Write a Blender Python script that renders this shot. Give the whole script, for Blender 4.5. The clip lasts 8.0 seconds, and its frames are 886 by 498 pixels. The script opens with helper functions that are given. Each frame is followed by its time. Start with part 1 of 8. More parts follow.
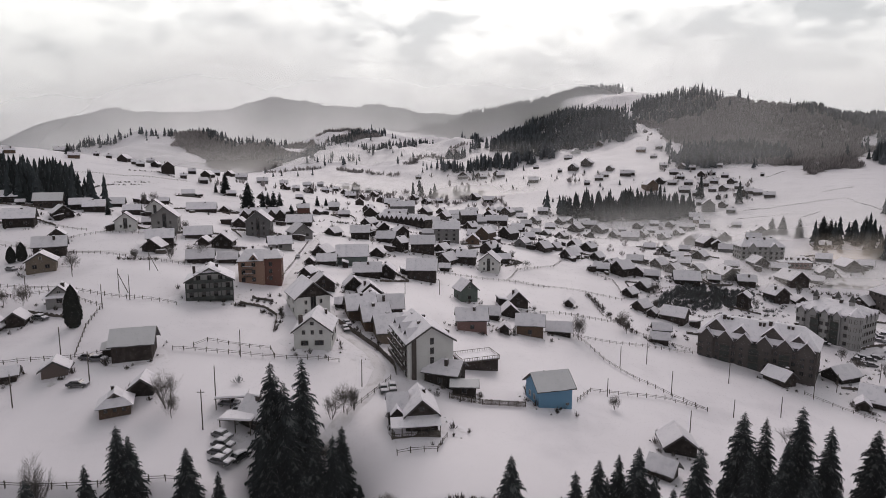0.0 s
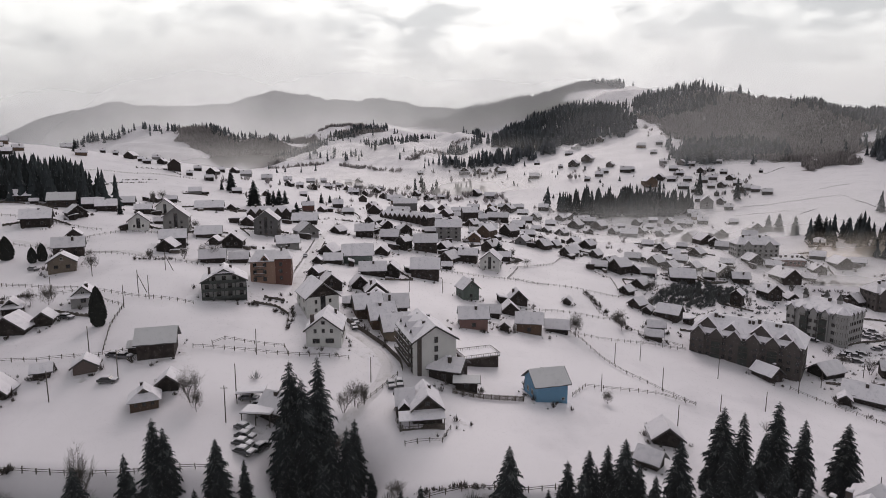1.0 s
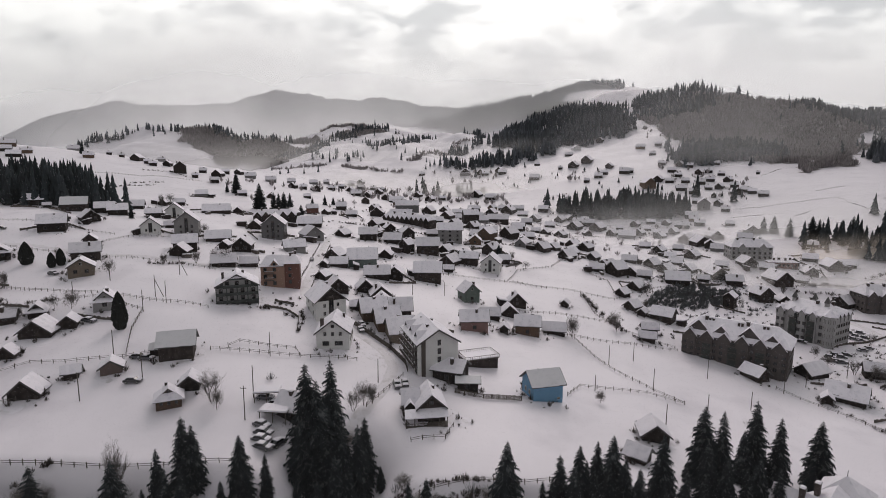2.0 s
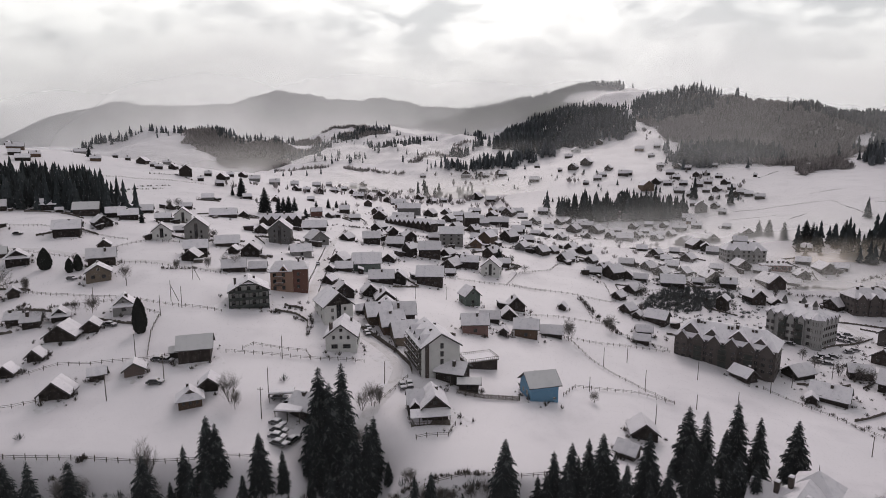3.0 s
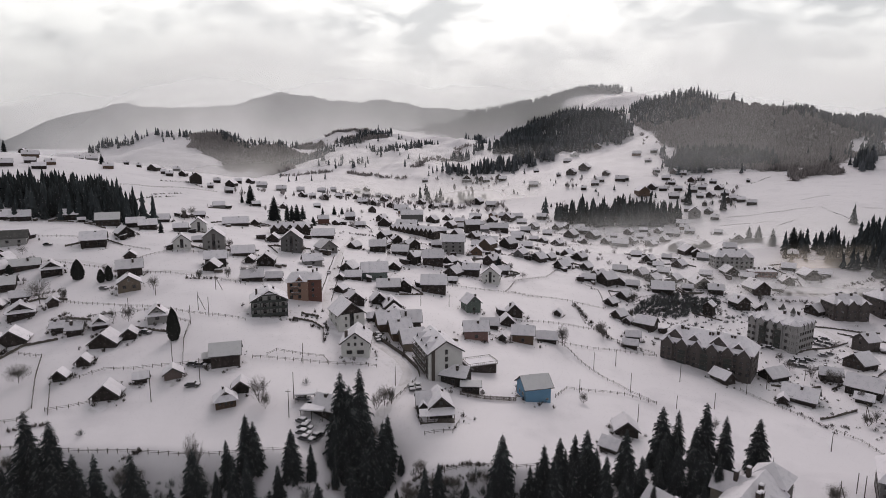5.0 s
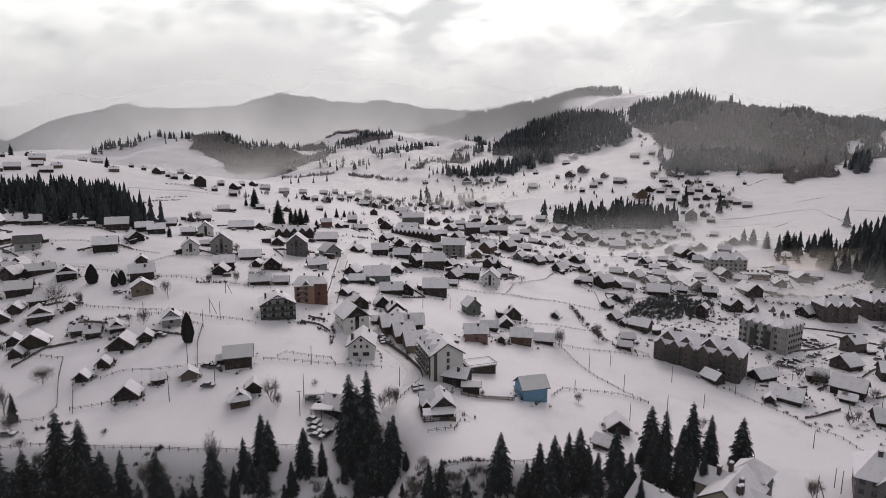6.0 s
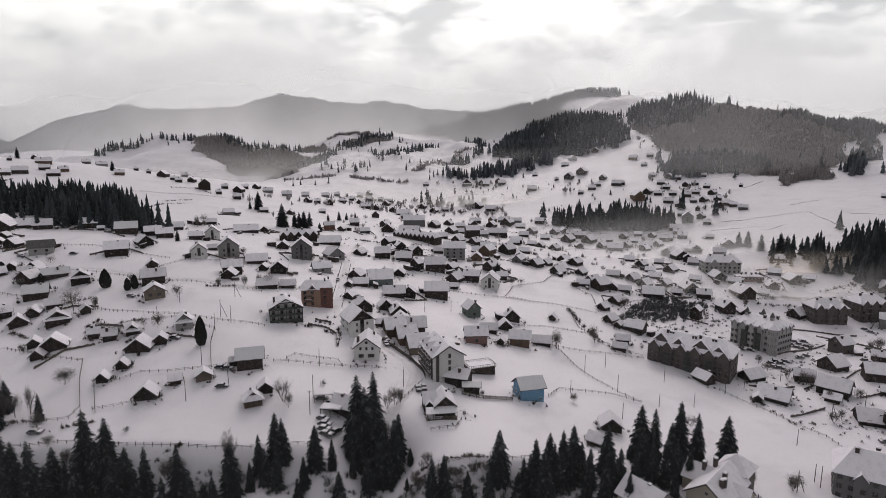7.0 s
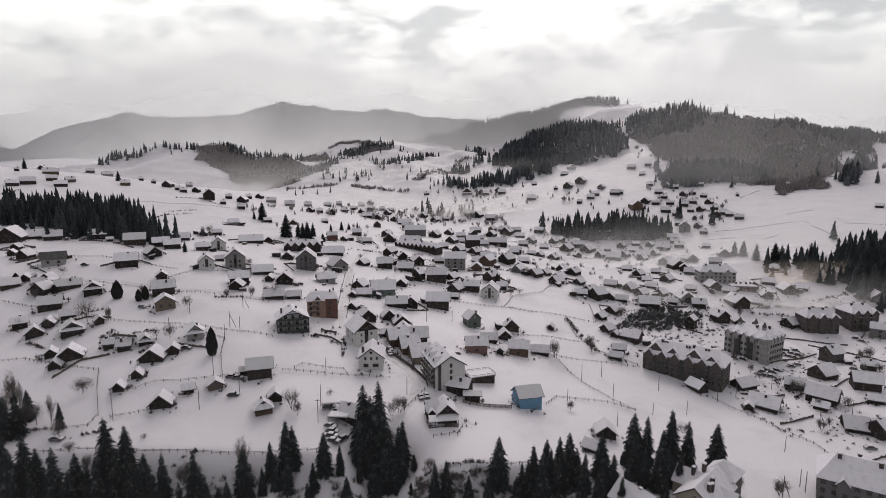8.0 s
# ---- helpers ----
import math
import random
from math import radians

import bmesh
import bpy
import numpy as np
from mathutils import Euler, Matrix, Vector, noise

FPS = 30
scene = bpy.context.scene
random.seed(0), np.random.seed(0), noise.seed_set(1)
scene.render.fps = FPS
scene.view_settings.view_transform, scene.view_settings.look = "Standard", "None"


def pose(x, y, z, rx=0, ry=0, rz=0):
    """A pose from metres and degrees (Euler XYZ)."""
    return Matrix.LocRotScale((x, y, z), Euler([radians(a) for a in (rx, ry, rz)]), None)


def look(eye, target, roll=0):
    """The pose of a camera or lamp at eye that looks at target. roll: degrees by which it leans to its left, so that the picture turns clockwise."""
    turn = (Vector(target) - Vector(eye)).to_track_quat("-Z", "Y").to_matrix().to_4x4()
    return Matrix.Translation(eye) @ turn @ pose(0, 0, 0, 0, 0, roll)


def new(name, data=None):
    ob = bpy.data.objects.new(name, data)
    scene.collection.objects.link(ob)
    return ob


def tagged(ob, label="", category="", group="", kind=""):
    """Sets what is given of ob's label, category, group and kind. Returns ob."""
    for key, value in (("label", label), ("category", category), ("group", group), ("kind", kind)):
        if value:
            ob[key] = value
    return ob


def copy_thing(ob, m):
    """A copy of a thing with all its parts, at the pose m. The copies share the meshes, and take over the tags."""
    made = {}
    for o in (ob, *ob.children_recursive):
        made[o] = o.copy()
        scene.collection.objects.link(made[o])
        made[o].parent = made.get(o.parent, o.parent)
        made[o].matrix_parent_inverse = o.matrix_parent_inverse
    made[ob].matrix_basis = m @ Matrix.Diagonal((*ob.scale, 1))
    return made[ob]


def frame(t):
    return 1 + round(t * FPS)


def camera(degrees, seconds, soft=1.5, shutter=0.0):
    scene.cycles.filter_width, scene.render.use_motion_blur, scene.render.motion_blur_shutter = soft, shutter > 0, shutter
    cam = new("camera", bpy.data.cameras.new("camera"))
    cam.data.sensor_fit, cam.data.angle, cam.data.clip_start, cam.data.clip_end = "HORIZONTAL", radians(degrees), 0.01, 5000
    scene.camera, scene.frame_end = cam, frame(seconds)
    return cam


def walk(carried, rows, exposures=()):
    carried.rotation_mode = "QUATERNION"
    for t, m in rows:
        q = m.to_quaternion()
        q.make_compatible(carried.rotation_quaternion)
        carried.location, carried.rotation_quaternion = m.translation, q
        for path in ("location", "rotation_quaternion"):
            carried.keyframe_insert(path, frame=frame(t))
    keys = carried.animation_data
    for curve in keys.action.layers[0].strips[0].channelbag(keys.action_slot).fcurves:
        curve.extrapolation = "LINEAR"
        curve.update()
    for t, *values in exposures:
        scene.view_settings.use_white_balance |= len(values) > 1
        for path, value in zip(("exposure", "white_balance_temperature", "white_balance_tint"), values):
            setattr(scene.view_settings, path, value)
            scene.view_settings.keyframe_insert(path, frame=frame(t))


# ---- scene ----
# ---------------------------------------------------------------- camera
cam = camera(76.7, 8.0, soft=0.9)
METRES, EYE, TILT, LEAN, TURN = 76.0, 40.0, -8.0, 0.0, 0.0
ROWS = [
    (0.0, 0.0, 0.0, 0.0, -0.0, 0.0, -0.0),
    (0.5, -0.0041, -0.0547, 0.0187, 0.05, -0.42, -0.01),
    (1.0, -0.008, -0.112, 0.0377, 0.13, -0.71, -0.02),
    (1.5, -0.0117, -0.171, 0.0565, 0.17, -0.83, -0.04),
    (3.0, -0.0217, -0.349, 0.1128, 0.27, -0.98, -0.05),
    (3.5, -0.0257, -0.4101, 0.1321, 0.29, -1.02, -0.05),
    (4.0, -0.0294, -0.4683, 0.15, 0.3, -1.04, -0.04),
    (4.5, -0.0334, -0.5303, 0.1695, 0.31, -1.04, -0.03),
    (6.0, -0.0448, -0.7133, 0.2252, 0.31, -1.12, -0.0),
    (6.5, -0.0484, -0.7753, 0.2437, 0.3, -1.14, 0.01),
    (7.0, -0.0525, -0.8367, 0.2618, 0.3, -1.17, 0.03),
    (7.5, -0.0561, -0.8992, 0.2813, 0.28, -0.55, 0.05),
    (8.0, -0.0598, -0.9516, 0.3008, 0.31, -0.51, 0.05),
]
walk(cam, [(t, pose(0, 0, EYE, TILT, LEAN, TURN) @ pose(METRES * x, METRES * y, METRES * z, 90 + pitch, roll, yaw)) for t, x, y, z, yaw, pitch, roll in ROWS],
     [(0.0, 0.23, 6500, 18), (8.0, 0.23, 6500, 18)])

# ---------------------------------------------------------------- sky, sun
SUN_EL, SUN_AZ = 36.0, 6.0
sun_way = Vector((math.sin(radians(SUN_AZ)) * math.cos(radians(SUN_EL)), math.cos(radians(SUN_AZ)) * math.cos(radians(SUN_EL)), math.sin(radians(SUN_EL))))
world = bpy.data.worlds.new("overcast")
scene.world = world
world.use_nodes = True
wt = world.node_tree
wt.nodes.clear()


def wnode(kind, **inputs):
    n = wt.nodes.new(kind)
    for k, v in inputs.items():
        n.inputs[k].default_value = v
    return n


def wmath(op, a, b=None, clamp=False):
    n = wt.nodes.new("ShaderNodeMath")
    n.operation, n.use_clamp = op, clamp
    for i, v in enumerate((a, b)):
        if v is None:
            continue
        if isinstance(v, (int, float)):
            n.inputs[i].default_value = v
        else:
            wt.links.new(v, n.inputs[i])
    return n.outputs[0]


sky = wt.nodes.new("ShaderNodeTexSky")
sky.sky_type, sky.sun_disc = "NISHITA", False
sky.sun_elevation, sky.sun_rotation = radians(SUN_EL), radians(SUN_AZ)
sky.air_density, sky.dust_density = 1.0, 2.5
way = wt.nodes.new("ShaderNodeTexCoord").outputs["Generated"]
sep = wt.nodes.new("ShaderNodeSeparateXYZ")
wt.links.new(way, sep.inputs[0])
# the cloud deck lies flat overhead: stretch its pattern towards the horizon
up = wmath("MAXIMUM", sep.outputs["Z"], 0.0)
lift = wmath("ADD", up, 0.30)
comb = wt.nodes.new("ShaderNodeCombineXYZ")
wt.links.new(wmath("DIVIDE", sep.outputs["X"], lift), comb.inputs["X"])
wt.links.new(wmath("DIVIDE", sep.outputs["Y"], lift), comb.inputs["Y"])
comb.inputs["Z"].default_value = 28.8
big = wnode("ShaderNodeTexNoise", Scale=3.0, Detail=8.0, Roughness=0.56, Distortion=0.5)
wt.links.new(comb.outputs[0], big.inputs["Vector"])
fine = wnode("ShaderNodeTexNoise", Scale=8.0, Detail=7.0, Roughness=0.6, Distortion=0.2)
wt.links.new(comb.outputs[0], fine.inputs["Vector"])
mixn = wmath("ADD", wmath("MULTIPLY", big.outputs["Fac"], 0.60), wmath("MULTIPLY", fine.outputs["Fac"], 0.40))
ramp = wt.nodes.new("ShaderNodeValToRGB")
ramp.color_ramp.elements[0].position, ramp.color_ramp.elements[0].color = 0.415, (0.43, 0.48, 0.47, 1)
ramp.color_ramp.elements[1].position, ramp.color_ramp.elements[1].color = 0.57, (1.20, 1.26, 1.16, 1)
mid = ramp.color_ramp.elements.new(0.475)
mid.color = (0.78, 0.83, 0.785, 1)
wt.links.new(mixn, ramp.inputs[0])
# thin cloud glows round the hidden sun
dot = wt.nodes.new("ShaderNodeVectorMath")
dot.operation = "DOT_PRODUCT"
wt.links.new(way, dot.inputs[0])
dot.inputs[1].default_value = sun_way
glow = wmath("POWER", wmath("MAXIMUM", dot.outputs["Value"], 0.0), 7.0)
half = wmath("ADD", wmath("MULTIPLY", dot.outputs["Value"], 0.5), 0.5)
gain = wmath("ADD", wmath("MULTIPLY", glow, 0.32), wmath("ADD", wmath("MULTIPLY", half, 0.80), 0.19))
# the deck is thicker overhead than along the bright rim of the valley
high = wmath("MINIMUM", wmath("MAXIMUM", wmath("MULTIPLY", wmath("SUBTRACT", sep.outputs["Z"], 0.27), 2.2), 0.0), 1.0)
gain = wmath("MULTIPLY", gain, wmath("SUBTRACT", 1.0, wmath("MULTIPLY", high, 0.48)))
cloud = wt.nodes.new("ShaderNodeVectorMath")
cloud.operation = "SCALE"
wt.links.new(ramp.outputs[0], cloud.inputs[0])
wt.links.new(gain, cloud.inputs["Scale"])
mix = wt.nodes.new("ShaderNodeMixRGB")
mix.inputs[0].default_value = 0.93
skyscale = wt.nodes.new("ShaderNodeVectorMath")
skyscale.operation = "SCALE"
skyscale.inputs["Scale"].default_value = 0.1
wt.links.new(sky.outputs[0], skyscale.inputs[0])
wt.links.new(skyscale.outputs[0], mix.inputs[1])
wt.links.new(cloud.outputs[0], mix.inputs[2])
bg = wnode("ShaderNodeBackground", Strength=1.0)
wt.links.new(mix.outputs[0], bg.inputs[0])
wt.links.new(bg.outputs[0], wt.nodes.new("ShaderNodeOutputWorld").inputs[0])

sun = new("sun", bpy.data.lights.new("sun", "SUN"))
sun.data.energy, sun.data.angle, sun.data.color = 0.72, radians(30), (1.0, 0.94, 0.87)
sun.matrix_world = look(sun_way * 900, (0, 0, 0))

# ---------------------------------------------------------------- materials


def material(name, base, rough=0.8, vary=0.15, scale=1.0, second=None, second_at=(0.5, 0.7), bump=0.0, bump_scale=4.0, metal=0.0, spec=0.5,
             coat=0.0, stretch=(1, 1, 1), by_object=0.0, by_piece=0.0, planks=0.0, plank_axis="Z"):
    """Grain at two scales over the base colour, a second colour in patches, a fine relief, planks where wanted."""
    m = bpy.data.materials.new(name)
    m.use_nodes = True
    nt = m.node_tree
    b = nt.nodes["Principled BSDF"]
    b.inputs["Roughness"].default_value, b.inputs["Metallic"].default_value = rough, metal
    b.inputs["Specular IOR Level"].default_value = spec
    b.inputs["Coat Weight"].default_value = coat
    tc = nt.nodes.new("ShaderNodeTexCoord")
    mp = nt.nodes.new("ShaderNodeMapping")
    mp.inputs["Scale"].default_value = stretch
    nt.links.new(tc.outputs["Object"], mp.inputs[0])

    def noise_tex(s, d, r=0.6):
        n = nt.nodes.new("ShaderNodeTexNoise")
        n.inputs["Scale"].default_value, n.inputs["Detail"].default_value, n.inputs["Roughness"].default_value = s, d, r
        nt.links.new(mp.outputs[0], n.inputs["Vector"])
        return n.outputs["Fac"]

    n1, n2 = noise_tex(scale, 6), noise_tex(scale * 11.0, 3)

    def calc(op, x, y, z=None):
        n = nt.nodes.new("ShaderNodeMath")
        n.operation = op
        for i, v in enumerate((x, y, z)):
            if v is None:
                continue
            if isinstance(v, (int, float)):
                n.inputs[i].default_value = v
            else:
                nt.links.new(v, n.inputs[i])
        return n.outputs[0]

    val = calc("ADD", calc("MULTIPLY", n1, 1.4 * vary), calc("MULTIPLY", n2, 0.6 * vary))
    val = calc("ADD", val, 1.0 - vary)
    if by_object:
        info = nt.nodes.new("ShaderNodeObjectInfo")
        val = calc("MULTIPLY", val, calc("ADD", calc("MULTIPLY", info.outputs["Random"], 2 * by_object), 1 - by_object))
    if by_piece:
        geo = nt.nodes.new("ShaderNodeNewGeometry")
        val = calc("MULTIPLY", val, calc("ADD", calc("MULTIPLY", geo.outputs["Random Per Island"], 2 * by_piece), 1 - by_piece))
    height = calc("ADD", calc("MULTIPLY", n1, 0.5), calc("MULTIPLY", n2, 0.5))
    if planks:
        wv = nt.nodes.new("ShaderNodeTexWave")
        wv.wave_type, wv.bands_direction, wv.wave_profile = "BANDS", plank_axis, "SAW"
        wv.inputs["Scale"].default_value, wv.inputs["Distortion"].default_value = planks, 0.4
        nt.links.new(tc.outputs["Object"], wv.inputs[0])
        val = calc("MULTIPLY", val, calc("ADD", calc("MULTIPLY", wv.outputs["Fac"], 0.45), 0.75))
        height = calc("ADD", height, calc("MULTIPLY", wv.outputs["Fac"], 1.5))
    col = nt.nodes.new("ShaderNodeMixRGB")
    col.inputs[1].default_value = (*base, 1)
    col.inputs[2].default_value = (*(second or base), 1)
    rm = nt.nodes.new("ShaderNodeMapRange")
    rm.inputs[1].default_value, rm.inputs[2].default_value = second_at
    nt.links.new(n1, rm.inputs[0])
    nt.links.new(rm.outputs[0], col.inputs[0])
    sc = nt.nodes.new("ShaderNodeVectorMath")
    sc.operation = "SCALE"
    nt.links.new(col.outputs[0], sc.inputs[0])
    nt.links.new(val, sc.inputs["Scale"])
    nt.links.new(sc.outputs[0], b.inputs["Base Color"])
    if bump:
        bp = nt.nodes.new("ShaderNodeBump")
        bp.inputs["Strength"].default_value, bp.inputs["Distance"].default_value = min(bump, 1.0), 0.05 * bump_scale
        nt.links.new(height, bp.inputs["Height"])
        nt.links.new(bp.outputs[0], b.inputs["Normal"])
    return m


M = {}
M["snow"] = material("snow_field", (0.72, 0.668, 0.728), 0.60, 0.11, 0.05, (0.58, 0.535, 0.592), (0.5, 0.75), 0.5, 3.0, spec=0.6)
M["snow_roof"] = material("snow_on_roof", (0.76, 0.715, 0.775), 0.65, 0.08, 0.6, (0.57, 0.54, 0.60), (0.5, 0.75), 0.3, 1.0, spec=0.25, by_object=0.12)
M["snow_thin"] = material("thin_snow_on_metal", (0.62, 0.595, 0.63), 0.6, 0.12, 0.5, (0.50, 0.485, 0.51), (0.5, 0.8), 0.2, 1.0, by_object=0.06)
M["road"] = material("packed_snow", (0.66, 0.615, 0.66), 0.6, 0.2, 0.35, (0.46, 0.42, 0.44), (0.5, 0.7), 0.3, 1.0, spec=0.35)
M["dark"] = material("weathered_dark_boards", (0.033, 0.0255, 0.024), 0.9, 0.4, 0.8, (0.058, 0.046, 0.043), (0.45, 0.7), 0.5, 1.0, spec=0.2, planks=1.6, by_object=0.4)
M["brown"] = material("brown_boards", (0.11, 0.065, 0.042), 0.8, 0.3, 0.8, (0.07, 0.05, 0.04), (0.45, 0.7), 0.5, 1.0, planks=1.6, by_object=0.25)
M["pale"] = material("pale_plaster", (0.20, 0.19, 0.19), 0.9, 0.2, 0.4, (0.14, 0.135, 0.135), (0.5, 0.75), 0.2, 0.5, by_object=0.2)
M["white"] = material("white_plaster", (0.60, 0.585, 0.58), 0.9, 0.12, 0.4, (0.50, 0.485, 0.48), (0.5, 0.8), 0.2, 0.5)
M["tan"] = material("tan_boards", (0.17, 0.135, 0.105), 0.85, 0.25, 0.5, (0.125, 0.10, 0.085), (0.45, 0.7), 0.4, 1.0, planks=1.6)
M["grey"] = material("grey_render", (0.12, 0.115, 0.118), 0.9, 0.2, 0.4, (0.09, 0.087, 0.09), (0.5, 0.75), 0.2, 0.5)
M["greenish"] = material("grey_green_boards", (0.14, 0.17, 0.16), 0.85, 0.2, 0.5, (0.1, 0.12, 0.115), (0.45, 0.7), 0.4, 1.0, planks=1.6)
M["green"] = material("green_paint", (0.105, 0.13, 0.115), 0.8, 0.15, 0.5, (0.08, 0.10, 0.09), (0.45, 0.7), 0.3, 1.0, planks=1.6)
M["blue"] = material("light_blue_paint", (0.13, 0.28, 0.43), 0.75, 0.15, 0.4, (0.10, 0.225, 0.36), (0.5, 0.75), 0.3, 1.0, planks=1.6)
M["rose"] = material("dull_red_render", (0.20, 0.115, 0.105), 0.85, 0.2, 0.4, (0.155, 0.095, 0.09), (0.5, 0.75), 0.3, 0.6)
M["brick"] = material("orange_brick", (0.13, 0.058, 0.046), 0.85, 0.25, 0.5, (0.11, 0.05, 0.038), (0.5, 0.75), 0.4, 0.6)
M["orange"] = material("peach_render", (0.27, 0.165, 0.125), 0.85, 0.2, 0.4, (0.22, 0.14, 0.11), (0.5, 0.75), 0.3, 0.6)
M["brickdark"] = material("dull_brick", (0.135, 0.10, 0.092), 0.85, 0.25, 0.5, (0.10, 0.08, 0.075), (0.5, 0.75), 0.4, 0.6, planks=2.4)
M["stone"] = material("grey_brown_render", (0.085, 0.071, 0.069), 0.9, 0.2, 0.3, (0.064, 0.055, 0.054), (0.5, 0.75), 0.3, 0.6)
M["palegrey"] = material("pale_grey_render", (0.30, 0.29, 0.29), 0.9, 0.15, 0.3, (0.24, 0.232, 0.232), (0.5, 0.75), 0.2, 0.6)
M["cream"] = material("cream_render", (0.31, 0.275, 0.225), 0.9, 0.12, 0.3, (0.25, 0.225, 0.19), (0.5, 0.75), 0.2, 0.6)
M["glass"] = material("window_glass", (0.012, 0.014, 0.017), 0.08, 0.1, 1.0, spec=0.6)
M["frame"] = material("window_frame_paint", (0.45, 0.43, 0.41), 0.6, 0.1, 3.0)
M["framedark"] = material("dark_frame_paint", (0.06, 0.045, 0.04), 0.6, 0.2, 3.0)
M["roof"] = material("dark_roof_sheet", (0.06, 0.055, 0.055), 0.6, 0.3, 0.6, (0.09, 0.08, 0.08), (0.5, 0.7), 0.2, 1.0)
M["chimney"] = material("sooty_brick", (0.055, 0.04, 0.037), 0.9, 0.3, 2.0, (0.06, 0.05, 0.045), (0.45, 0.7), 0.4, 0.6)
M["wood"] = material("grey_fence_wood", (0.095, 0.078, 0.068), 0.9, 0.35, 1.5, (0.15, 0.13, 0.12), (0.5, 0.7), 0.4, 0.5)
M["bark"] = material("spruce_bark", (0.055, 0.042, 0.034), 0.95, 0.3, 2.0, bump=0.5)
M["needles"] = material("spruce_needles", (0.021, 0.025, 0.028), 0.8, 0.4, 0.9, (0.04, 0.044, 0.047), (0.5, 0.75), 0.4, 1.0, spec=0.2, by_object=0.25)
M["frost"] = material("snow_dusted_needles", (0.085, 0.09, 0.093), 0.8, 0.5, 1.2, (0.19, 0.195, 0.205), (0.5, 0.8), 0.4, 1.0, spec=0.2, by_object=0.2)
M["thuja"] = material("dark_evergreen_foliage", (0.022, 0.024, 0.022), 0.85, 0.4, 1.5, (0.045, 0.042, 0.035), (0.5, 0.75), 0.4, 1.0, spec=0.2)
M["twig"] = material("bare_twigs", (0.12, 0.105, 0.10), 0.95, 0.3, 2.0, (0.18, 0.165, 0.16), (0.5, 0.75), by_object=0.2)
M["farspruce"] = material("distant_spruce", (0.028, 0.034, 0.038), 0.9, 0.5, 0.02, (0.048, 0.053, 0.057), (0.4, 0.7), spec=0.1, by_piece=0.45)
# distance haze is put into these two base colours, paling the far woods
M["hazespruce"] = material("haze_toned_distant_spruce", (0.066, 0.073, 0.083), 0.9, 0.5, 0.012, (0.10, 0.105, 0.117), (0.4, 0.7), spec=0.1, by_piece=0.4)
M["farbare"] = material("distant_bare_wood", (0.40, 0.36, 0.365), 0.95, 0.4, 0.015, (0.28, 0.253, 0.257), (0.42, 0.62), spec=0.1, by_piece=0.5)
M["farmount"] = material("forested_mountainside", (0.055, 0.06, 0.062), 0.95, 0.5, 0.012, (0.20, 0.20, 0.21), (0.55, 0.75), spec=0.1)
M["litter"] = material("leaf_litter_under_snow", (0.33, 0.295, 0.30), 0.95, 0.4, 0.03, (0.52, 0.48, 0.49), (0.48, 0.68), spec=0.1)
M["yard_snow"] = material("trodden_yard_snow", (0.74, 0.695, 0.755), 0.65, 0.12, 0.4, (0.46, 0.42, 0.44), (0.52, 0.75), 0.4, 1.0, spec=0.3)
M["thicket"] = material("frosty_thicket", (0.12, 0.125, 0.13), 0.95, 0.4, 0.4, (0.17, 0.175, 0.18), (0.45, 0.65), spec=0.1)
M["yard"] = material("dead_brush", (0.075, 0.06, 0.055), 0.95, 0.5, 0.4, (0.16, 0.14, 0.135), (0.45, 0.65), spec=0.1)
M["lodge"] = material("dark_grey_green_boards", (0.045, 0.05, 0.048), 0.85, 0.25, 0.5, (0.065, 0.07, 0.068), (0.45, 0.7), 0.4, 1.0, planks=1.6)
M["rubber"] = material("tyre_rubber", (0.02, 0.02, 0.02), 0.9, 0.2, 4.0)
M["carpaint"] = material("car_paint_grey", (0.09, 0.09, 0.10), 0.3, 0.1, 1.0, metal=0.3, coat=0.6, by_object=0.7)

# ---------------------------------------------------------------- land
PLAIN = [15.52, -3.42, 10.09]
SWELL = [
    -0.64, 30.81, -3.86, 10.11, 12.52, -8.04, 13.97, -38.73, -21.28, 6.49,
    5.0, -8.13, -18.84, -1.35, 70.22, -68.96, -76.22, -34.86, 41.13, -53.65,
    -36.07, 19.12, -15.03, 104.59, -65.2,
]
HILLS = [
    -4.02, 8.42, -17.42, 13.86, -12.16, 5.88, 25.78, 3.71, -17.46, -1.2,
    1.61, 6.84, -24.7, 10.8, 8.36, -5.93, 10.19, 4.56, -44.89, 21.62,
    -35.88, 10.88, 22.55, -6.96, -28.08, 6.9, -24.95, -4.46, 4.87, -37.19,
    19.63, -3.96, -6.31, -8.0, -9.74, 30.96, 52.89, 4.78, 12.51, -20.26,
    14.47, 46.35, 73.17, -27.91, 39.57, -18.83, -7.64, 11.18, -1.76,
]
KNOLLS = [
    -4.5, -2.76, 1.66, 0.87, 1.97, -4.15, 10.43, -0.07, -8.46, 6.39,
    10.15, 2.79, -3.23, -1.77, -8.94, -3.34, -5.26, -0.02, 5.86, 12.11,
    -5.1, -7.68, 0.99, 1.66, 4.33,
]


def lattice(x0, x1, nx, y0, y1, ny, r, heights):
    xs, ys = np.linspace(x0, x1, nx), np.linspace(y0, y1, ny)
    return [(round(x), round(y), r * 0.62, h) for (y, x), h in zip([(y, x) for y in ys for x in xs], heights)]


LAND = np.array(lattice(-1000, 1000, 5, -400, 1600, 5, 520, SWELL) + lattice(-600, 600, 7, 50, 1250, 7, 210, HILLS) + lattice(-220, 220, 5, 60, 460, 5, 95, KNOLLS))
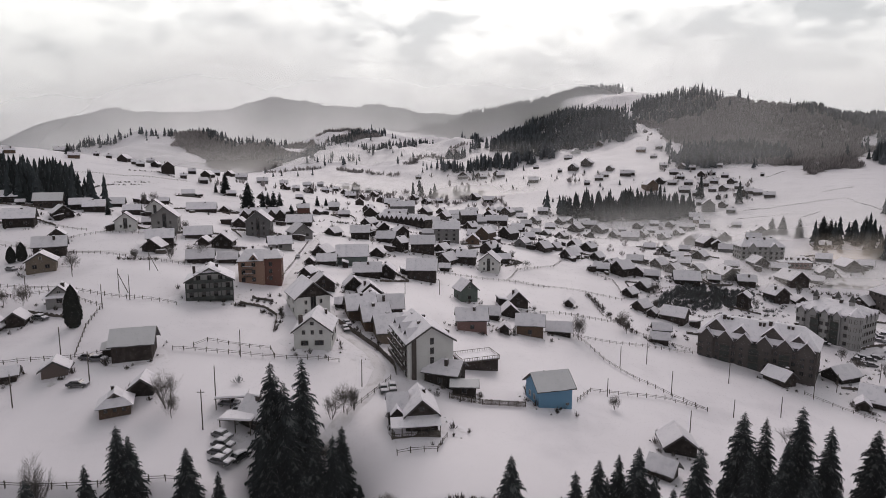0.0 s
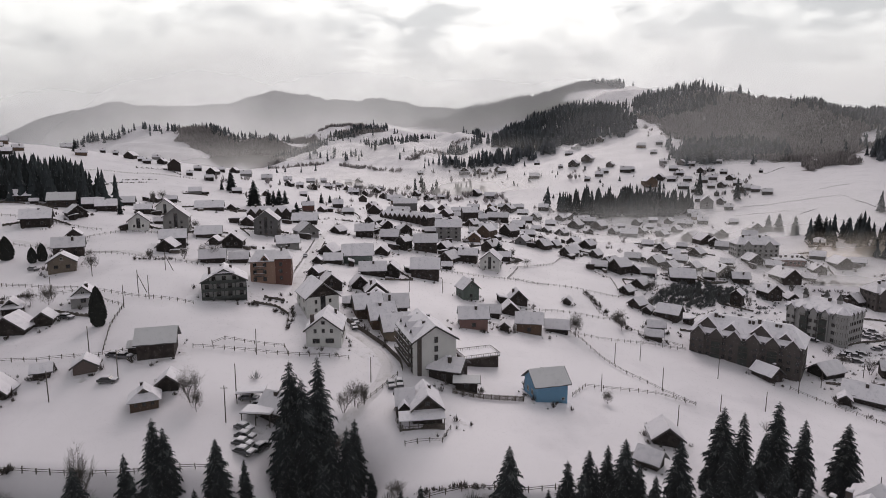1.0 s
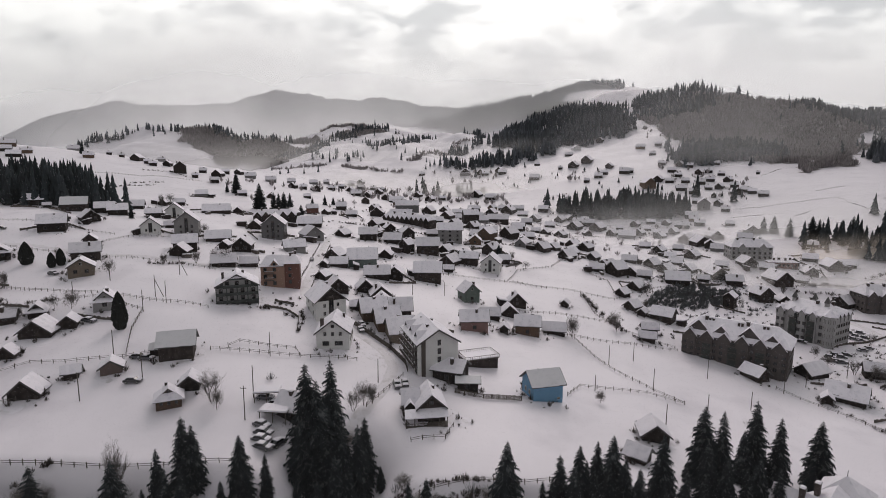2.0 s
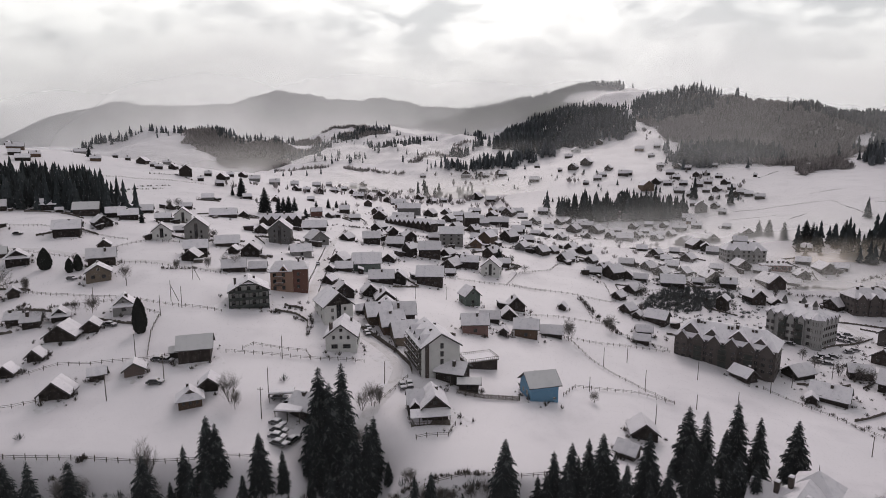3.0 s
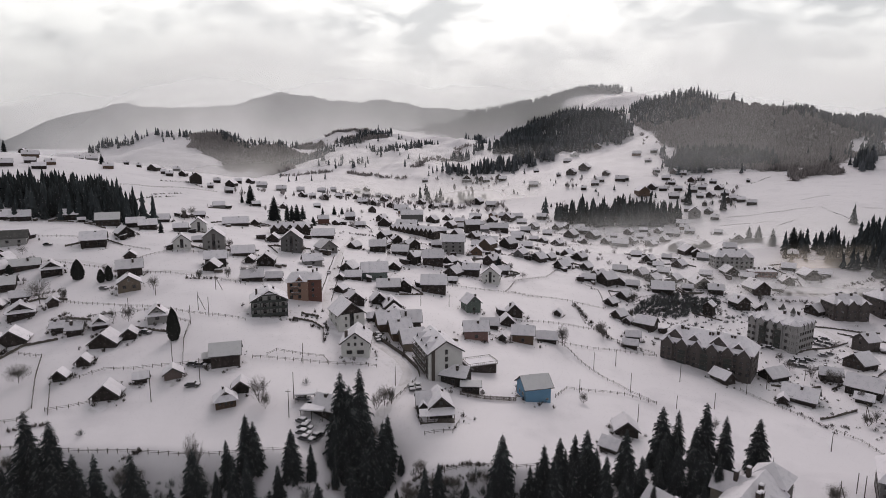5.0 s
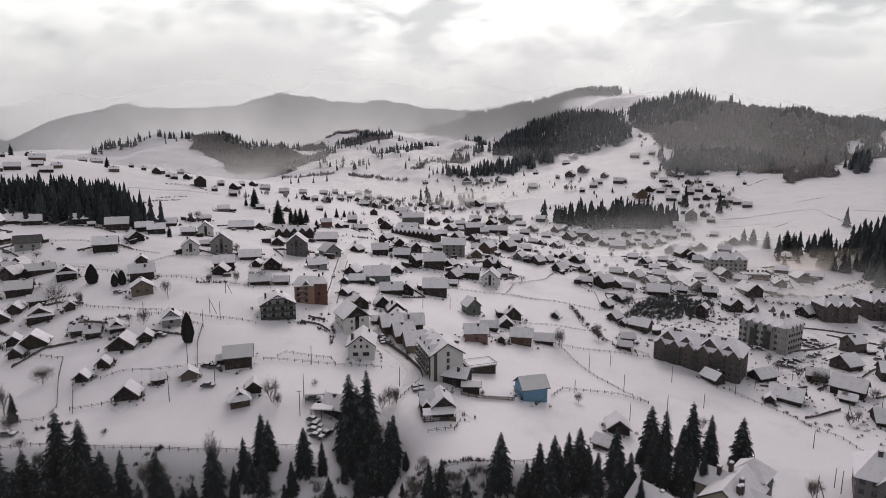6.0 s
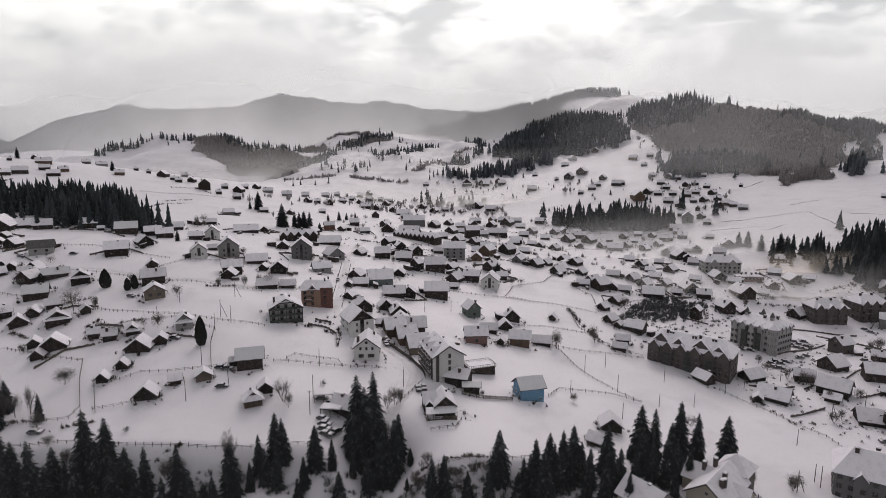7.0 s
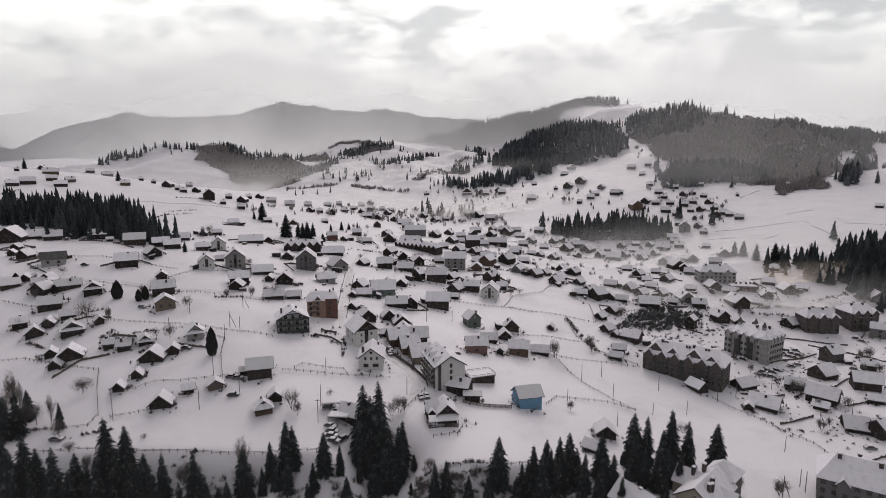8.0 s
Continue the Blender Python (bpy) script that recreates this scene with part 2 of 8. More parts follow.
# far mountains: x, y, half width across, half width along, height
RIDGE = [1, 33, 55, 104, 136, 154, 167, 151, 146, 167, 145, 182, 192, 189, 156, 177, 164, 163, 142, 160, 107, 11]
RANGE = [(-2000 + 110 * i, 2400, 100, 430, a) for i, a in enumerate(RIDGE)] + [
    (-1680, 4200, 290, 260, 395), (-2100, 4200, 420, 260, 190), (-3150, 4250, 900, 300, 440), (-2450, 3000, 190, 300, 150), (3200, 4100, 700, 300, 400), (1500, 2600, 600, 500, 60),
]

WAVES = [(0.11, 0.07, 0.3), (-0.09, 0.12, 1.9), (0.21, -0.06, 4.0), (0.05, 0.19, 2.2), (0.031, 0.017, 0.5), (-0.022, 0.036, 2.7), (0.052, 0.011, 1.1), (0.014, 0.049, 5.2)]
# snowy knolls in the upper valley
FARHILLS = [(-190, 960, 75, 45, 14), (-70, 1060, 90, 50, 14), (-20, 905, 70, 36, 9), (80, 985, 100, 45, 10), (-330, 900, 60, 60, -16), (-250, 1010, 40, 60, -12), (30, 1080, 50, 40, 10), (-110, 1010, 30, 40, -8), (15, 960, 26, 40, -8)]
# crests of the hills round the village
CRESTS = [
    (-699, 1060, 75, 130, -6), (-649, 1070, 75, 130, -4), (-598, 1080, 75, 130, -9), (-545, 1085, 75, 130, -6), (-497, 1090, 75, 130, 3),
    (-444, 1110, 75, 130, 2), (-388, 1110, 75, 130, -4), (-339, 1180, 75, 130, -3), (-287, 1220, 75, 130, 5), (-228, 1240, 75, 130, 5),
    (-173, 1250, 75, 130, 10), (-114, 1230, 75, 130, 3), (-42, 1330, 75, 130, 6), (55, 1390, 75, 130, 10), (155, 1410, 75, 130, 7),
    (240, 1410, 75, 130, -1), (308, 1400, 75, 130, 3), (372, 1380, 75, 130, 2), (431, 1350, 75, 130, 10), (416, 1120, 75, 130, -13),
    (437, 1010, 75, 130, -15), (486, 985, 75, 130, 1), (527, 960, 75, 130, 0), (574, 930, 75, 130, -36), (612, 900, 75, 130, -31),
    (657, 885, 75, 130, -16), (687, 870, 75, 130, -17),
]


def ground(x, y):
    """Height of the land."""
    x, y = np.atleast_1d(np.asarray(x, float)), np.atleast_1d(np.asarray(y, float))
    xc, yc = np.clip(x, -1100, 1100), np.clip(y, -450, 1600)
    h = PLAIN[0] + PLAIN[1] * xc / 100 + PLAIN[2] * yc / 100
    for cx, cy, r, a in LAND:
        h = h + a * np.exp(-((xc - cx) ** 2 + (yc - cy) ** 2) / (2 * r * r))
    # behind the ridges the land falls away to the next valley
    start = np.interp(x, [-300, -60, 60, 380, 540], [1130, 1280, 1420, 1420, 1030])
    out = np.clip((y - start) / 300.0, 0, 1)
    out = out * out * (3 - 2 * out)
    h = h * (1 - out) + 30 * out
    # gentle waves everywhere, knolls and dips on the far hills
    wild = np.clip((y - 700) / 250.0, 0, 1) * np.clip((1500 - y) / 200.0, 0, 1)
    mount = np.clip((y - 1950) / 200.0, 0, 1)
    for k, (ax, ay, ph) in enumerate(WAVES):
        s = np.sin(ax * x + ay * y + ph)
        h = h + s * (0.22 if k < 4 else 0.0) + s * wild * ((0.6, 0.6, 0.8, 0.8, 3.0, 3.0, 2.4, 2.4)[k])
        h = h + np.sin(0.9 * ax * x + 0.5 * ay * y + 2 * ph) * mount * (2.0 if k < 4 else 3.6)
    # the bank drops steeply below the last field
    bank = np.clip((84 - y) / 42.0, 0, 1) * np.clip((38 - x) / 25.0, 0, 1)
    h = h - 32 * bank * (1.4 - 0.4 * bank) * np.clip((84 - y) / 3.0, 0, 1)
    # a gully cuts back into the field below the lane
    h = h - 13 * np.exp(-((x + 22) / 11) ** 2 - ((y - 87) / 12) ** 2)
    for cx, cy, rx, ry, a in RANGE + CRESTS + FARHILLS:
        h = h + a * np.exp(-((x - cx) / rx) ** 2 - ((y - cy) / ry) ** 2)
    return h


def gz(x, y):
    return surface(x, y)


def spaced(points):
    """Coordinates with a step that changes from stretch to stretch: (from, step), ..., end."""
    out, v = [], points[0][0]
    for (a, s), nxt in zip(points, points[1:]):
        while v < nxt[0] - 1e-6:
            out.append(v)
            v += s
    out.append(points[-1][0])
    return np.array(out)


def part(name, mesh, mat, parent, label=""):
    ob = new(name, mesh)
    if mat is not None and len(mesh.materials) == 0:
        mesh.materials.append(M[mat] if isinstance(mat, str) else mat)
    ob.parent = parent
    if label:
        tagged(ob, label)
    return ob


def mesh_of(name, verts, faces, smooth=False):
    me = bpy.data.meshes.new(name)
    me.from_pydata([tuple(v) for v in verts], [], [tuple(f) for f in faces])
    me.update()
    if smooth:
        me.polygons.foreach_set("use_smooth", [True] * len(me.polygons))
    return me


gx = spaced([(-4600, 120), (-1600, 40), (-800, 14), (-320, 5), (-140, 3.2), (140, 5), (320, 14), (900, 40), (1800, 120), (4600, 0)])
gy = spaced([(-900, 60), (-160, 12), (30, 3.2), (220, 5), (420, 9), (1300, 24), (2800, 60), (4700, 0)])
GX, GY = np.meshgrid(gx, gy)
GZ = ground(GX.ravel(), GY.ravel())
nx, ny = len(gx), len(gy)
idx = np.arange(nx * ny).reshape(ny, nx)
quads = np.stack([idx[:-1, :-1], idx[:-1, 1:], idx[1:, 1:], idx[1:, :-1]], -1).reshape(-1, 4)
land = bpy.data.meshes.new("ground")
land.from_pydata(np.stack([GX.ravel(), GY.ravel(), GZ], -1).tolist(), [], quads.tolist())
land.polygons.foreach_set("use_smooth", [True] * len(land.polygons))
land.materials.append(M["snow"])
land.materials.append(M["farmount"])
land.materials.append(M["litter"])
mid_y = GY.ravel()[quads].mean(1)
mid_z = GZ[quads].mean(1)
land.polygons.foreach_set("material_index", ((mid_y > 1900) & (mid_z > 75)).astype(int).tolist())
tagged(new("ground", land), "snow-covered hillsides and valley floor of a mountain village", "ground", kind="structure")


def surface(x, y):
    """Height of the built ground sheet, between its grid lines."""
    i, j = int(np.clip(np.searchsorted(gx, x) - 1, 0, nx - 2)), int(np.clip(np.searchsorted(gy, y) - 1, 0, ny - 2))
    u, w = (x - gx[i]) / (gx[i + 1] - gx[i]), (y - gy[j]) / (gy[j + 1] - gy[j])
    z = lambda a, b: GZ[idx[b, a]]
    return float(z(i, j) * (1 - u) * (1 - w) + z(i + 1, j) * u * (1 - w) + z(i, j + 1) * (1 - u) * w + z(i + 1, j + 1) * u * w)


# ---------------------------------------------------------------- mist in the valley


def mist_material(name, density, tint, patch, broken):
    """Thin droplets: most light goes straight through, the rest is scattered on."""
    m = bpy.data.materials.new(name)
    m.use_nodes = True
    nt = m.node_tree
    nt.nodes.clear()
    tc = nt.nodes.new("ShaderNodeTexCoord")
    sp = nt.nodes.new("ShaderNodeSeparateXYZ")
    nt.links.new(tc.outputs["Generated"], sp.inputs[0])

    def calc(op, a, b):
        n = nt.nodes.new("ShaderNodeMath")
        n.operation, n.use_clamp = op, False
        for i, v in enumerate((a, b)):
            if isinstance(v, (int, float)):
                n.inputs[i].default_value = v
            else:
                nt.links.new(v, n.inputs[i])
        return n.outputs[0]

    x, z = sp.outputs["X"], sp.outputs["Z"]
    side = calc("MINIMUM", calc("MULTIPLY", calc("MULTIPLY", x, calc("SUBTRACT", 1.0, x)), 5.5), 1.0)
    up = calc("POWER", calc("SUBTRACT", 1.0, z), 1.3)
    foot = calc("MINIMUM", calc("MULTIPLY", z, 4.0), 1.0)
    n = nt.nodes.new("ShaderNodeTexNoise")
    n.inputs["Scale"].default_value, n.inputs["Detail"].default_value, n.inputs["Roughness"].default_value = patch, 4.0, 0.5
    nt.links.new(tc.outputs["Object"], n.inputs["Vector"])
    fac = calc("MULTIPLY", calc("MULTIPLY", side, up), calc("MULTIPLY", calc("MAXIMUM", calc("ADD", calc("MULTIPLY", n.outputs["Fac"], 1.5 + 4.0 * broken), 0.25 - 2.1 * broken), 0.0), density))
    fac = calc("MULTIPLY", fac, foot)
    fac = calc("MAXIMUM", calc("MINIMUM", fac, 0.95), 0.0)
    thru, back, front, both, mix2, out = (nt.nodes.new("ShaderNode" + k) for k in ("BsdfTransparent", "BsdfTranslucent", "BsdfDiffuse", "MixShader", "MixShader", "OutputMaterial"))
    for b in (back, front):
        b.inputs["Color"].default_value = (*tint, 1)
    both.inputs[0].default_value = 0.12
    nt.links.new(back.outputs[0], both.inputs[1])
    nt.links.new(front.outputs[0], both.inputs[2])
    nt.links.new(fac, mix2.inputs[0])
    nt.links.new(thru.outputs[0], mix2.inputs[1])
    nt.links.new(both.outputs[0], mix2.inputs[2])
    nt.links.new(mix2.outputs[0], out.inputs[0])
    return m


def mist(label, x0, x1, y, z0, z1, density, tint=(0.92, 0.92, 0.93), patch=0.006, bend=0.0, broken=0.0):
    v, f = [], []
    n, k = 40, 8
    for j in range(k + 1):
        for i in range(n + 1):
            u = i / n
            x = x0 + (x1 - x0) * u
            v.append((x, y - bend * (2 * u - 1) ** 2 + 0.02 * (z1 - z0) * math.sin(9 * u), z0 + (z1 - z0) * j / k))
    for j in range(k):
        for i in range(n):
            o = j * (n + 1) + i
            f.append((o, o + 1, o + n + 2, o + n + 1))
    me = mesh_of("mist_bank", v, f, True)
    me.materials.append(mist_material("mist", density, tint, patch, broken))
    return tagged(new("mist_bank", me), label, "mist", kind="stuff")


mist("thin winter haze before the far mountains", -3600, 3600, 1790, -60, 600, 0.62, (0.86, 0.87, 0.90), 0.0012, 500)
mist("pale haze over the farthest valley", -4500, 4500, 3300, -100, 1500, 1.6, (0.90, 0.91, 0.92), 0.0008)
mist("haze lying between the hills", -1000, 700, 1240, -20, 360, 1.05, (0.92, 0.92, 0.93), 0.003)
mist("haze hanging before the wooded hillside", 110, 1150, 690, -10, 320, 0.25, (0.90, 0.89, 0.90), 0.005, 0, 0.15)
mist("mist pooled at the foot of the wooded flank", -620, -60, 860, -5, 105, 0.55, (0.97, 0.96, 0.95), 0.007, 0, 0.35)
mist("bright mist in the upper valley", -420, 320, 880, 0, 90, 0.60, (0.96, 0.94, 0.92), 0.006, 0, 0.5)
mist("bright mist drifting behind the village", -240, 240, 670, -15, 45, 0.75, (0.96, 0.94, 0.91), 0.012, 0, 0.6)
mist("thin mist at the foot of the valley copse", 40, 330, 515, -25, 10, 0.45, (0.95, 0.94, 0.93), 0.014, 0, 0.45)
mist("smoky haze over the lower village", 60, 620, 415, -40, 36, 0.50, (0.94, 0.93, 0.92), 0.011, 0, 0.35)
mist("brownish wood smoke drifting over the lower roofs", 215, 330, 352, -32, 2, 1.1, (0.86, 0.76, 0.66), 0.02, 0, 0.5)
# added sheet between camera and village: brightens the darkest tones behind it
mist("faint haze sheet over the near slope, added to lift dark tones", -700, 700, 48, -120, 140, 0.022, (0.92, 0.92, 0.95), 0.004)
mist("faint smoke low over the apartment houses", 70, 460, 305, -40, 2, 0.42, (0.94, 0.92, 0.90), 0.014, 0, 0.45)

# ---------------------------------------------------------------- building kit


class Geo:
    """Collects boxes, slabs and prisms into one mesh."""

    def __init__(self):
        self.v, self.f = [], []

    def add(self, verts, faces):
        n = len(self.v)
        self.v += [tuple(p) for p in verts]
        self.f += [tuple(n + i for i in f) for f in faces]
        return self

    def box(self, x0, x1, y0, y1, z0, z1):
        v = [(x, y, z) for z in (z0, z1) for y in (y0, y1) for x in (x0, x1)]
        return self.add(v, [(0, 2, 3, 1), (4, 5, 7, 6), (0, 1, 5, 4), (2, 6, 7, 3), (0, 4, 6, 2), (1, 3, 7, 5)])

    def loft(self, low, high):
        """Two rings of equal count, closed top and bottom."""
        n = len(low)
        f = [(i, (i + 1) % n, n + (i + 1) % n, n + i) for i in range(n)]
        f += [tuple(range(n))[::-1], tuple(range(n, 2 * n))]
        return self.add(list(low) + list(high), f)

    def tube(self, a, b, ra, rb, n=6):
        a, b = Vector(a), Vector(b)
        d = (b - a).normalized()
        s = d.orthogonal().normalized()
        t = d.cross(s)
        ring = [(math.cos(2 * math.pi * i / n), math.sin(2 * math.pi * i / n)) for i in range(n)]
        return self.loft([a + (s * c + t * q) * ra for c, q in ring], [b + (s * c + t * q) * rb for c, q in ring])

    def mesh(self, name, smooth=False):
        return mesh_of(name, self.v, self.f, smooth)


def thing(name, x, y, yaw, label, category, group="", z=None, kind=""):
    ob = new(name)
    ob.empty_display_size = 0.5
    ob.matrix_world = pose(x, y, gz(x, y) if z is None else z, 0, 0, yaw)
    return tagged(ob, label, category, group, kind)


def stretched(name, mesh, mat, parent, at, size=(1, 1, 1), yaw=0.0):
    ob = part(name, mesh, mat, parent)
    ob.matrix_local = Matrix.LocRotScale(at, Euler((0, 0, radians(yaw))), size)
    return ob


def window_meshes():
    g = Geo()
    for a, b in (((-0.5, -0.42), (0, 1)), ((0.42, 0.5), (0, 1))):
        g.box(a[0], a[1], -0.10, 0.03, b[0], b[1])
    g.box(-0.42, 0.42, -0.10, 0.03, 0.92, 1.0).box(-0.42, 0.42, -0.10, 0.03, 0.0, 0.08).box(-0.03, 0.03, -0.06, 0.03, 0.08, 0.92)
    sill = Geo().box(-0.58, 0.58, -0.2, 0.02, -0.07, -0.004)
    return g.mesh("window_frame"), Geo().box(-0.42, 0.42, -0.03, 0.01, 0.08, 0.92).mesh("pane"), sill.mesh("sill")


WIN, PANE, SILL = window_meshes()
WIN.materials.append(M["frame"])
PANE.materials.append(M["glass"])
SILL.materials.append(M["snow_roof"])
WIN_DARK = WIN.copy()
WIN_DARK.materials.clear()
WIN_DARK.materials.append(M["framedark"])
DOOR = Geo().box(-0.5, 0.5, -0.08, 0.02, 0, 2.05).box(-0.42, 0.42, -0.1, -0.08, 0.1, 0.95).box(-0.42, 0.42, -0.1, -0.08, 1.1, 1.95).mesh("door")
DOOR.materials.append(M["framedark"])


def window(parent, x, y, z, w=1.1, h=1.3, yaw=0.0, dark=False, sill=False):
    """A framed window whose outer face looks along local -y, turned by yaw."""
    ob = stretched("window", WIN_DARK if dark else WIN, None, parent, (x, y, z), (w, 1, h), yaw)
    part("pane", PANE, None, ob)
    if sill:
        part("sill", SILL, None, ob)
    return ob


def gable_wall(a, L, h, rise, foot=1.6):
    p = [(-a / 2, -foot), (a / 2, -foot), (a / 2, h), (0, h + rise), (-a / 2, h)]
    return Geo().loft([(x, -L / 2, z) for x, z in p], [(x, L / 2, z) for x, z in p])


def slope_slab(g, a, L, h, rise, over, gover, lift, thick, rough=0.0, seed=0, steps=1):
    """Both slopes of a gabled roof as slabs of the given thickness, lying lift above the rafters."""
    rnd = random.Random(seed)
    k = rise / (a / 2)
    for side in (-1, 1):
        rows = []
        for j in range(steps + 1):
            y = -L / 2 - gover + (L + 2 * gover) * j / steps
            e = over + (rnd.uniform(-rough, rough) if rough else 0)
            t = thick * (1 + (rnd.uniform(-0.35, 0.35) if rough else 0))
            if rough and j in (0, steps):
                t *= 0.7
            xe = a / 2 + e
            rows.append([(0, y, h + rise + lift), (side * xe, y, h - k * e + lift), (side * (xe - 0.04), y, h - k * e + lift + t * 0.8), (0, y, h + rise + lift + t)])
        n = len(g.v)
        for r in rows:
            g.v += r
        for j in range(steps):
            o = n + 4 * j
            for i in range(4):
                q = (o + i, o + (i + 1) % 4, o + 4 + (i + 1) % 4, o + 4 + i)
                g.f.append(q if side < 0 else q[::-1])
        first, last = tuple(n + i for i in range(4)), tuple(n + 4 * steps + i for i in range(4))
        g.f += [first[::-1] if side < 0 else first, last if side < 0 else last[::-1]]
    return g


def add_roof(ob, a, L, h, rise, over=0.5, gover=0.5, thin=False, seed=0, thick=0.26):
    part("roof", slope_slab(Geo(), a, L, h, rise, over, gover, 0.0, 0.24).mesh("roof"), "roof", ob)
    part("snow_cover", slope_slab(Geo(), a, L, h, rise, over + 0.02, gover - 0.02, 0.245, 0.12 if thin else thick, 0.07, seed, 7).mesh("snow_cover"), "snow_thin" if thin else "snow_roof", ob)


CHIMNEY = Geo().box(-0.32, 0.32, -0.32, 0.32, -1.2, 1.0).box(-0.4, 0.4, -0.4, 0.4, 1.0, 1.12).mesh("chimney")
CHIMNEY.materials.append(M["chimney"])
CAP = Geo().loft([(x, y, 1.12) for x, y in ((-0.36, -0.36), (0.36, -0.36), (0.36, 0.36), (-0.36, 0.36))], [(x, y, 1.3) for x, y in ((-0.2, -0.2), (0.2, -0.2), (0.2, 0.2), (-0.2, 0.2))]).mesh("snow_cap")
CAP.materials.append(M["snow_roof"])


def chimney(ob, x, y, z, s=1.0):
    c = stretched("chimney", CHIMNEY, None, ob, (x, y, z), (s, s, s))
    part("snow_cap", CAP, None, c)


YARDS = []
WORDS = {"dark": "dark weathered wooden", "brown": "brown wooden", "pale": "pale plastered", "white": "white plastered", "tan": "tan boarded", "grey": "grey rendered",
         "greenish": "grey-green boarded", "rose": "dull red rendered", "brick": "orange brick", "brickdark": "dull brick", "cream": "cream rendered", "orange": "peach rendered", "stone": "grey-brown rendered", "palegrey": "pale grey rendered", "lodge": "dark grey-green boarded", "green": "green boarded", "blue": "light blue boarded"}


def house(x, y, yaw, a, L, h, wall="dark", thin=False, far=False, pitch=39, windows=None, stack=True, lean=0.0, skirt=False, name="house"):
    """A gabled house: a wide across the gable, L long, h high at the eaves, its ridge turned by yaw from north."""
    seed = int(abs(x * 31 + y * 17))
    rnd = random.Random(seed)
    YARDS.append((x, y, max(a, L)))
    low = h < 2.1 and a < 8
    kindname = "shed" if (low and a * L < 45 and name == "house") else name
    word = WORDS[wall]
    label = f"{word} {'shed' if kindname == 'shed' else 'village house'} with {'thinly' if thin else 'thickly'} snow-covered gable roof"
    ob = thing(kindname, x, y, yaw, label, kindname if kindname != "inn" else "house", "village houses" if kindname == "house" else "sheds" if kindname == "shed" else "")
    rise = a / 2 * math.tan(radians(pitch))
    part("wall", gable_wall(a, L, h, rise).mesh("wall"), wall, ob)
    add_roof(ob, a, L, h, rise, 0.6 if not far else 0.4, 0.75 if not far else 0.4, thin, seed)
    if not far:
        k, e = rise / (a / 2), 0.62
        ring = [(-a / 2 - e, h - k * e - 0.12), (0, h + rise - 0.12), (a / 2 + e, h - k * e - 0.12), (a / 2 + e, h - k * e + 0.30), (0, h + rise + 0.30), (-a / 2 - e, h - k * e + 0.30)]
        g = Geo()
        yb = -L / 2 - 0.75
        g.v = [(x2, yb - 0.1, z2) for x2, z2 in ring] + [(x2, yb - 0.004, z2) for x2, z2 in ring]
        g.f = [(0, 1, 4, 5), (1, 2, 3, 4), (11, 10, 7, 6), (10, 9, 8, 7)] + [(i, i + 6, (i + 1) % 6 + 6, (i + 1) % 6) for i in range(6)]
        part("bargeboard", g.mesh("bargeboard"), "roof", ob)
    if stack and not low:
        chimney(ob, rnd.uniform(-0.25, 0.25) * a, rnd.uniform(-0.3, 0.3) * L, h + rise * 0.72, 1.3)
    plain = wall in ("dark",)
    if windows is None:
        windows = not low and not (far and plain)
    if windows:
        floors = max(1, int(h / 2.6))
        many = 1 if far else max(1, int(a / 4.0))
        strip_bay = not far and h > 3.9 and a > 6.5 and wall in ("pale", "white", "grey", "palegrey") and not skirt
        if strip_bay:
            window(ob, 0, -L / 2 - 0.03, 0.5, 1.6, h + rise * 0.35 - 0.5, 0, True)
            many = 2
        for fl in range(floors):
            zz = 0.9 + fl * 2.7
            if zz + 1.2 > h + 0.3:
                break
            for i in range(many):
                window(ob, (i + 0.5) / many * (a - 1.2) - (a - 1.2) / 2, -L / 2 - 0.004, zz, 0.9 if strip_bay else 1.3, 1.4, 0, wall != "white")
            if not far:
                for side in (-1, 1):
                    n = max(1, int(L / 5.0))
                    for i in range(n):
                        window(ob, side * (a / 2 + 0.004), (i + 0.5) / n * (L - 1.2) - (L - 1.2) / 2, zz, 1.3, 1.4, 90 * side, wall != "white")
        if rise > 2.4 and not far and not strip_bay:
            window(ob, 0, -L / 2 - 0.004, h + 0.5, 0.9, 1.1, 0, plain)
        if not far:
            stretched("door", DOOR, None, ob, (a / 2 + 0.006, -L * 0.08, 0.0), (1, 1, 1), 90)
    if skirt:
        g = Geo().loft([(-a / 2 - 0.7, -L / 2 - 1.6, h - 0.25), (a / 2 + 0.7, -L / 2 - 1.6, h - 0.25), (a / 2 + 0.5, -L / 2, h + 0.55), (-a / 2 - 0.5, -L / 2, h + 0.55)],
                       [(-a / 2 - 0.7, -L / 2 - 1.6, h + 0.0), (a / 2 + 0.7, -L / 2 - 1.6, h + 0.0), (a / 2 + 0.5, -L / 2, h + 0.85), (-a / 2 - 0.5, -L / 2, h + 0.85)])
        part("porch_roof", g.mesh("porch_roof"), "snow_roof", ob, "snow-covered porch roof")
    return ob


# ---------------------------------------------------------------- trees


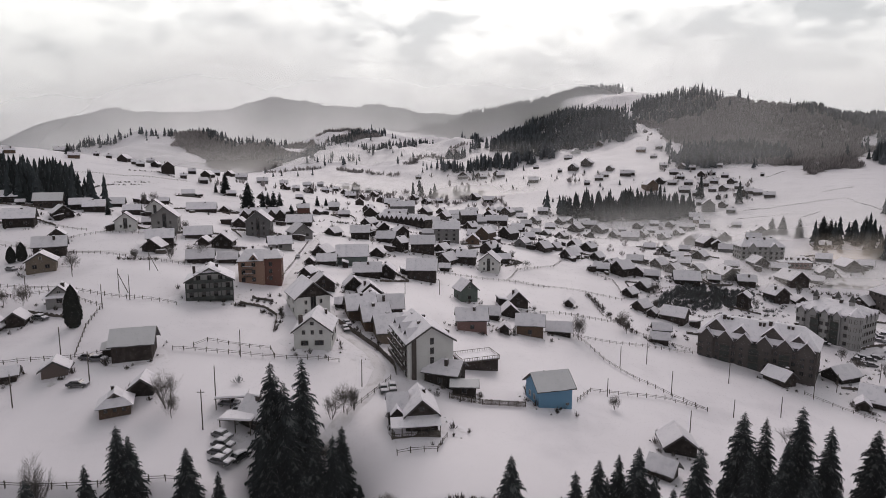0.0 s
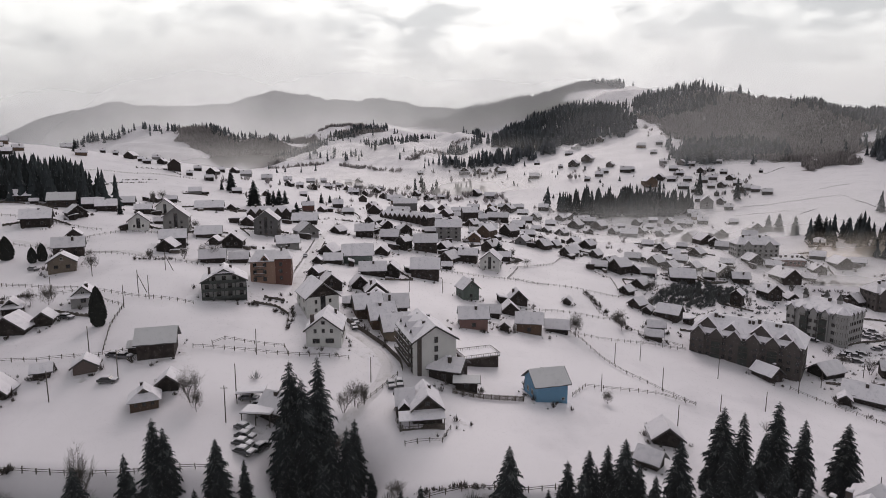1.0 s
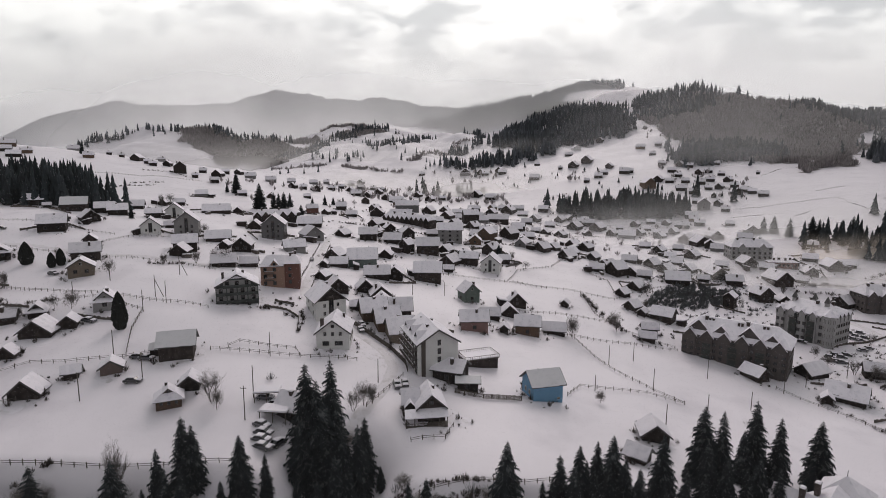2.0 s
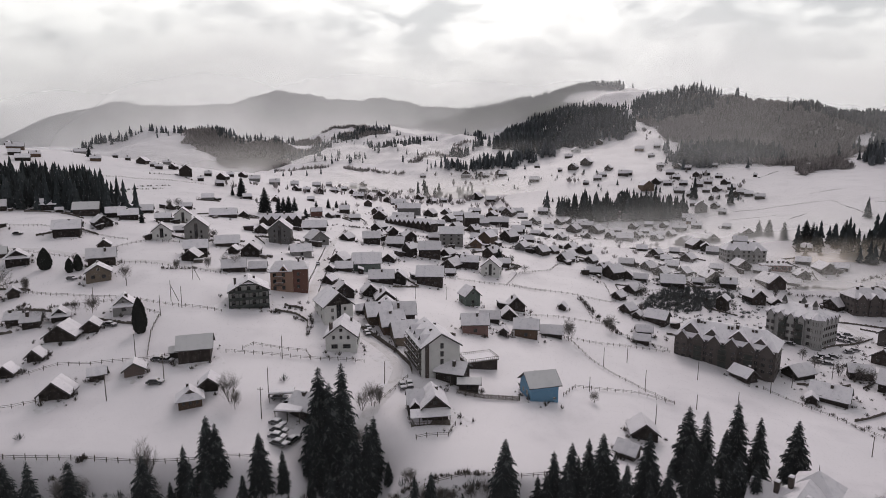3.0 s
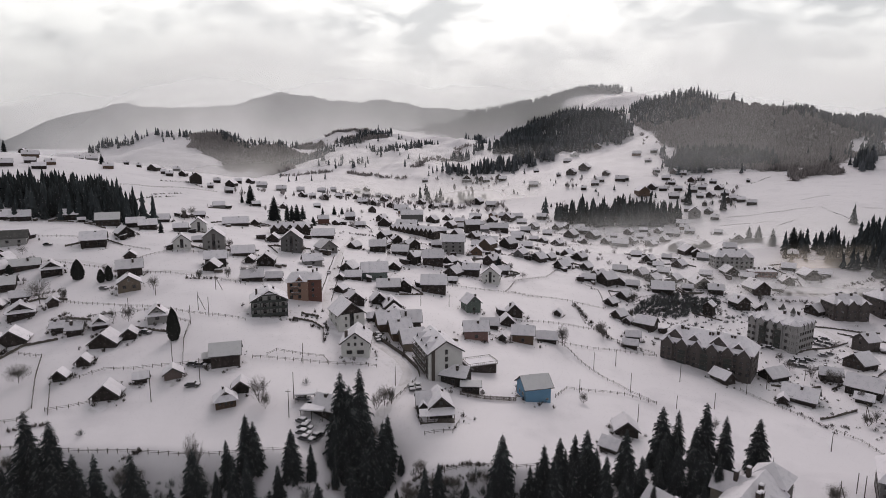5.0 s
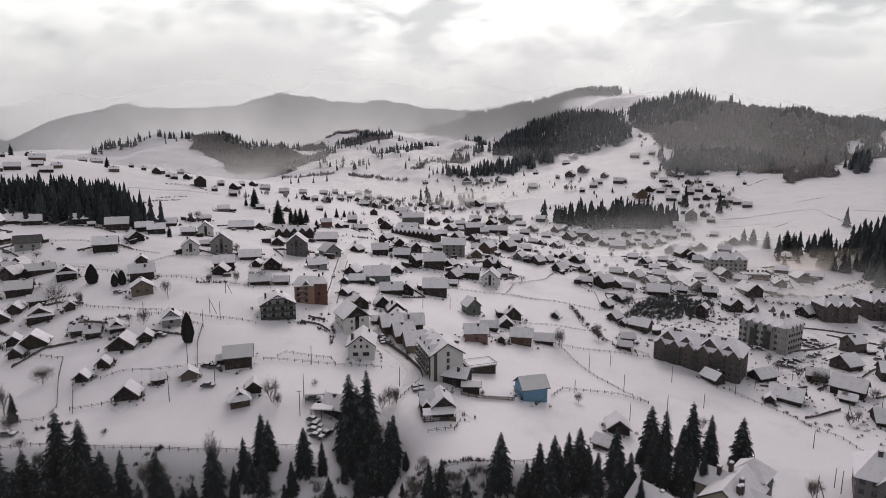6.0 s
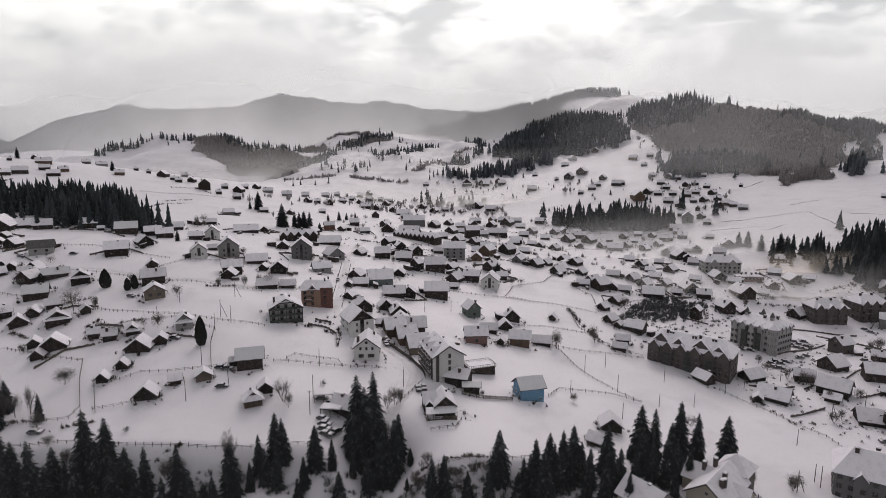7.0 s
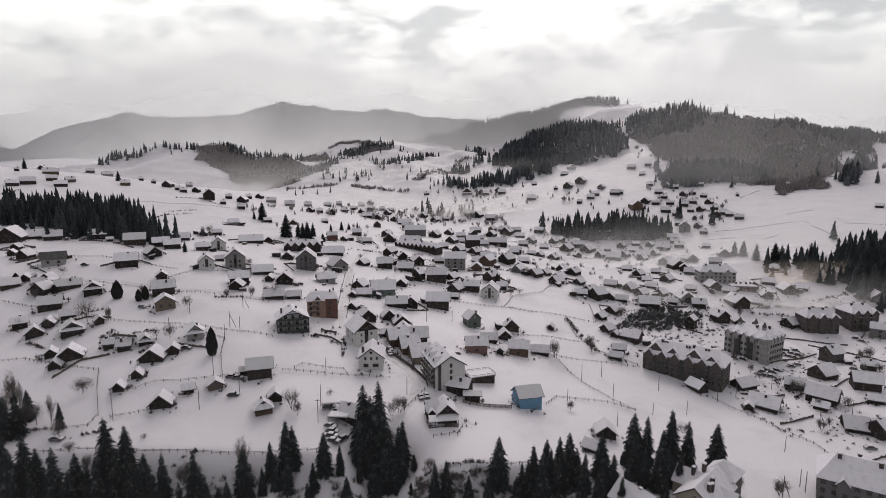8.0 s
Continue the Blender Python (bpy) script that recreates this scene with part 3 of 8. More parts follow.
def spruce_meshes(seed, tall=1.0, slim=0.17, ragged=0.25):
    """A spruce of height 1: trunk, and a crown of drooping boughs in whorls."""
    rnd = random.Random(seed)
    trunk = Geo().tube((0, 0, -0.06), (0, 0, 0.96), 0.014, 0.002, 6)
    v, f, mats = [], [], []
    whorls = 60
    for w in range(whorls):
        u = w / (whorls - 1)
        z = 0.06 + 0.915 * u ** 0.95
        reach = 1.0 * slim * (1 - u) ** 0.62 + 0.006
        reach *= rnd.uniform(0.72, 1.15)
        n = int(19 - 9 * u)
        a0 = rnd.uniform(0, 6.28)
        for i in range(n):
            ang = a0 + 2 * math.pi * i / n + rnd.uniform(-0.3, 0.3)
            if rnd.random() < 0.12:
                continue
            r = reach * rnd.uniform(1 - ragged, 1 + ragged)
            c, s = math.cos(ang), math.sin(ang)
            zz = z + rnd.uniform(-0.012, 0.012)
            wide = r * rnd.uniform(0.10, 0.17)
            drop = r * rnd.uniform(0.3, 0.7)
            base = len(v)
            prof = [(0.0, 0.0, 0.4), (0.4, -0.12, 1.0), (0.75, -0.55, 0.8), (1.0, -0.75, 0.06)]
            for q, d, ww in prof:
                cx, cy, cz = c * r * q, s * r * q, zz + drop * d
                hw = wide * ww
                v += [(cx - s * hw, cy + c * hw, cz - hw * 0.5), (cx, cy, cz), (cx + s * hw, cy - c * hw, cz - hw * 0.5)]
            white = rnd.random() < 0.2
            for k in range(3):
                o = base + 3 * k
                for q in ((o, o + 3, o + 4, o + 1), (o + 1, o + 4, o + 5, o + 2)):
                    f.append(q)
                    mats.append(1 if white and k < 2 else 0)
            # side sprays and hanging twigs along the bough
            for q in (0.3, 0.5, 0.68, 0.85):
                d = -0.12 if q < 0.45 else -0.4 if q < 0.7 else -0.62
                for e in (-1, 1):
                    px, py, pz = c * r * q, s * r * q, zz + drop * d
                    out2 = r * rnd.uniform(0.16, 0.34) * (1.15 - 0.6 * q)
                    fx, fy = px - e * s * out2 + c * r * 0.18, py + e * c * out2 + s * r * 0.18
                    b2 = len(v)
                    v += [(px - c * r * 0.06, py - s * r * 0.06, pz), (px + c * r * 0.08, py + s * r * 0.08, pz - drop * 0.05), (fx, fy, pz - r * rnd.uniform(0.12, 0.34))]
                    f.append((b2, b2 + 1, b2 + 2))
                    mats.append(1 if white and q < 0.6 else 0)
    me = mesh_of("crown", v, f)
    me.materials.append(M["needles"])
    me.materials.append(M["frost"])
    me.polygons.foreach_set("material_index", mats)
    tm = trunk.mesh("trunk")
    tm.materials.append(M["bark"])
    return tm, me


SPRUCES = [spruce_meshes(11 + i, 1.0, s, g) for i, (s, g) in enumerate(((0.17, 0.34), (0.145, 0.38), (0.19, 0.36), (0.13, 0.42), (0.16, 0.45)))]


def spruce(x, y, h, pick, group="spruces on the near slope", label="tall dark spruce with drooping boughs, lightly dusted with snow", fat=1.0):
    rnd = random.Random(int(x * 7 + y * 13))
    ob = thing("spruce", x, y, rnd.uniform(0, 360), label, "tree", group)
    tm, cm = SPRUCES[pick % len(SPRUCES)]
    for nm, me in (("trunk", tm), ("crown", cm)):
        p = part(nm, me, None, ob)
        p.matrix_local = Matrix.Diagonal((h * fat, h * fat, h, 1))
    return ob


def bare_meshes(seed, spread=0.5, stems=1, wide=0.3):
    rnd = random.Random(seed)
    trunk, twigs = Geo(), Geo()

    def grow(g, p, d, length, r, depth):
        q = p + d * length
        (trunk if depth < 2 else twigs).tube(p, q, r, r * 0.65, 5 if depth < 2 else 3)
        if depth >= 5:
            return
        n = (4, 3, 3, 2, 2)[depth]
        for i in range(n):
            side = Vector((rnd.uniform(-1, 1), rnd.uniform(-1, 1), rnd.uniform(-0.25, 0.6))).normalized()
            nd = (d * (1 - spread * 0.6) + side * spread).normalized()
            nd.z = abs(nd.z) * 0.9 + 0.08
            grow(g, p + d * length * rnd.uniform(0.55, 1.0), nd.normalized(), length * rnd.uniform(0.6, 0.82), r * 0.55, depth + 1)

    for s in range(stems):
        d = Vector((rnd.uniform(-0.12, 0.12) * stems, rnd.uniform(-0.12, 0.12) * stems, 1)).normalized()
        grow(trunk, Vector((rnd.uniform(-0.02, 0.02) * (stems - 1), rnd.uniform(-0.02, 0.02) * (stems - 1), -0.03)), d, 0.30, 0.013, 0)
    # fine twigs fill the crown
    high = max(p[2] for p in twigs.v)
    for i in range(1700):
        u, a, q = rnd.uniform(-1, 1), rnd.uniform(0, 6.283), rnd.random() ** 0.75 * rnd.uniform(0.85, 1.15)
        r = math.sqrt(1 - u * u) * q
        c = Vector((math.cos(a) * r * wide, math.sin(a) * r * wide, high * (0.56 + 0.46 * u * q)))
        way2 = Vector((math.cos(a) * 0.7, math.sin(a) * 0.7, rnd.uniform(0.3, 1.3))).normalized()
        side = way2.orthogonal().normalized() * 0.0026
        n = len(twigs.v)
        e = c + way2 * high * rnd.uniform(0.06, 0.15)
        twigs.v += [tuple(c - side), tuple(c + side), tuple(e)]
        twigs.f.append((n, n + 1, n + 2))
    top = max(p[2] for p in twigs.v)
    for g in (trunk, twigs):
        g.v = [(a / top, b / top, c / top) for a, b, c in g.v]
    out = trunk.mesh("trunk"), twigs.mesh("crown")
    for me in out:
        me.materials.append(M["twig"])
    return out


BARES = [bare_meshes(3, 0.33, 1, 0.22), bare_meshes(4, 0.40, 1, 0.30), bare_meshes(5, 0.24, 2, 0.14), bare_meshes(6, 0.32, 3, 0.24)]


def bare_tree(x, y, h, pick, wide=1.0):
    rnd = random.Random(int(x * 5 + y * 3))
    small = h < 5.5
    ob = thing("shrub" if small else "bare_tree", x, y, rnd.uniform(0, 360), "leafless brown garden shrub standing in snow" if small else "leafless tree with fine grey-brown twigs standing in snow",
               "shrub" if small else "tree", "bare shrubs" if small else "bare trees")
    for nm, me in zip(("trunk", "crown"), BARES[pick % len(BARES)]):
        part(nm, me, None, ob).matrix_local = Matrix.Diagonal((h * wide, h * wide, h, 1))
    return ob


def thuja(x, y, h, w):
    """A dense rounded evergreen: a short trunk and a crown of many small upright tufts."""
    rnd = random.Random(int(x + y * 3))
    ob = thing("evergreen_tree", x, y, 0, "dense dark rounded evergreen tree on a short trunk", "tree", "rounded evergreens")
    part("trunk", Geo().tube((0, 0, -0.3), (0, 0, h * 0.3), w * 0.06, w * 0.04, 7).mesh("trunk"), "bark", ob)
    v, f = [], []
    for i in range(1500):
        u, ang = rnd.random(), rnd.uniform(0, 6.283)
        z = h * (0.03 + 0.93 * u)
        r = 0.46 * w * min(1.0, 0.62 + 1.5 * u) * (1 - u ** 2.6) ** 0.75 * rnd.uniform(0.72, 1.08)
        c, s = math.cos(ang), math.sin(ang)
        k = w * rnd.uniform(0.06, 0.12)
        n = len(v)
        v += [(c * r - s * k, s * r + c * k, z - k), (c * r + s * k, s * r - c * k, z - k), (c * r * 1.05, s * r * 1.05, z + k * 1.8)]
        v += [(c * r * 0.8, s * r * 0.8, z), (c * (r + k), s * (r + k), z - k * 0.4), (c * r, s * r, z + k * 1.6)]
        f += [(n, n + 1, n + 2), (n + 3, n + 4, n + 5)]
    part("crown", mesh_of("crown", v, f), "thuja", ob)


def inside(px, py, poly):
    ok = np.zeros(len(px), bool)
    n = len(poly)
    for i in range(n):
        (x1, y1), (x2, y2) = poly[i], poly[(i + 1) % n]
        cross = ((y1 > py) != (y2 > py)) & (px < (x2 - x1) * (py - y1) / ((y2 - y1) or 1e-9) + x1)
        ok ^= cross
    return ok


# a forest track left open
CLEARING = [(346, 1084), (335, 996), (347, 952), (329, 861), (340, 827), (311, 761)]


# open snowy pastures among the woods: one inside the dark forest, one below the far ridge
FIELD = [(-18, 826), (25, 895), (55, 940), (105, 955), (130, 922), (98, 872), (45, 838)]
GLADE = [(262, 1330), (300, 1372), (360, 1345), (425, 1310), (470, 1240), (440, 1165), (372, 1150), (318, 1170), (285, 1235)]


def wood(label, poly, count, height, mat="farspruce", seed=1, slim=0.2, thin=0.0, name="distant_wood", twigs=False):
    """Many small trees scattered over a stretch of hillside, in one mesh."""
    rs = np.random.RandomState(seed)
    P = np.array(poly, float)
    x = rs.uniform(P[:, 0].min(), P[:, 0].max(), count * 6)
    y = rs.uniform(P[:, 1].min(), P[:, 1].max(), count * 6)
    jx = np.array([noise.noise((a * 0.02, b * 0.02, 5.0 + seed)) for a, b in zip(x, y)]) * 0.022 * np.abs(y)
    jy = np.array([noise.noise((a * 0.02, b * 0.02, 9.0 + seed)) for a, b in zip(x, y)]) * 0.042 * np.abs(y)
    keep = inside(x + jx, y + jy, poly)
    for (x1, y1), (x2, y2) in zip(CLEARING, CLEARING[1:]):
        u = np.clip(((x - x1) * (x2 - x1) + (y - y1) * (y2 - y1)) / ((x2 - x1) ** 2 + (y2 - y1) ** 2), 0, 1)
        keep &= np.hypot(x - x1 - u * (x2 - x1), y - y1 - u * (y2 - y1)) > 9
    keep &= ~(inside(x, y, GLADE) | inside(x, y, FIELD))
    if thin:
        keep &= np.array([noise.noise((a * 0.012, b * 0.012, seed)) for a, b in zip(x, y)]) > thin
    x, y = x[keep][:count], y[keep][:count]
    stray = rs.rand(len(x)) < (0.02 if twigs else 0.07)
    x = x + stray * rs.normal(0, 22, len(x))
    y = y + stray * rs.normal(0, 22, len(x))
    tall = height * rs.uniform(0.5, 1.2, len(x))
    if twigs and count > 1000:
        leaf_litter(poly, seed)
    if twigs:
        return tufts(name, label, x, y, tall, mat, slim, rs, "wood", 44 if mat == "thicket" else 90 if mat == "twig" else 24 if y.mean() < 480 else 10)
    return plumes(name, label, x, y, tall, mat, slim, rs)


def leaf_litter(poly, seed):
    """Under the bare wood the ground is brown with fallen leaves."""
    cx, cy = GX.ravel()[quads].mean(1), GY.ravel()[quads].mean(1)
    jx = np.array([noise.noise((a * 0.02, b * 0.02, 5.0 + seed)) for a, b in zip(cx, cy)]) * 0.022 * np.abs(cy)
    jy = np.array([noise.noise((a * 0.02, b * 0.02, 9.0 + seed)) for a, b in zip(cx, cy)]) * 0.042 * np.abs(cy)
    ok = inside(cx + jx, cy + jy, poly)
    for (x1, y1), (x2, y2) in zip(CLEARING, CLEARING[1:]):
        u = np.clip(((cx - x1) * (x2 - x1) + (cy - y1) * (y2 - y1)) / ((x2 - x1) ** 2 + (y2 - y1) ** 2), 0, 1)
        ok &= np.hypot(cx - x1 - u * (x2 - x1), cy - y1 - u * (y2 - y1)) > 11
    for i in np.nonzero(ok)[0]:
        land.polygons[int(i)].material_index = 2


def plumes(name, label, x, y, h, mat, slim, rs, category="wood"):
    """Simple crowns of the given heights standing at x, y, joined."""
    z = ground(x, y)
    n = len(x)
    spin = rs.uniform(0, 6.28, n)
    if mat in ("farspruce", "hazespruce"):
        near = n < 540 and y.mean() < 620
        segs = 9 if near else 5
        tmpl = [(0.05, 1.0), (0.42, 0.45), (0.40, 0.75), (0.72, 0.25), (0.70, 0.45), (1.0, 0.01)]
        if near:
            tmpl = [(0.04, 1.0), (0.22, 0.5), (0.18, 0.9), (0.37, 0.4), (0.33, 0.74), (0.52, 0.32), (0.48, 0.58), (0.67, 0.22), (0.63, 0.42), (0.82, 0.12), (0.79, 0.27), (1.0, 0.005)]
    else:
        segs = 5
        tmpl = [(0.0, 0.2), (0.4, 0.7), (0.55, 1.0), (0.75, 0.4), (1.0, 0.02)]
    ang = np.arange(segs) * 2 * np.pi / segs
    V = []
    for q, r in tmpl:
        rad = (h * slim * r)[:, None] * rs.uniform(0.55, 1.3, (n, segs))
        V.append(np.stack([x[:, None] + rad * np.cos(ang + spin[:, None]), y[:, None] + rad * np.sin(ang + spin[:, None]), (z + h * q)[:, None] + (rs.uniform(-0.05, 0.05, (n, segs)) * h[:, None] if q < 1 else np.zeros((n, segs)))], -1))
    V = np.stack(V, 1)
    k = len(tmpl)
    base = (np.arange(n) * k * segs)[:, None]
    F = []
    for j in range(k - 1):
        for i in range(segs):
            a, b = j * segs + i, j * segs + (i + 1) % segs
            F.append(np.array([a, b, b + segs, a + segs])[None] + base)
    me = bpy.data.meshes.new(name)
    me.from_pydata(V.reshape(-1, 3).tolist(), [], np.concatenate(F).tolist())
    me.materials.append(M[mat])
    return tagged(new(name, me), label, category, kind="stuff")


def tufts(name, label, x, y, h, mat, spread, rs, category, k=26):
    """Bushes of thin rising twigs, joined."""
    z = ground(x, y) - 0.1
    n = len(x)
    ang = rs.uniform(0, 6.283, (n, k))
    out = rs.uniform(0.0, 1.0, (n, k)) * spread * h[:, None]
    top = h[:, None] * rs.uniform(0.45, 1.05, (n, k)) * (1 - 0.35 * out / (spread * h[:, None] + 1e-6))
    w = h[:, None] * rs.uniform(0.012, 0.035, (n, k)) * (26.0 / k)
    c, s = np.cos(ang), np.sin(ang)
    bx, by = x[:, None] + c * out * 0.25, y[:, None] + s * out * 0.25
    tx, ty = x[:, None] + c * out, y[:, None] + s * out
    mx, my = x[:, None] + c * out * 0.8, y[:, None] + s * out * 0.8
    zz = z[:, None]
    low = np.stack([bx, by, zz + 0 * bx], -1)
    m1 = np.stack([mx - s * w, my + c * w, zz + top * 0.6], -1)
    m2 = np.stack([mx + s * w, my - c * w, zz + top * 0.6], -1)
    tip = np.stack([tx, ty, zz + top], -1)
    m3 = np.stack([mx - c * w, my - s * w, zz + top * 0.5], -1)
    m4 = np.stack([mx + c * w, my + s * w, zz + top * 0.5], -1)
    V = np.stack([low, m1, tip, m2, low, m3, tip, m4], 2).reshape(-1, 3)
    F = np.arange(len(V)).reshape(-1, 4)
    me = bpy.data.meshes.new(name)
    me.from_pydata(V.tolist(), [], F.tolist())
    me.materials.append(M[mat])
    return tagged(new(name, me), label, category, kind="stuff")


def hedge(label, lines, gap, height, mat="farbare", seed=1, slim=0.5):
    """Scrubby hedges and rough field edges along the given lines."""
    rs = np.random.RandomState(seed)
    X, Y = [], []
    for pts in lines:
        for (x1, y1), (x2, y2) in zip(pts, pts[1:]):
            n = max(2, int(math.hypot(x2 - x1, y2 - y1) / gap))
            u = rs.rand(n)
            X.append(x1 + (x2 - x1) * u + rs.normal(0, gap * 0.4, n))
            Y.append(y1 + (y2 - y1) * u + rs.normal(0, gap * 0.4, n))
    X, Y = np.concatenate(X), np.concatenate(Y)
    return tufts("hedge", label, X, Y, height * rs.uniform(0.4, 1.3, len(X)), mat, slim, rs, "hedge")


def yard_scrub():
    """Leafless bushes, stacks and heaps round the houses."""
    rs = np.random.RandomState(8)
    X, Y, Hh = [], [], []
    for x, y, s in YARDS:
        if y > 480:
            continue
        for i in range(rs.randint(10, 20)):
            a, r = rs.uniform(0, 6.28), s * rs.uniform(0.5, 1.0)
            X.append(x + r * math.cos(a))
            Y.append(y + r * math.sin(a))
            Hh.append(rs.uniform(0.4, 1.0) * rs.choice([1, 1.6, 2.6]))
    return tufts("scrub", "leafless brown bushes in the yards between houses", np.array(X), np.array(Y), np.array(Hh), "yard", 0.5, rs, "scrub", 30)


# ---------------------------------------------------------------- yards


def shed_meshes():
    """A lean-to of unit size: boarded walls, sloping roof, snow."""
    p = [(-0.5, -0.6), (0.5, -0.6), (0.5, 0.72), (-0.5, 1.0)]
    wall = Geo().loft([(x, -0.5, z) for x, z in p], [(x, 0.5, z) for x, z in p]).mesh("wall")
    q = [(-0.6, 1.03), (0.64, 0.68), (0.64, 0.76), (-0.6, 1.11)]
    roof = Geo().loft([(x, -0.58, z) for x, z in q], [(x, 0.58, z) for x, z in q]).mesh("roof")
    low = [(-0.6, -0.57, 1.114), (0.65, -0.57, 0.764), (0.65, 0.57, 0.764), (-0.6, 0.57, 1.114)]
    high = [(-0.56, -0.52, 1.24), (0.60, -0.50, 0.90), (0.60, 0.52, 0.89), (-0.55, 0.53, 1.25)]
    snow = Geo().loft(low, high).mesh("snow_cover")
    for me, mt in ((wall, "dark"), (roof, "roof"), (snow, "snow_roof")):
        me.materials.append(M[mt])
    return wall, roof, snow


def woodpile_meshes():
    rnd = random.Random(5)
    ring = [(1.4 * math.cos(t) ** 1 + rnd.uniform(-0.08, 0.08), 0.5 + 0.55 * math.sin(t) + rnd.uniform(-0.06, 0.06)) for t in [2 * math.pi * k / 22 for k in range(22)]]
    ring = [(max(-1.35, min(1.35, 1.5 * x)), max(-0.1, min(1.05, 0.5 + 1.6 * (z - 0.5)))) for x, z in ring]
    g = Geo().loft([(x + rnd.uniform(-0.05, 0.05), -0.5, z) for x, z in ring], [(x, 0.5, z) for x, z in ring])
    snow = Geo().loft([(-1.35, -0.55, 1.05), (1.45, -0.55, 1.05), (1.45, 0.55, 1.05), (-1.35, 0.55, 1.05)], [(-1.2, -0.42, 1.3), (1.25, -0.4, 1.28), (1.3, 0.42, 1.3), (-1.2, 0.4, 1.26)])
    logs, cover = g.mesh("firewood"), snow.mesh("snow_cover")
    logs.materials.append(M["wood"])
    cover.materials.append(M["snow_roof"])
    return logs, cover


SHED, PILE = shed_meshes(), woodpile_meshes()


def shed(x, y, yaw, w, l, h):
    ob = thing("shed", x, y, yaw, "small dark boarded lean-to shed under snow beside a house", "shed", "lean-to sheds")
    for nm, me in zip(("wall", "roof", "snow_cover"), SHED):
        part(nm, me, None, ob).matrix_local = Matrix.Diagonal((w, l, h, 1))


def woodpile(x, y, yaw, s):
    ob = thing("woodpile", x, y, yaw, "stack of split firewood topped with snow in a yard", "woodpile", "woodpiles")
    for nm, me in zip(("firewood", "snow_cover"), PILE):
        part(nm, me, None, ob).matrix_local = Matrix.Diagonal((s, s, s, 1))


def yard_fence(pts):
    """A board fence standing round part of a yard."""
    x0, y0 = pts[0]
    rnd = random.Random(int(abs(x0 * 7 + y0)))
    line = dense(pts, 0.55)
    g = Geo()
    for k, (px, py) in enumerate(line):
        (ax, ay), (bx, by) = line[max(k - 1, 0)], line[min(k + 1, len(line) - 1)]
        d = math.hypot(bx - ax, by - ay) or 1
        nx2, ny2 = -(by - ay) / d * 0.05, (bx - ax) / d * 0.05
        z = surface(px, py)
        h = rnd.uniform(0.6, 1.1)
        g.v += [(px + nx2 * s - x0, py + ny2 * s - y0, zz) for s, zz in ((-1, z - 0.2), (1, z - 0.2), (1, z + h), (-1, z + h))]
        if k:
            o = 4 * k
            g.f += [(o - 4 + s, o - 4 + (s + 1) % 4, o + (s + 1) % 4, o + s) for s in range(4)]
    me = g.mesh("fence")
    me.materials.append(M["wood"])
    ob = new("fence", me)
    ob.location = (x0, y0, 0)
    tagged(ob, "weathered board fence round a snowy house yard", "fence", "yard fences")


def trodden_yards():
    """Packed, dirty snow round the houses, thinning out at its edge."""
    rnd = random.Random(31)
    v, f = [], []
    n = 18
    for x, y, s in YARDS:
        if not 60 < y < 420:
            continue
        x, y = x + rnd.uniform(-0.25, 0.25) * s, y - rnd.uniform(0.0, 0.35) * s
        base, ph = len(v), rnd.uniform(0, 6.28)
        v.append((x, y, surface(x, y) + 0.07))
        for q, lift in ((0.45, 0.07), (0.85, 0.06), (1.0, -0.12)):
            for i in range(n):
                t = 2 * math.pi * i / n
                r = s * q * (0.82 + 0.16 * math.sin(2 * t + ph) + 0.12 * math.sin(5 * t + 2 * ph))
                px, py = x + r * math.cos(t), y + r * math.sin(t)
                v.append((px, py, surface(px, py) + lift))
        for i in range(n):
            j = (i + 1) % n
            f.append((base, base + 1 + i, base + 1 + j))
            for k in (0, 1):
                o = base + 1 + k * n
                f.append((o + i, o + n + i, o + n + j, o + j))
    me = mesh_of("yard_snow", v, f, True)
    me.materials.append(M["yard_snow"])
    tagged(new("yard_snow", me), "packed and dirtied snow in the house yards", "snow", kind="stuff")


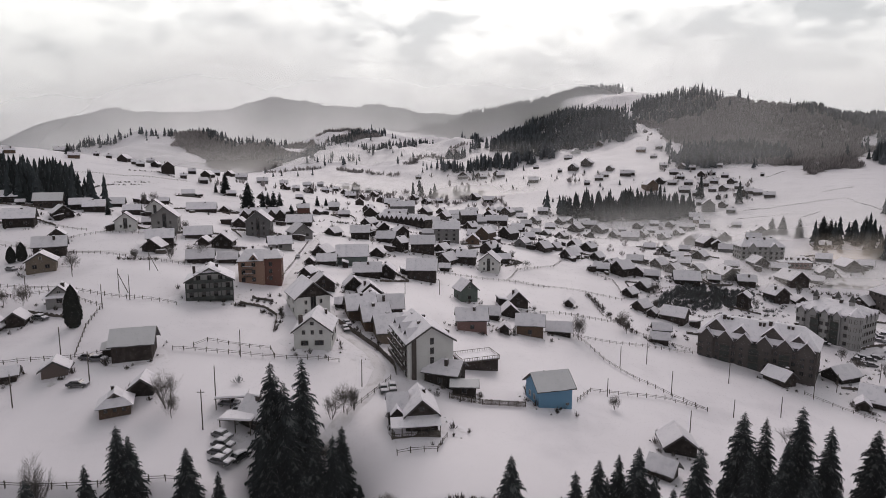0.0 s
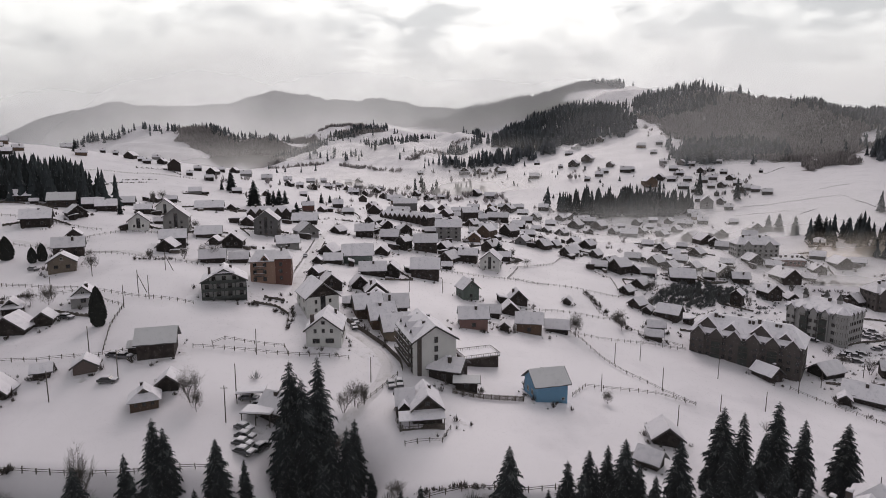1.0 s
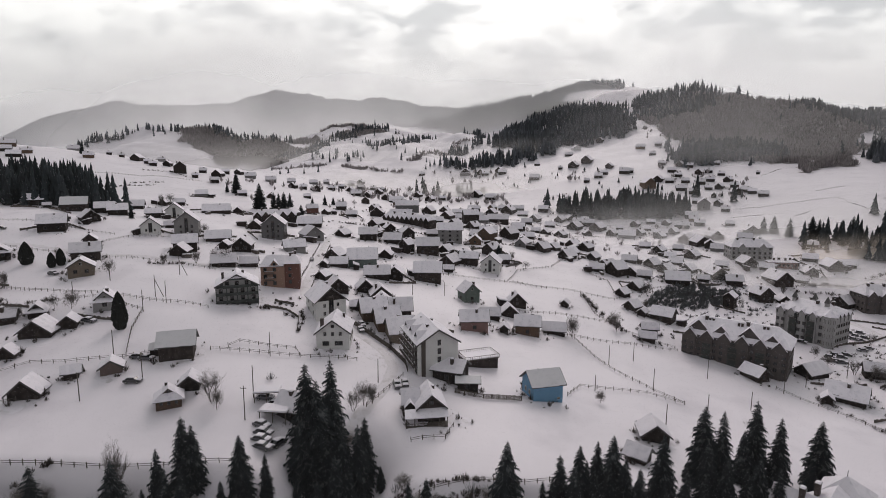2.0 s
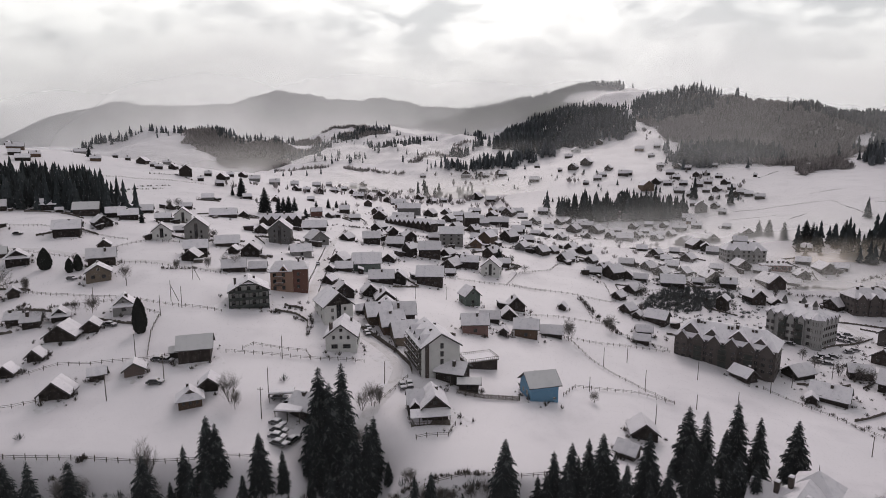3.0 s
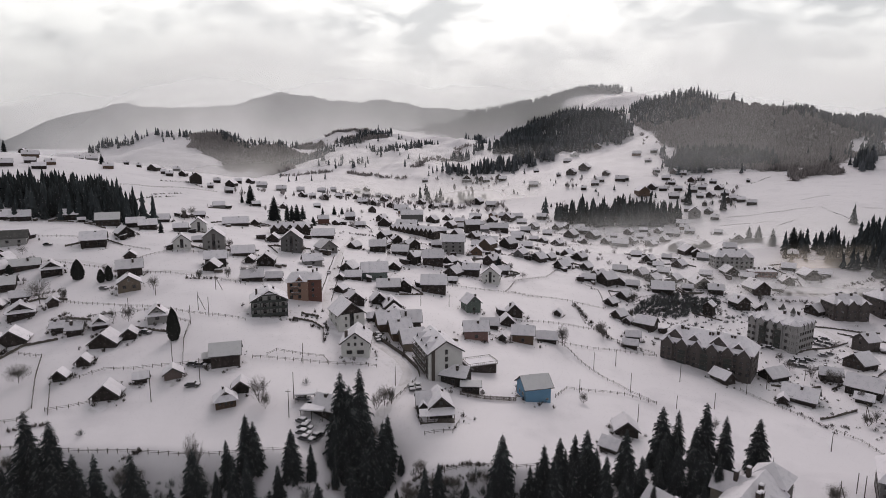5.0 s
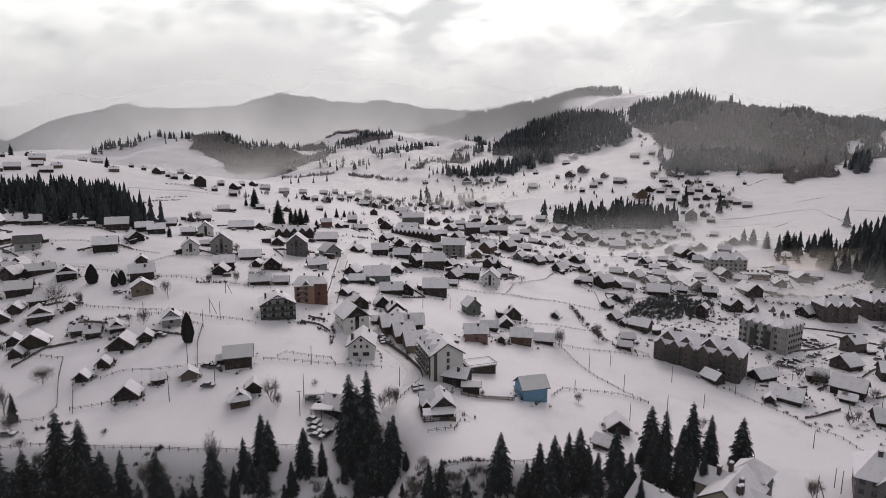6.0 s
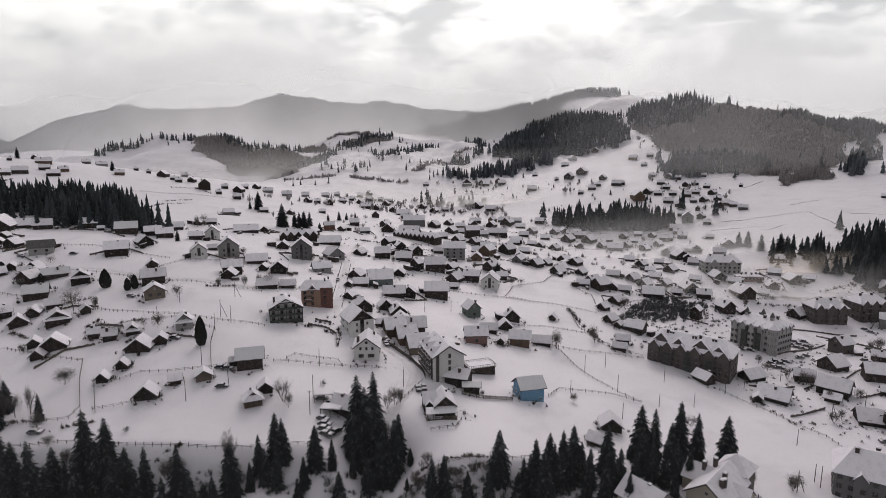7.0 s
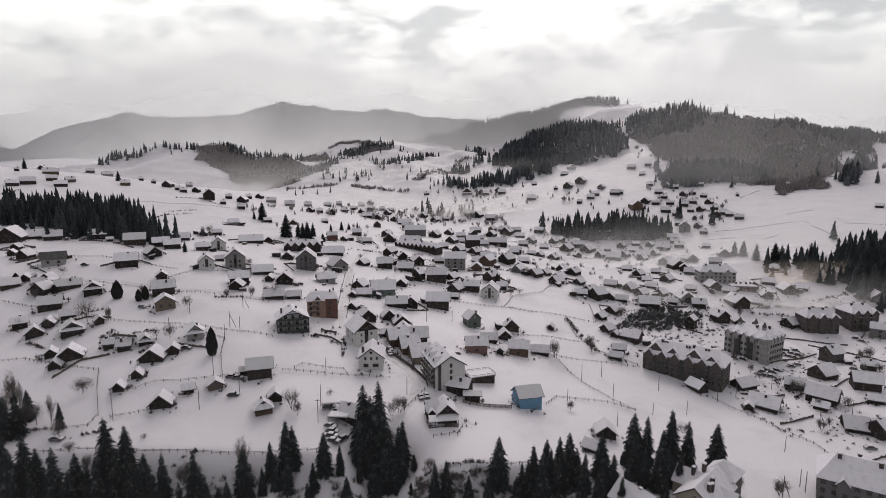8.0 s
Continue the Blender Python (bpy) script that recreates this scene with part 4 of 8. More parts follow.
def outbuildings(sheds, piles, fences):
    """Lean-tos, firewood and board fences round the houses, clear of lanes and of one another."""
    rnd = random.Random(21)
    taken = list(YARDS)
    homes = sorted((q for q in YARDS if 215 < q[1] < 440 and q[2] > 5.5), key=lambda q: q[1])
    rnd.shuffle(homes)

    def free(x, y, r, own=None):
        if any(q is not own and math.hypot(x - q[0], y - q[1]) < r + q[2] * 0.52 for q in taken):
            return False
        return all(math.hypot(x - a, y - b) > r + w / 2 + 0.8 for w, line in LANES for a, b in line)

    made = [0, 0, 0]
    for rounds in range(3):
        for home in homes:
            x, y, s = home
            a = rnd.uniform(0, 6.283)
            r = s * rnd.uniform(0.62, 0.85) + 1.0
            px, py = x + r * math.cos(a), y + r * math.sin(a)
            kind = rnd.random()
            if kind < 0.5 and made[0] < sheds:
                w, l = rnd.uniform(2.2, 3.6), rnd.uniform(3.0, 6.0)
                if free(px, py, 1.8, home):
                    shed(px, py, rnd.uniform(-40, 40) + rnd.choice((0, 90, 180)), w, l, rnd.uniform(1.9, 2.8))
                    taken.append((px, py, l))
                    made[0] += 1
            elif kind < 0.72 and made[1] < piles:
                if free(px, py, 1.0, home):
                    woodpile(px, py, rnd.uniform(0, 180), rnd.uniform(0.9, 1.4))
                    taken.append((px, py, 2.6))
                    made[1] += 1
            elif made[2] < fences:
                t = rnd.uniform(0, 6.283)
                c, d = math.cos(t), math.sin(t)
                e, w = s * 0.5 + rnd.uniform(2, 5), s * 0.5 + rnd.uniform(2, 6)
                pts = [(x + c * u - d * v, y + d * u + c * v) for u, v in ((-e, -w), (-e, w), (e, w))]
                ends = [(pts[0][0] * (1 - k / 6) + pts[1][0] * k / 6, pts[0][1] * (1 - k / 6) + pts[1][1] * k / 6) for k in range(7)] + [(pts[1][0] * (1 - k / 6) + pts[2][0] * k / 6, pts[1][1] * (1 - k / 6) + pts[2][1] * k / 6) for k in range(7)]
                if y > 200 and all(free(*q, 0.2, home) for q in ends):
                    yard_fence(pts)
                    made[2] += 1


# ---------------------------------------------------------------- larger buildings


def wing(ob, x, y, yaw, a, L, h, pitch, wall, thin=False, seed=1, foot=1.6, names=("wing_wall", "wing_roof", "wing_snow")):
    """A gabled wing, dormer or porch under the same thing, placed in its own frame."""
    rise = a / 2 * math.tan(radians(pitch))
    at = pose(x, y, 0, 0, 0, yaw)
    for nm, me, mt in ((names[0], gable_wall(a, L, h, rise, foot).mesh(names[0]), wall),
                       (names[1], slope_slab(Geo(), a, L, h, rise, 0.4, 0.4, 0.0, 0.12).mesh(names[1]), "roof"),
                       (names[2], slope_slab(Geo(), a, L, h, rise, 0.42, 0.44, 0.125, 0.22, 0.05, seed, 4).mesh(names[2]), "snow_thin" if thin else "snow_roof")):
        part(nm, me, mt, ob).matrix_local = at


def balcony(ob, x, y, z, w, yaw=0.0, deep=1.2, rail="wood", snowy=True):
    """A slab with a railing of uprights, its front along local -y."""
    b = stretched("balcony", Geo().box(-w / 2, w / 2, -deep, 0, -0.12, 0.03).mesh("balcony"), "stone", ob, (x, y, z), (1, 1, 1), yaw)
    g = Geo().box(-w / 2, w / 2, -deep, -deep + 0.06, 0.92, 1.0).box(-w / 2, w / 2, -deep, -deep + 0.05, 0.12, 0.18)
    n = max(3, int(w / 0.45))
    for i in range(n + 1):
        u = -w / 2 + w * i / n
        g.box(u - 0.03, u + 0.03, -deep + 0.01, -deep + 0.05, 0.03, 0.92)
    for s in (-1, 1):
        g.box(s * w / 2 - 0.03, s * w / 2 + 0.03, -deep, 0, 0.9, 1.0)
    part("railing", g.mesh("railing"), rail, b)
    if snowy:
        part("snow_strip", Geo().box(-w / 2, w / 2, -deep - 0.01, -deep + 0.08, 1.004, 1.1).mesh("snow_strip"), "snow_roof", b)


def hip_roof(ob, LX, LY, h, rise, over=0.6, flat=0.35, mat="snow_roof"):
    x, y = LX / 2 + over, LY / 2 + over
    rx, ry = max(x - y * (1 - flat), x * 0.25) if LX >= LY else x * 0.12, y * 0.06 if LX >= LY else y * 0.4
    low = [(-x, -y), (x, -y), (x, y), (-x, y)]
    top = [(-rx, -ry), (rx, -ry), (rx, ry), (-rx, ry)]
    part("roof", Geo().loft([(a, b, h - 0.15) for a, b in low], [(a, b, h + rise) for a, b in top]).mesh("roof"), "roof", ob)
    g = Geo()
    g.loft([(a * 1.005, b * 1.005, h - 0.14) for a, b in low], [(a, b, h + 0.18) for a, b in low])
    g.loft([(a, b, h + 0.16) for a, b in low], [(a, b, h + rise + 0.32) for a, b in top])
    part("snow_cover", g.mesh("snow_cover"), mat, ob)


def block(name, x, y, yaw, LX, LY, h, rise, wall, floors, label, front=6, side=3, gables=4, gable_w=4.6, balconies=True, side_gables=0, turrets=0, corner=None, recess=0):
    """A long building: facade along local x, facing local -y, with a hipped snow roof and gabled bays."""
    ob = thing(name, x, y, yaw, label, "building")
    part("wall", Geo().box(-LX / 2, LX / 2, -LY / 2, LY / 2, -2.5, h).mesh("wall"), wall, ob)
    hip_roof(ob, LX, LY, h, rise)
    step = h / floors
    for i in range(gables):
        gx = -LX / 2 + LX * (i + 0.5) / gables
        wing(ob, gx, -LY / 2 + 2.6, 0, gable_w, 6.8, h - 0.4, 50, wall, seed=i, foot=-(h - 3), names=("bay_wall", "bay_roof", "bay_snow"))
        part("bay", Geo().box(gx - gable_w / 2, gx + gable_w / 2, -LY / 2 - 0.6, -LY / 2, -2.5, h - 0.4).mesh("bay"), corner or wall, ob)
    for i in range(side_gables):
        gy = -LY / 2 + LY * (i + 0.5) / side_gables
        for s in (-1, 1):
            wing(ob, s * (LX / 2 - 1.6), gy, 90 * s, gable_w, 4.4, h - 0.4, 46, wall, seed=i + 7, foot=-(h - 3), names=("bay_wall", "bay_roof", "bay_snow"))
    # dark panels, proud of the wall, stand in for shade in balcony recesses
    for i in range(recess):
        gx = -LX / 2 + LX * (i + 1) / (recess + 1)
        part("recess", Geo().box(gx - 1.5, gx + 1.5, -LY / 2 - 0.68, -LY / 2 - 0.004, -1.0, h - 1.2).mesh("recess"), "lodge", ob, "dark panel coloured as the shade of a recessed balcony bay")
        for fl in range(1, floors):
            balcony(ob, gx, -LY / 2 - 0.69, fl * step, 3.0, 0, 0.5, "framedark", False)
    for fl in range(floors):
        z = fl * step + 0.9
        for i in range(front):
            u = -LX / 2 + LX * (i + 0.5) / front
            if any(abs(u - (-LX / 2 + LX * (k + 1) / (recess + 1))) < 2.1 for k in range(recess)):
                continue
            inbay = any(abs(u - (-LX / 2 + LX * (k + 0.5) / gables)) < gable_w / 2 for k in range(gables))
            window(ob, u, -LY / 2 - (0.606 if inbay else 0.006), z, 1.3, 1.5, 0, wall != "cream", False)
            if balconies and not recess and not inbay and fl > 0:
                balcony(ob, u, -LY / 2, fl * step, LX / front * 0.95, 0, 1.1)
        for s in (-1, 1):
            for i in range(side):
                window(ob, s * (LX / 2 + 0.006), -LY / 2 + LY * (i + 0.5) / side, z, 1.2, 1.5, 90 * s, wall != "cream", False)
    for i in range(4):
        chimney(ob, -LX * 0.3 + LX * 0.2 * i, (0.12 if i % 2 else -0.1) * LY, h + rise * 0.82, 1.6)
    for i in range(turrets):
        tx, ty = (-LX * 0.32 + i * LX * 0.3), -LY * 0.12 + (i % 2) * LY * 0.2
        t = part("turret", Geo().box(tx - 0.75, tx + 0.75, ty - 0.75, ty + 0.75, h + rise * 0.3, h + rise + 0.9).mesh("turret"), wall, ob)
        part("spire", Geo().loft([(tx + a, ty + b, h + rise + 0.9) for a, b in ((-1.0, -1.0), (1.0, -1.0), (1.0, 1.0), (-1.0, 1.0))], [(tx + a, ty + b, h + rise + 3.6) for a, b in ((-0.1, -0.1), (0.1, -0.1), (0.1, 0.1), (-0.1, 0.1))]).mesh("spire"), "roof", t)
    return ob


flats = block("apartment_house", 110.7, 190.3, -38, 36, 15, 9.8, 5.4, "stone", 4, "long grey-brown four-storey apartment house with snowy gabled roof", 14, 4, 6, 4.2, recess=3)
for gx0, wide0, high0 in ((-12.5, 6.4, 11.8), (-4.5, 5.2, 11.2), (5.0, 6.6, 11.6), (12.5, 5.0, 10.8)):
    wing(flats, gx0, -0.6, 0, wide0, 11.5, high0, 46, "stone", seed=int(gx0), foot=-9.0, names=("cross_gable", "cross_gable_roof", "cross_gable_snow"))
for gx0, gy0 in ((-9.6, -1.5), (-8.4, -1.5), (0.6, -2.2), (1.8, -2.2), (9.0, -1.8), (10.2, -1.8)):
    chimney(flats, gx0, gy0, 14.0, 1.2)
pale_flats = block("apartment_house", 161.8, 224.5, -58, 22, 18, 12.6, 3.6, "palegrey", 4, "pale grey four-storey apartment house with snowy roof and small spires", 10, 8, 5, 2.5, True, 5, 3, recess=2)
ring8 = [(math.cos(0.7854 * i + 0.39), math.sin(0.7854 * i + 0.39)) for i in range(8)]
turret = part("corner_tower", Geo().loft([(10.4 + 2.5 * a, -8.4 + 2.5 * b, -2.5) for a, b in ring8], [(10.4 + 2.5 * a, -8.4 + 2.5 * b, 13.2) for a, b in ring8]).mesh("corner_tower"), "palegrey", pale_flats, "eight-sided pale corner tower")
part("tower_snow", Geo().loft([(10.4 + 3.0 * a, -8.4 + 3.0 * b, 13.2) for a, b in ring8], [(10.4 + 0.1 * a, -8.4 + 0.1 * b, 16.4) for a, b in ring8]).mesh("tower_snow"), "snow_roof", turret)
for fl in range(4):
    for ang in (-22, 22, 67):
        c, d = math.sin(radians(ang)), -math.cos(radians(ang))
        window(pale_flats, 10.4 + 2.33 * c, -8.4 + 2.33 * d, 0.9 + fl * 3.15, 0.9, 1.6, ang, True)
block("apartment_house", 230.0, 276.5, -4, 20, 13, 9.5, 4.2, "stone", 3, "brown apartment house with snow-covered gabled roof", 6, 4, 3, 4.2)
block("apartment_house", 258.5, 281.5, 4, 18, 14, 10.5, 4.6, "stone", 3, "dark brown apartment house with snow-covered gabled roof", 5, 4, 3, 4.2)
block("valley_hotel", 203.0, 357.0, -6, 26, 13, 8.5, 4.5, "palegrey", 3, "hazy pale grey hotel with snow-covered hipped roof on the valley floor", 8, 4, 2, 4.5, False)
block("guest_house", 122.4, 88.5, -34, 25, 14, 8.4, 5.6, "grey", 3, "grey three-storey guest house with broad snowy roof", 9, 4, 2, 3.0, False)
block("long_hall", 215.0, 338.0, -8, 17, 6, 3.6, 0.8, "rose", 1, "long low pinkish hall with flat snowy roof", 7, 2, 0, 3, False)

block("terrace_house", -114.5, 355.0, 16, 27, 9, 4.6, 3.4, "dark", 2, "dark terrace of houses with a row of snowy gables", 8, 2, 5, 4.6, False)
block("terrace_house", -28.0, 399.0, -38, 46, 8, 3.8, 3.0, "dark", 1, "long dark terrace with many small snowy gables", 10, 2, 10, 3.6, False)


def inn():
    ob = house(-5.6, 138.8, 18, 11.5, 17, 9.2, "white", pitch=32, windows=False, stack=False, name="inn")
    tagged(ob, "tall white-fronted four-storey inn with wooden side balconies and snowy roof", "inn")
    a, L, h = 11.5, 17, 9.2
    for z in (1.2, 3.6, 6.0, 8.4):
        window(ob, 0.3, -L / 2 - 0.006, z, 0.95, 1.6, 0, True, False)
    part("flue", Geo().box(-a / 2 + 1.0, -a / 2 + 2.1, -L / 2 - 0.3, -L / 2 - 0.002, -1.5, h + 0.9).mesh("flue"), "framedark", ob, "dark boarded flue strip")
    for fl in range(4):
        for i in range(5):
            y = -L / 2 + 1.8 + i * 3.3
            window(ob, -a / 2 - 0.006, y, 0.5 + fl * 2.35, 1.5, 1.8, -90, True, False)
            if fl:
                balcony(ob, -a / 2, y, 0.3 + fl * 2.35, 2.9, -90, 1.3)
    for i, y in enumerate((-5.0, 0.6, 6.0)):
        wing(ob, -3.3, y, -90, 3.0, 3.4, h + 1.0, 44, "dark", seed=i, foot=-h, names=("dormer_wall", "dormer_roof", "dormer_snow"))
    for x, y in ((-1.5, -3), (1.4, 2.5), (-0.8, 5.5)):
        chimney(ob, x, y, h + 2.6, 1.0)


inn()


def chalet():
    ob = house(-3.6, 107.2, 9, 7.4, 9.0, 4.3, "dark", pitch=42, windows=False, stack=False, skirt=False)
    tagged(ob, "dark wooden chalet with snowy gable, porch roof and balustraded veranda", "house")
    wing(ob, -5.2, 1.6, 90, 6.2, 4.6, 4.3, 42, "dark", seed=4)
    wing(ob, -5.6, -1.6, 0, 2.4, 2.2, 4.0, 45, "dark", seed=5, foot=-3.6, names=("dormer_wall", "dormer_roof", "dormer_snow"))
    g = Geo().loft([(-7.4, -7.2, 2.5), (4.2, -7.2, 2.5), (4.1, -4.5, 3.7), (-7.3, -4.5, 3.7)], [(-7.4, -7.2, 2.75), (4.2, -7.2, 2.75), (4.1, -4.5, 4.0), (-7.3, -4.5, 4.0)])
    part("porch_roof", g.mesh("porch_roof"), "snow_roof", ob, "snow-covered lean-to porch roof")
    part("veranda", Geo().box(-7.2, 4.0, -7.0, -4.5, -1.6, 0.15).mesh("veranda"), "wood", ob)
    for i in range(6):
        x = -7.0 + i * 2.18
        part("post", Geo().box(x - 0.09, x + 0.09, -6.95, -6.77, 0.15, 2.6).mesh("post"), "wood", ob)
    r = Geo().box(-7.0, 3.9, -6.95, -6.85, 0.95, 1.05)
    for i in range(28):
        x = -7.0 + i * 0.4
        r.box(x - 0.04, x + 0.04, -6.93, -6.87, 0.15, 0.95)
    part("railing", r.mesh("railing"), "wood", ob)
    for x in (-1.6, 1.4):
        window(ob, x, -4.506, 1.0, 1.1, 1.2, 0, True, False)
    window(ob, 0, -4.506, 4.9, 1.3, 1.2, 0, True, False)
    chimney(ob, 1.2, 1.4, 6.6, 1.1)
    chimney(ob, -3.8, 2.0, 6.0, 0.9)
    ob.scale = (0.86, 0.9, 0.86)
    ob.location.x -= 1.2
    ob.location.y += 2.2


chalet()


def blue_house():
    ob = house(25.3, 128.0, 105, 7.6, 8.4, 4.7, "blue", True, pitch=36, windows=False, stack=False)
    tagged(ob, "light blue boarded house with thin snow on a grey gable roof", "house")
    window(ob, -1.2, 4.206, 1.6, 1.0, 1.3, 180, False, False)
    window(ob, 1.4, 4.206, 1.6, 1.0, 1.3, 180, False, False)
    window(ob, -3.806, -3.0, 0.4, 0.8, 0.6, -90, False, False)
    chimney(ob, 0.3, 1.2, 7.2, 0.55)


blue_house()


def orange_house():
    ob = thing("apartment_villa", -64.5, 196.5, 12, "orange brick and peach rendered three-storey house under snow", "house")
    part("wall", Geo().box(-7.2, 1.4, -5.2, 5.2, -1.8, 8.0).mesh("wall"), "orange", ob, "peach rendered wing")
    part("tower", Geo().box(1.4, 7.0, -4.6, 5.6, -1.8, 8.6).mesh("tower"), "brick", ob, "orange brick wing")
    for nm, mt, d in (("roof", "roof", 0.0), ("snow_cover", "snow_roof", 0.14)):
        g = Geo().loft([(-7.8 - d / 4, -5.8, 7.8 + d), (1.2, -5.8, 7.8 + d), (1.2, 5.6, 7.8 + d), (-7.8 - d / 4, 5.6, 7.8 + d)], [(-5.4, 0.0, 11.2 + 1.6 * d), (1.2, 0.0, 11.2 + 1.6 * d), (1.2, 2.0, 11.2 + 1.6 * d), (-5.4, 2.0, 11.2 + 1.6 * d)])
        g.loft([(1.202, -5.2, 8.5 + d), (7.5, -5.2, 8.5 + d), (7.5, 6.0, 8.5 + d), (1.202, 6.0, 8.5 + d)], [(1.202, 0.2, 10.9 + 1.6 * d), (5.6, 0.2, 10.9 + 1.6 * d), (5.6, 1.8, 10.9 + 1.6 * d), (1.202, 1.8, 10.9 + 1.6 * d)])
        part(nm, g.mesh(nm), mt, ob)
    wing(ob, -2.2, -3.6, 0, 2.6, 3.4, 8.6, 50, "orange", seed=2, foot=-7.4, names=("dormer_wall", "dormer_roof", "dormer_snow"))
    for fl in range(3):
        for x in (-5.6, -2.2):
            window(ob, x, -5.206, 0.7 + fl * 2.6, 1.2, 1.5, 0, True, False)
        window(ob, 7.006, -1.5, 0.7 + fl * 2.6, 1.2, 1.5, 90, True, False)
        window(ob, 3.4, -4.606, 0.9 + fl * 2.5, 1.1, 1.4, 0, True, False)
        balcony(ob, -4.0, -5.2, 0.1 + fl * 2.55, 3.4, 0, 1.0) if fl else None
    window(ob, -2.2, -5.306, 8.0, 1.0, 1.2, 0, True, False)
    for x, y in ((3.5, 0), (-3.0, 2.0), (5.2, 3)):
        chimney(ob, x, y, 11.0, 1.1)


orange_house()


def dark_hotel():
    ob = house(-73.2, 173.2, 20, 13.2, 11.5, 5.6, "lodge", pitch=29, windows=False, stack=False, name="lodge")
    tagged(ob, "dark three-storey lodge with balcony rows and wide snowy gable", "lodge")
    for fl in range(3):
        w = 13.2 if fl < 2 else 9.0
        part("back_wall", Geo().box(-w / 2 + 0.1, w / 2 - 0.1, -5.83, -5.754, 0.2 + fl * 2.55, 2.35 + fl * 2.55).mesh("back_wall"), "palegrey", ob, "pale boarded balcony wall")
        for i in range(4 if fl < 2 else 3):
            x = -5.2 + i * 3.45 if fl < 2 else -3.1 + i * 3.1
            window(ob, x, -5.836, 0.45 + fl * 2.55, 1.2, 1.7, 0, True, False)
        part("balcony", Geo().box(-w / 2, w / 2, -7.1, -5.75, -0.1 + fl * 2.55, 0.06 + fl * 2.55).mesh("balcony"), "lodge", ob)
        part("parapet", Geo().box(-w / 2, w / 2, -7.1, -7.0, 0.06 + fl * 2.55, 0.95 + fl * 2.55).mesh("parapet"), "lodge", ob)
    for i in range(5):
        x = -6.6 + i * 3.3
        part("post", Geo().box(x - 0.14, x + 0.14, -7.25, -7.0, -1.2, 5.6).mesh("post"), "lodge", ob)
    part("hip", Geo().loft([(-3.4, -6.6, 8.2), (3.4, -6.6, 8.2), (0.2, -4.0, 9.5), (-0.2, -4.0, 9.5)], [(-3.4, -6.6, 8.45), (3.4, -6.6, 8.45), (0.2, -4.0, 9.85), (-0.2, -4.0, 9.85)]).mesh("hip"), "snow_roof", ob)
    for x, y in ((-4.5, -1), (-1.0, 3), (2.0, 1)):
        chimney(ob, x, y, 8.2, 1.2)


dark_hotel()


def white_house():
    ob = house(-34.0, 145.2, 4, 9.4, 11.5, 4.9, "white", pitch=37, windows=False, stack=False)
    tagged(ob, "white plastered house with snowy gable roof beside the lane", "house")
    for x, w in ((-2.0, 1.9), (1.7, 2.3)):
        window(ob, x, -5.756, 1.0, w, 1.3, 0, True, False)
    for x in (-2.2, 0.0, 2.2):
        window(ob, x, -5.756, 3.9, 0.8, 1.1, 0, True, False)
    window(ob, 0, -5.756, 6.3, 0.9, 0.9, 0, True, False)
    for y in (-3.4, 0, 3.4):
        window(ob, 4.706, y, 1.6, 1.1, 1.3, 90, True, False)
    part("flue", Geo().box(-3.7, -2.7, -4.2, -3.2, 4.0, 8.6).mesh("flue"), "framedark", ob, "dark clad chimney block")
    chimney(ob, 2.4, 3.0, 7.2, 1.0)


white_house()

# further houses round the inn, placed one by one
gabled = house(-41.6, 168.6, 28, 10.2, 12.6, 5.8, "white", pitch=40)
tagged(gabled, "white plastered house with dark boarded gable under a snowy roof", "house")
part("gable_boards", Geo().loft([(-4.9, -6.306, 5.9), (4.9, -6.306, 5.9), (0, -6.306, 9.9)], [(-4.9, -6.38, 5.9), (4.9, -6.38, 5.9), (0, -6.38, 9.9)]).mesh("gable_boards"), "dark", gabled, "dark boarded gable")
house(-26.0, 171.5, 108, 9.0, 8.4, 3.6, "brown", pitch=38)
house(-20.6, 164.6, 108, 9.4, 7.6, 3.4, "brown", pitch=38)
house(-15.6, 157.2, 108, 9.4, 8.0, 3.4, "tan", pitch=38)
house(-18.0, 179.0, 97, 9.0, 9.0, 3.6, "dark", pitch=36)
house(-24.0, 184.0, 12, 8.4, 8.0, 2.8, pitch=38)
house(9.0, 218.4, 22, 7.0, 7.4, 4.6, "green", pitch=42)
barn = house(-73.2, 128.4, 108, 7.0, 8.4, 3.8, "dark", True, pitch=38, windows=False, stack=False, name="barn")
tagged(barn, "large dark boarded barn with thin snow on its roof", "barn")
wing(barn, 2.2, 5.6, 0, 3.4, 2.6, 2.0, 30, "dark", True, names=("lean_to_wall", "lean_to_roof", "lean_to_snow"))


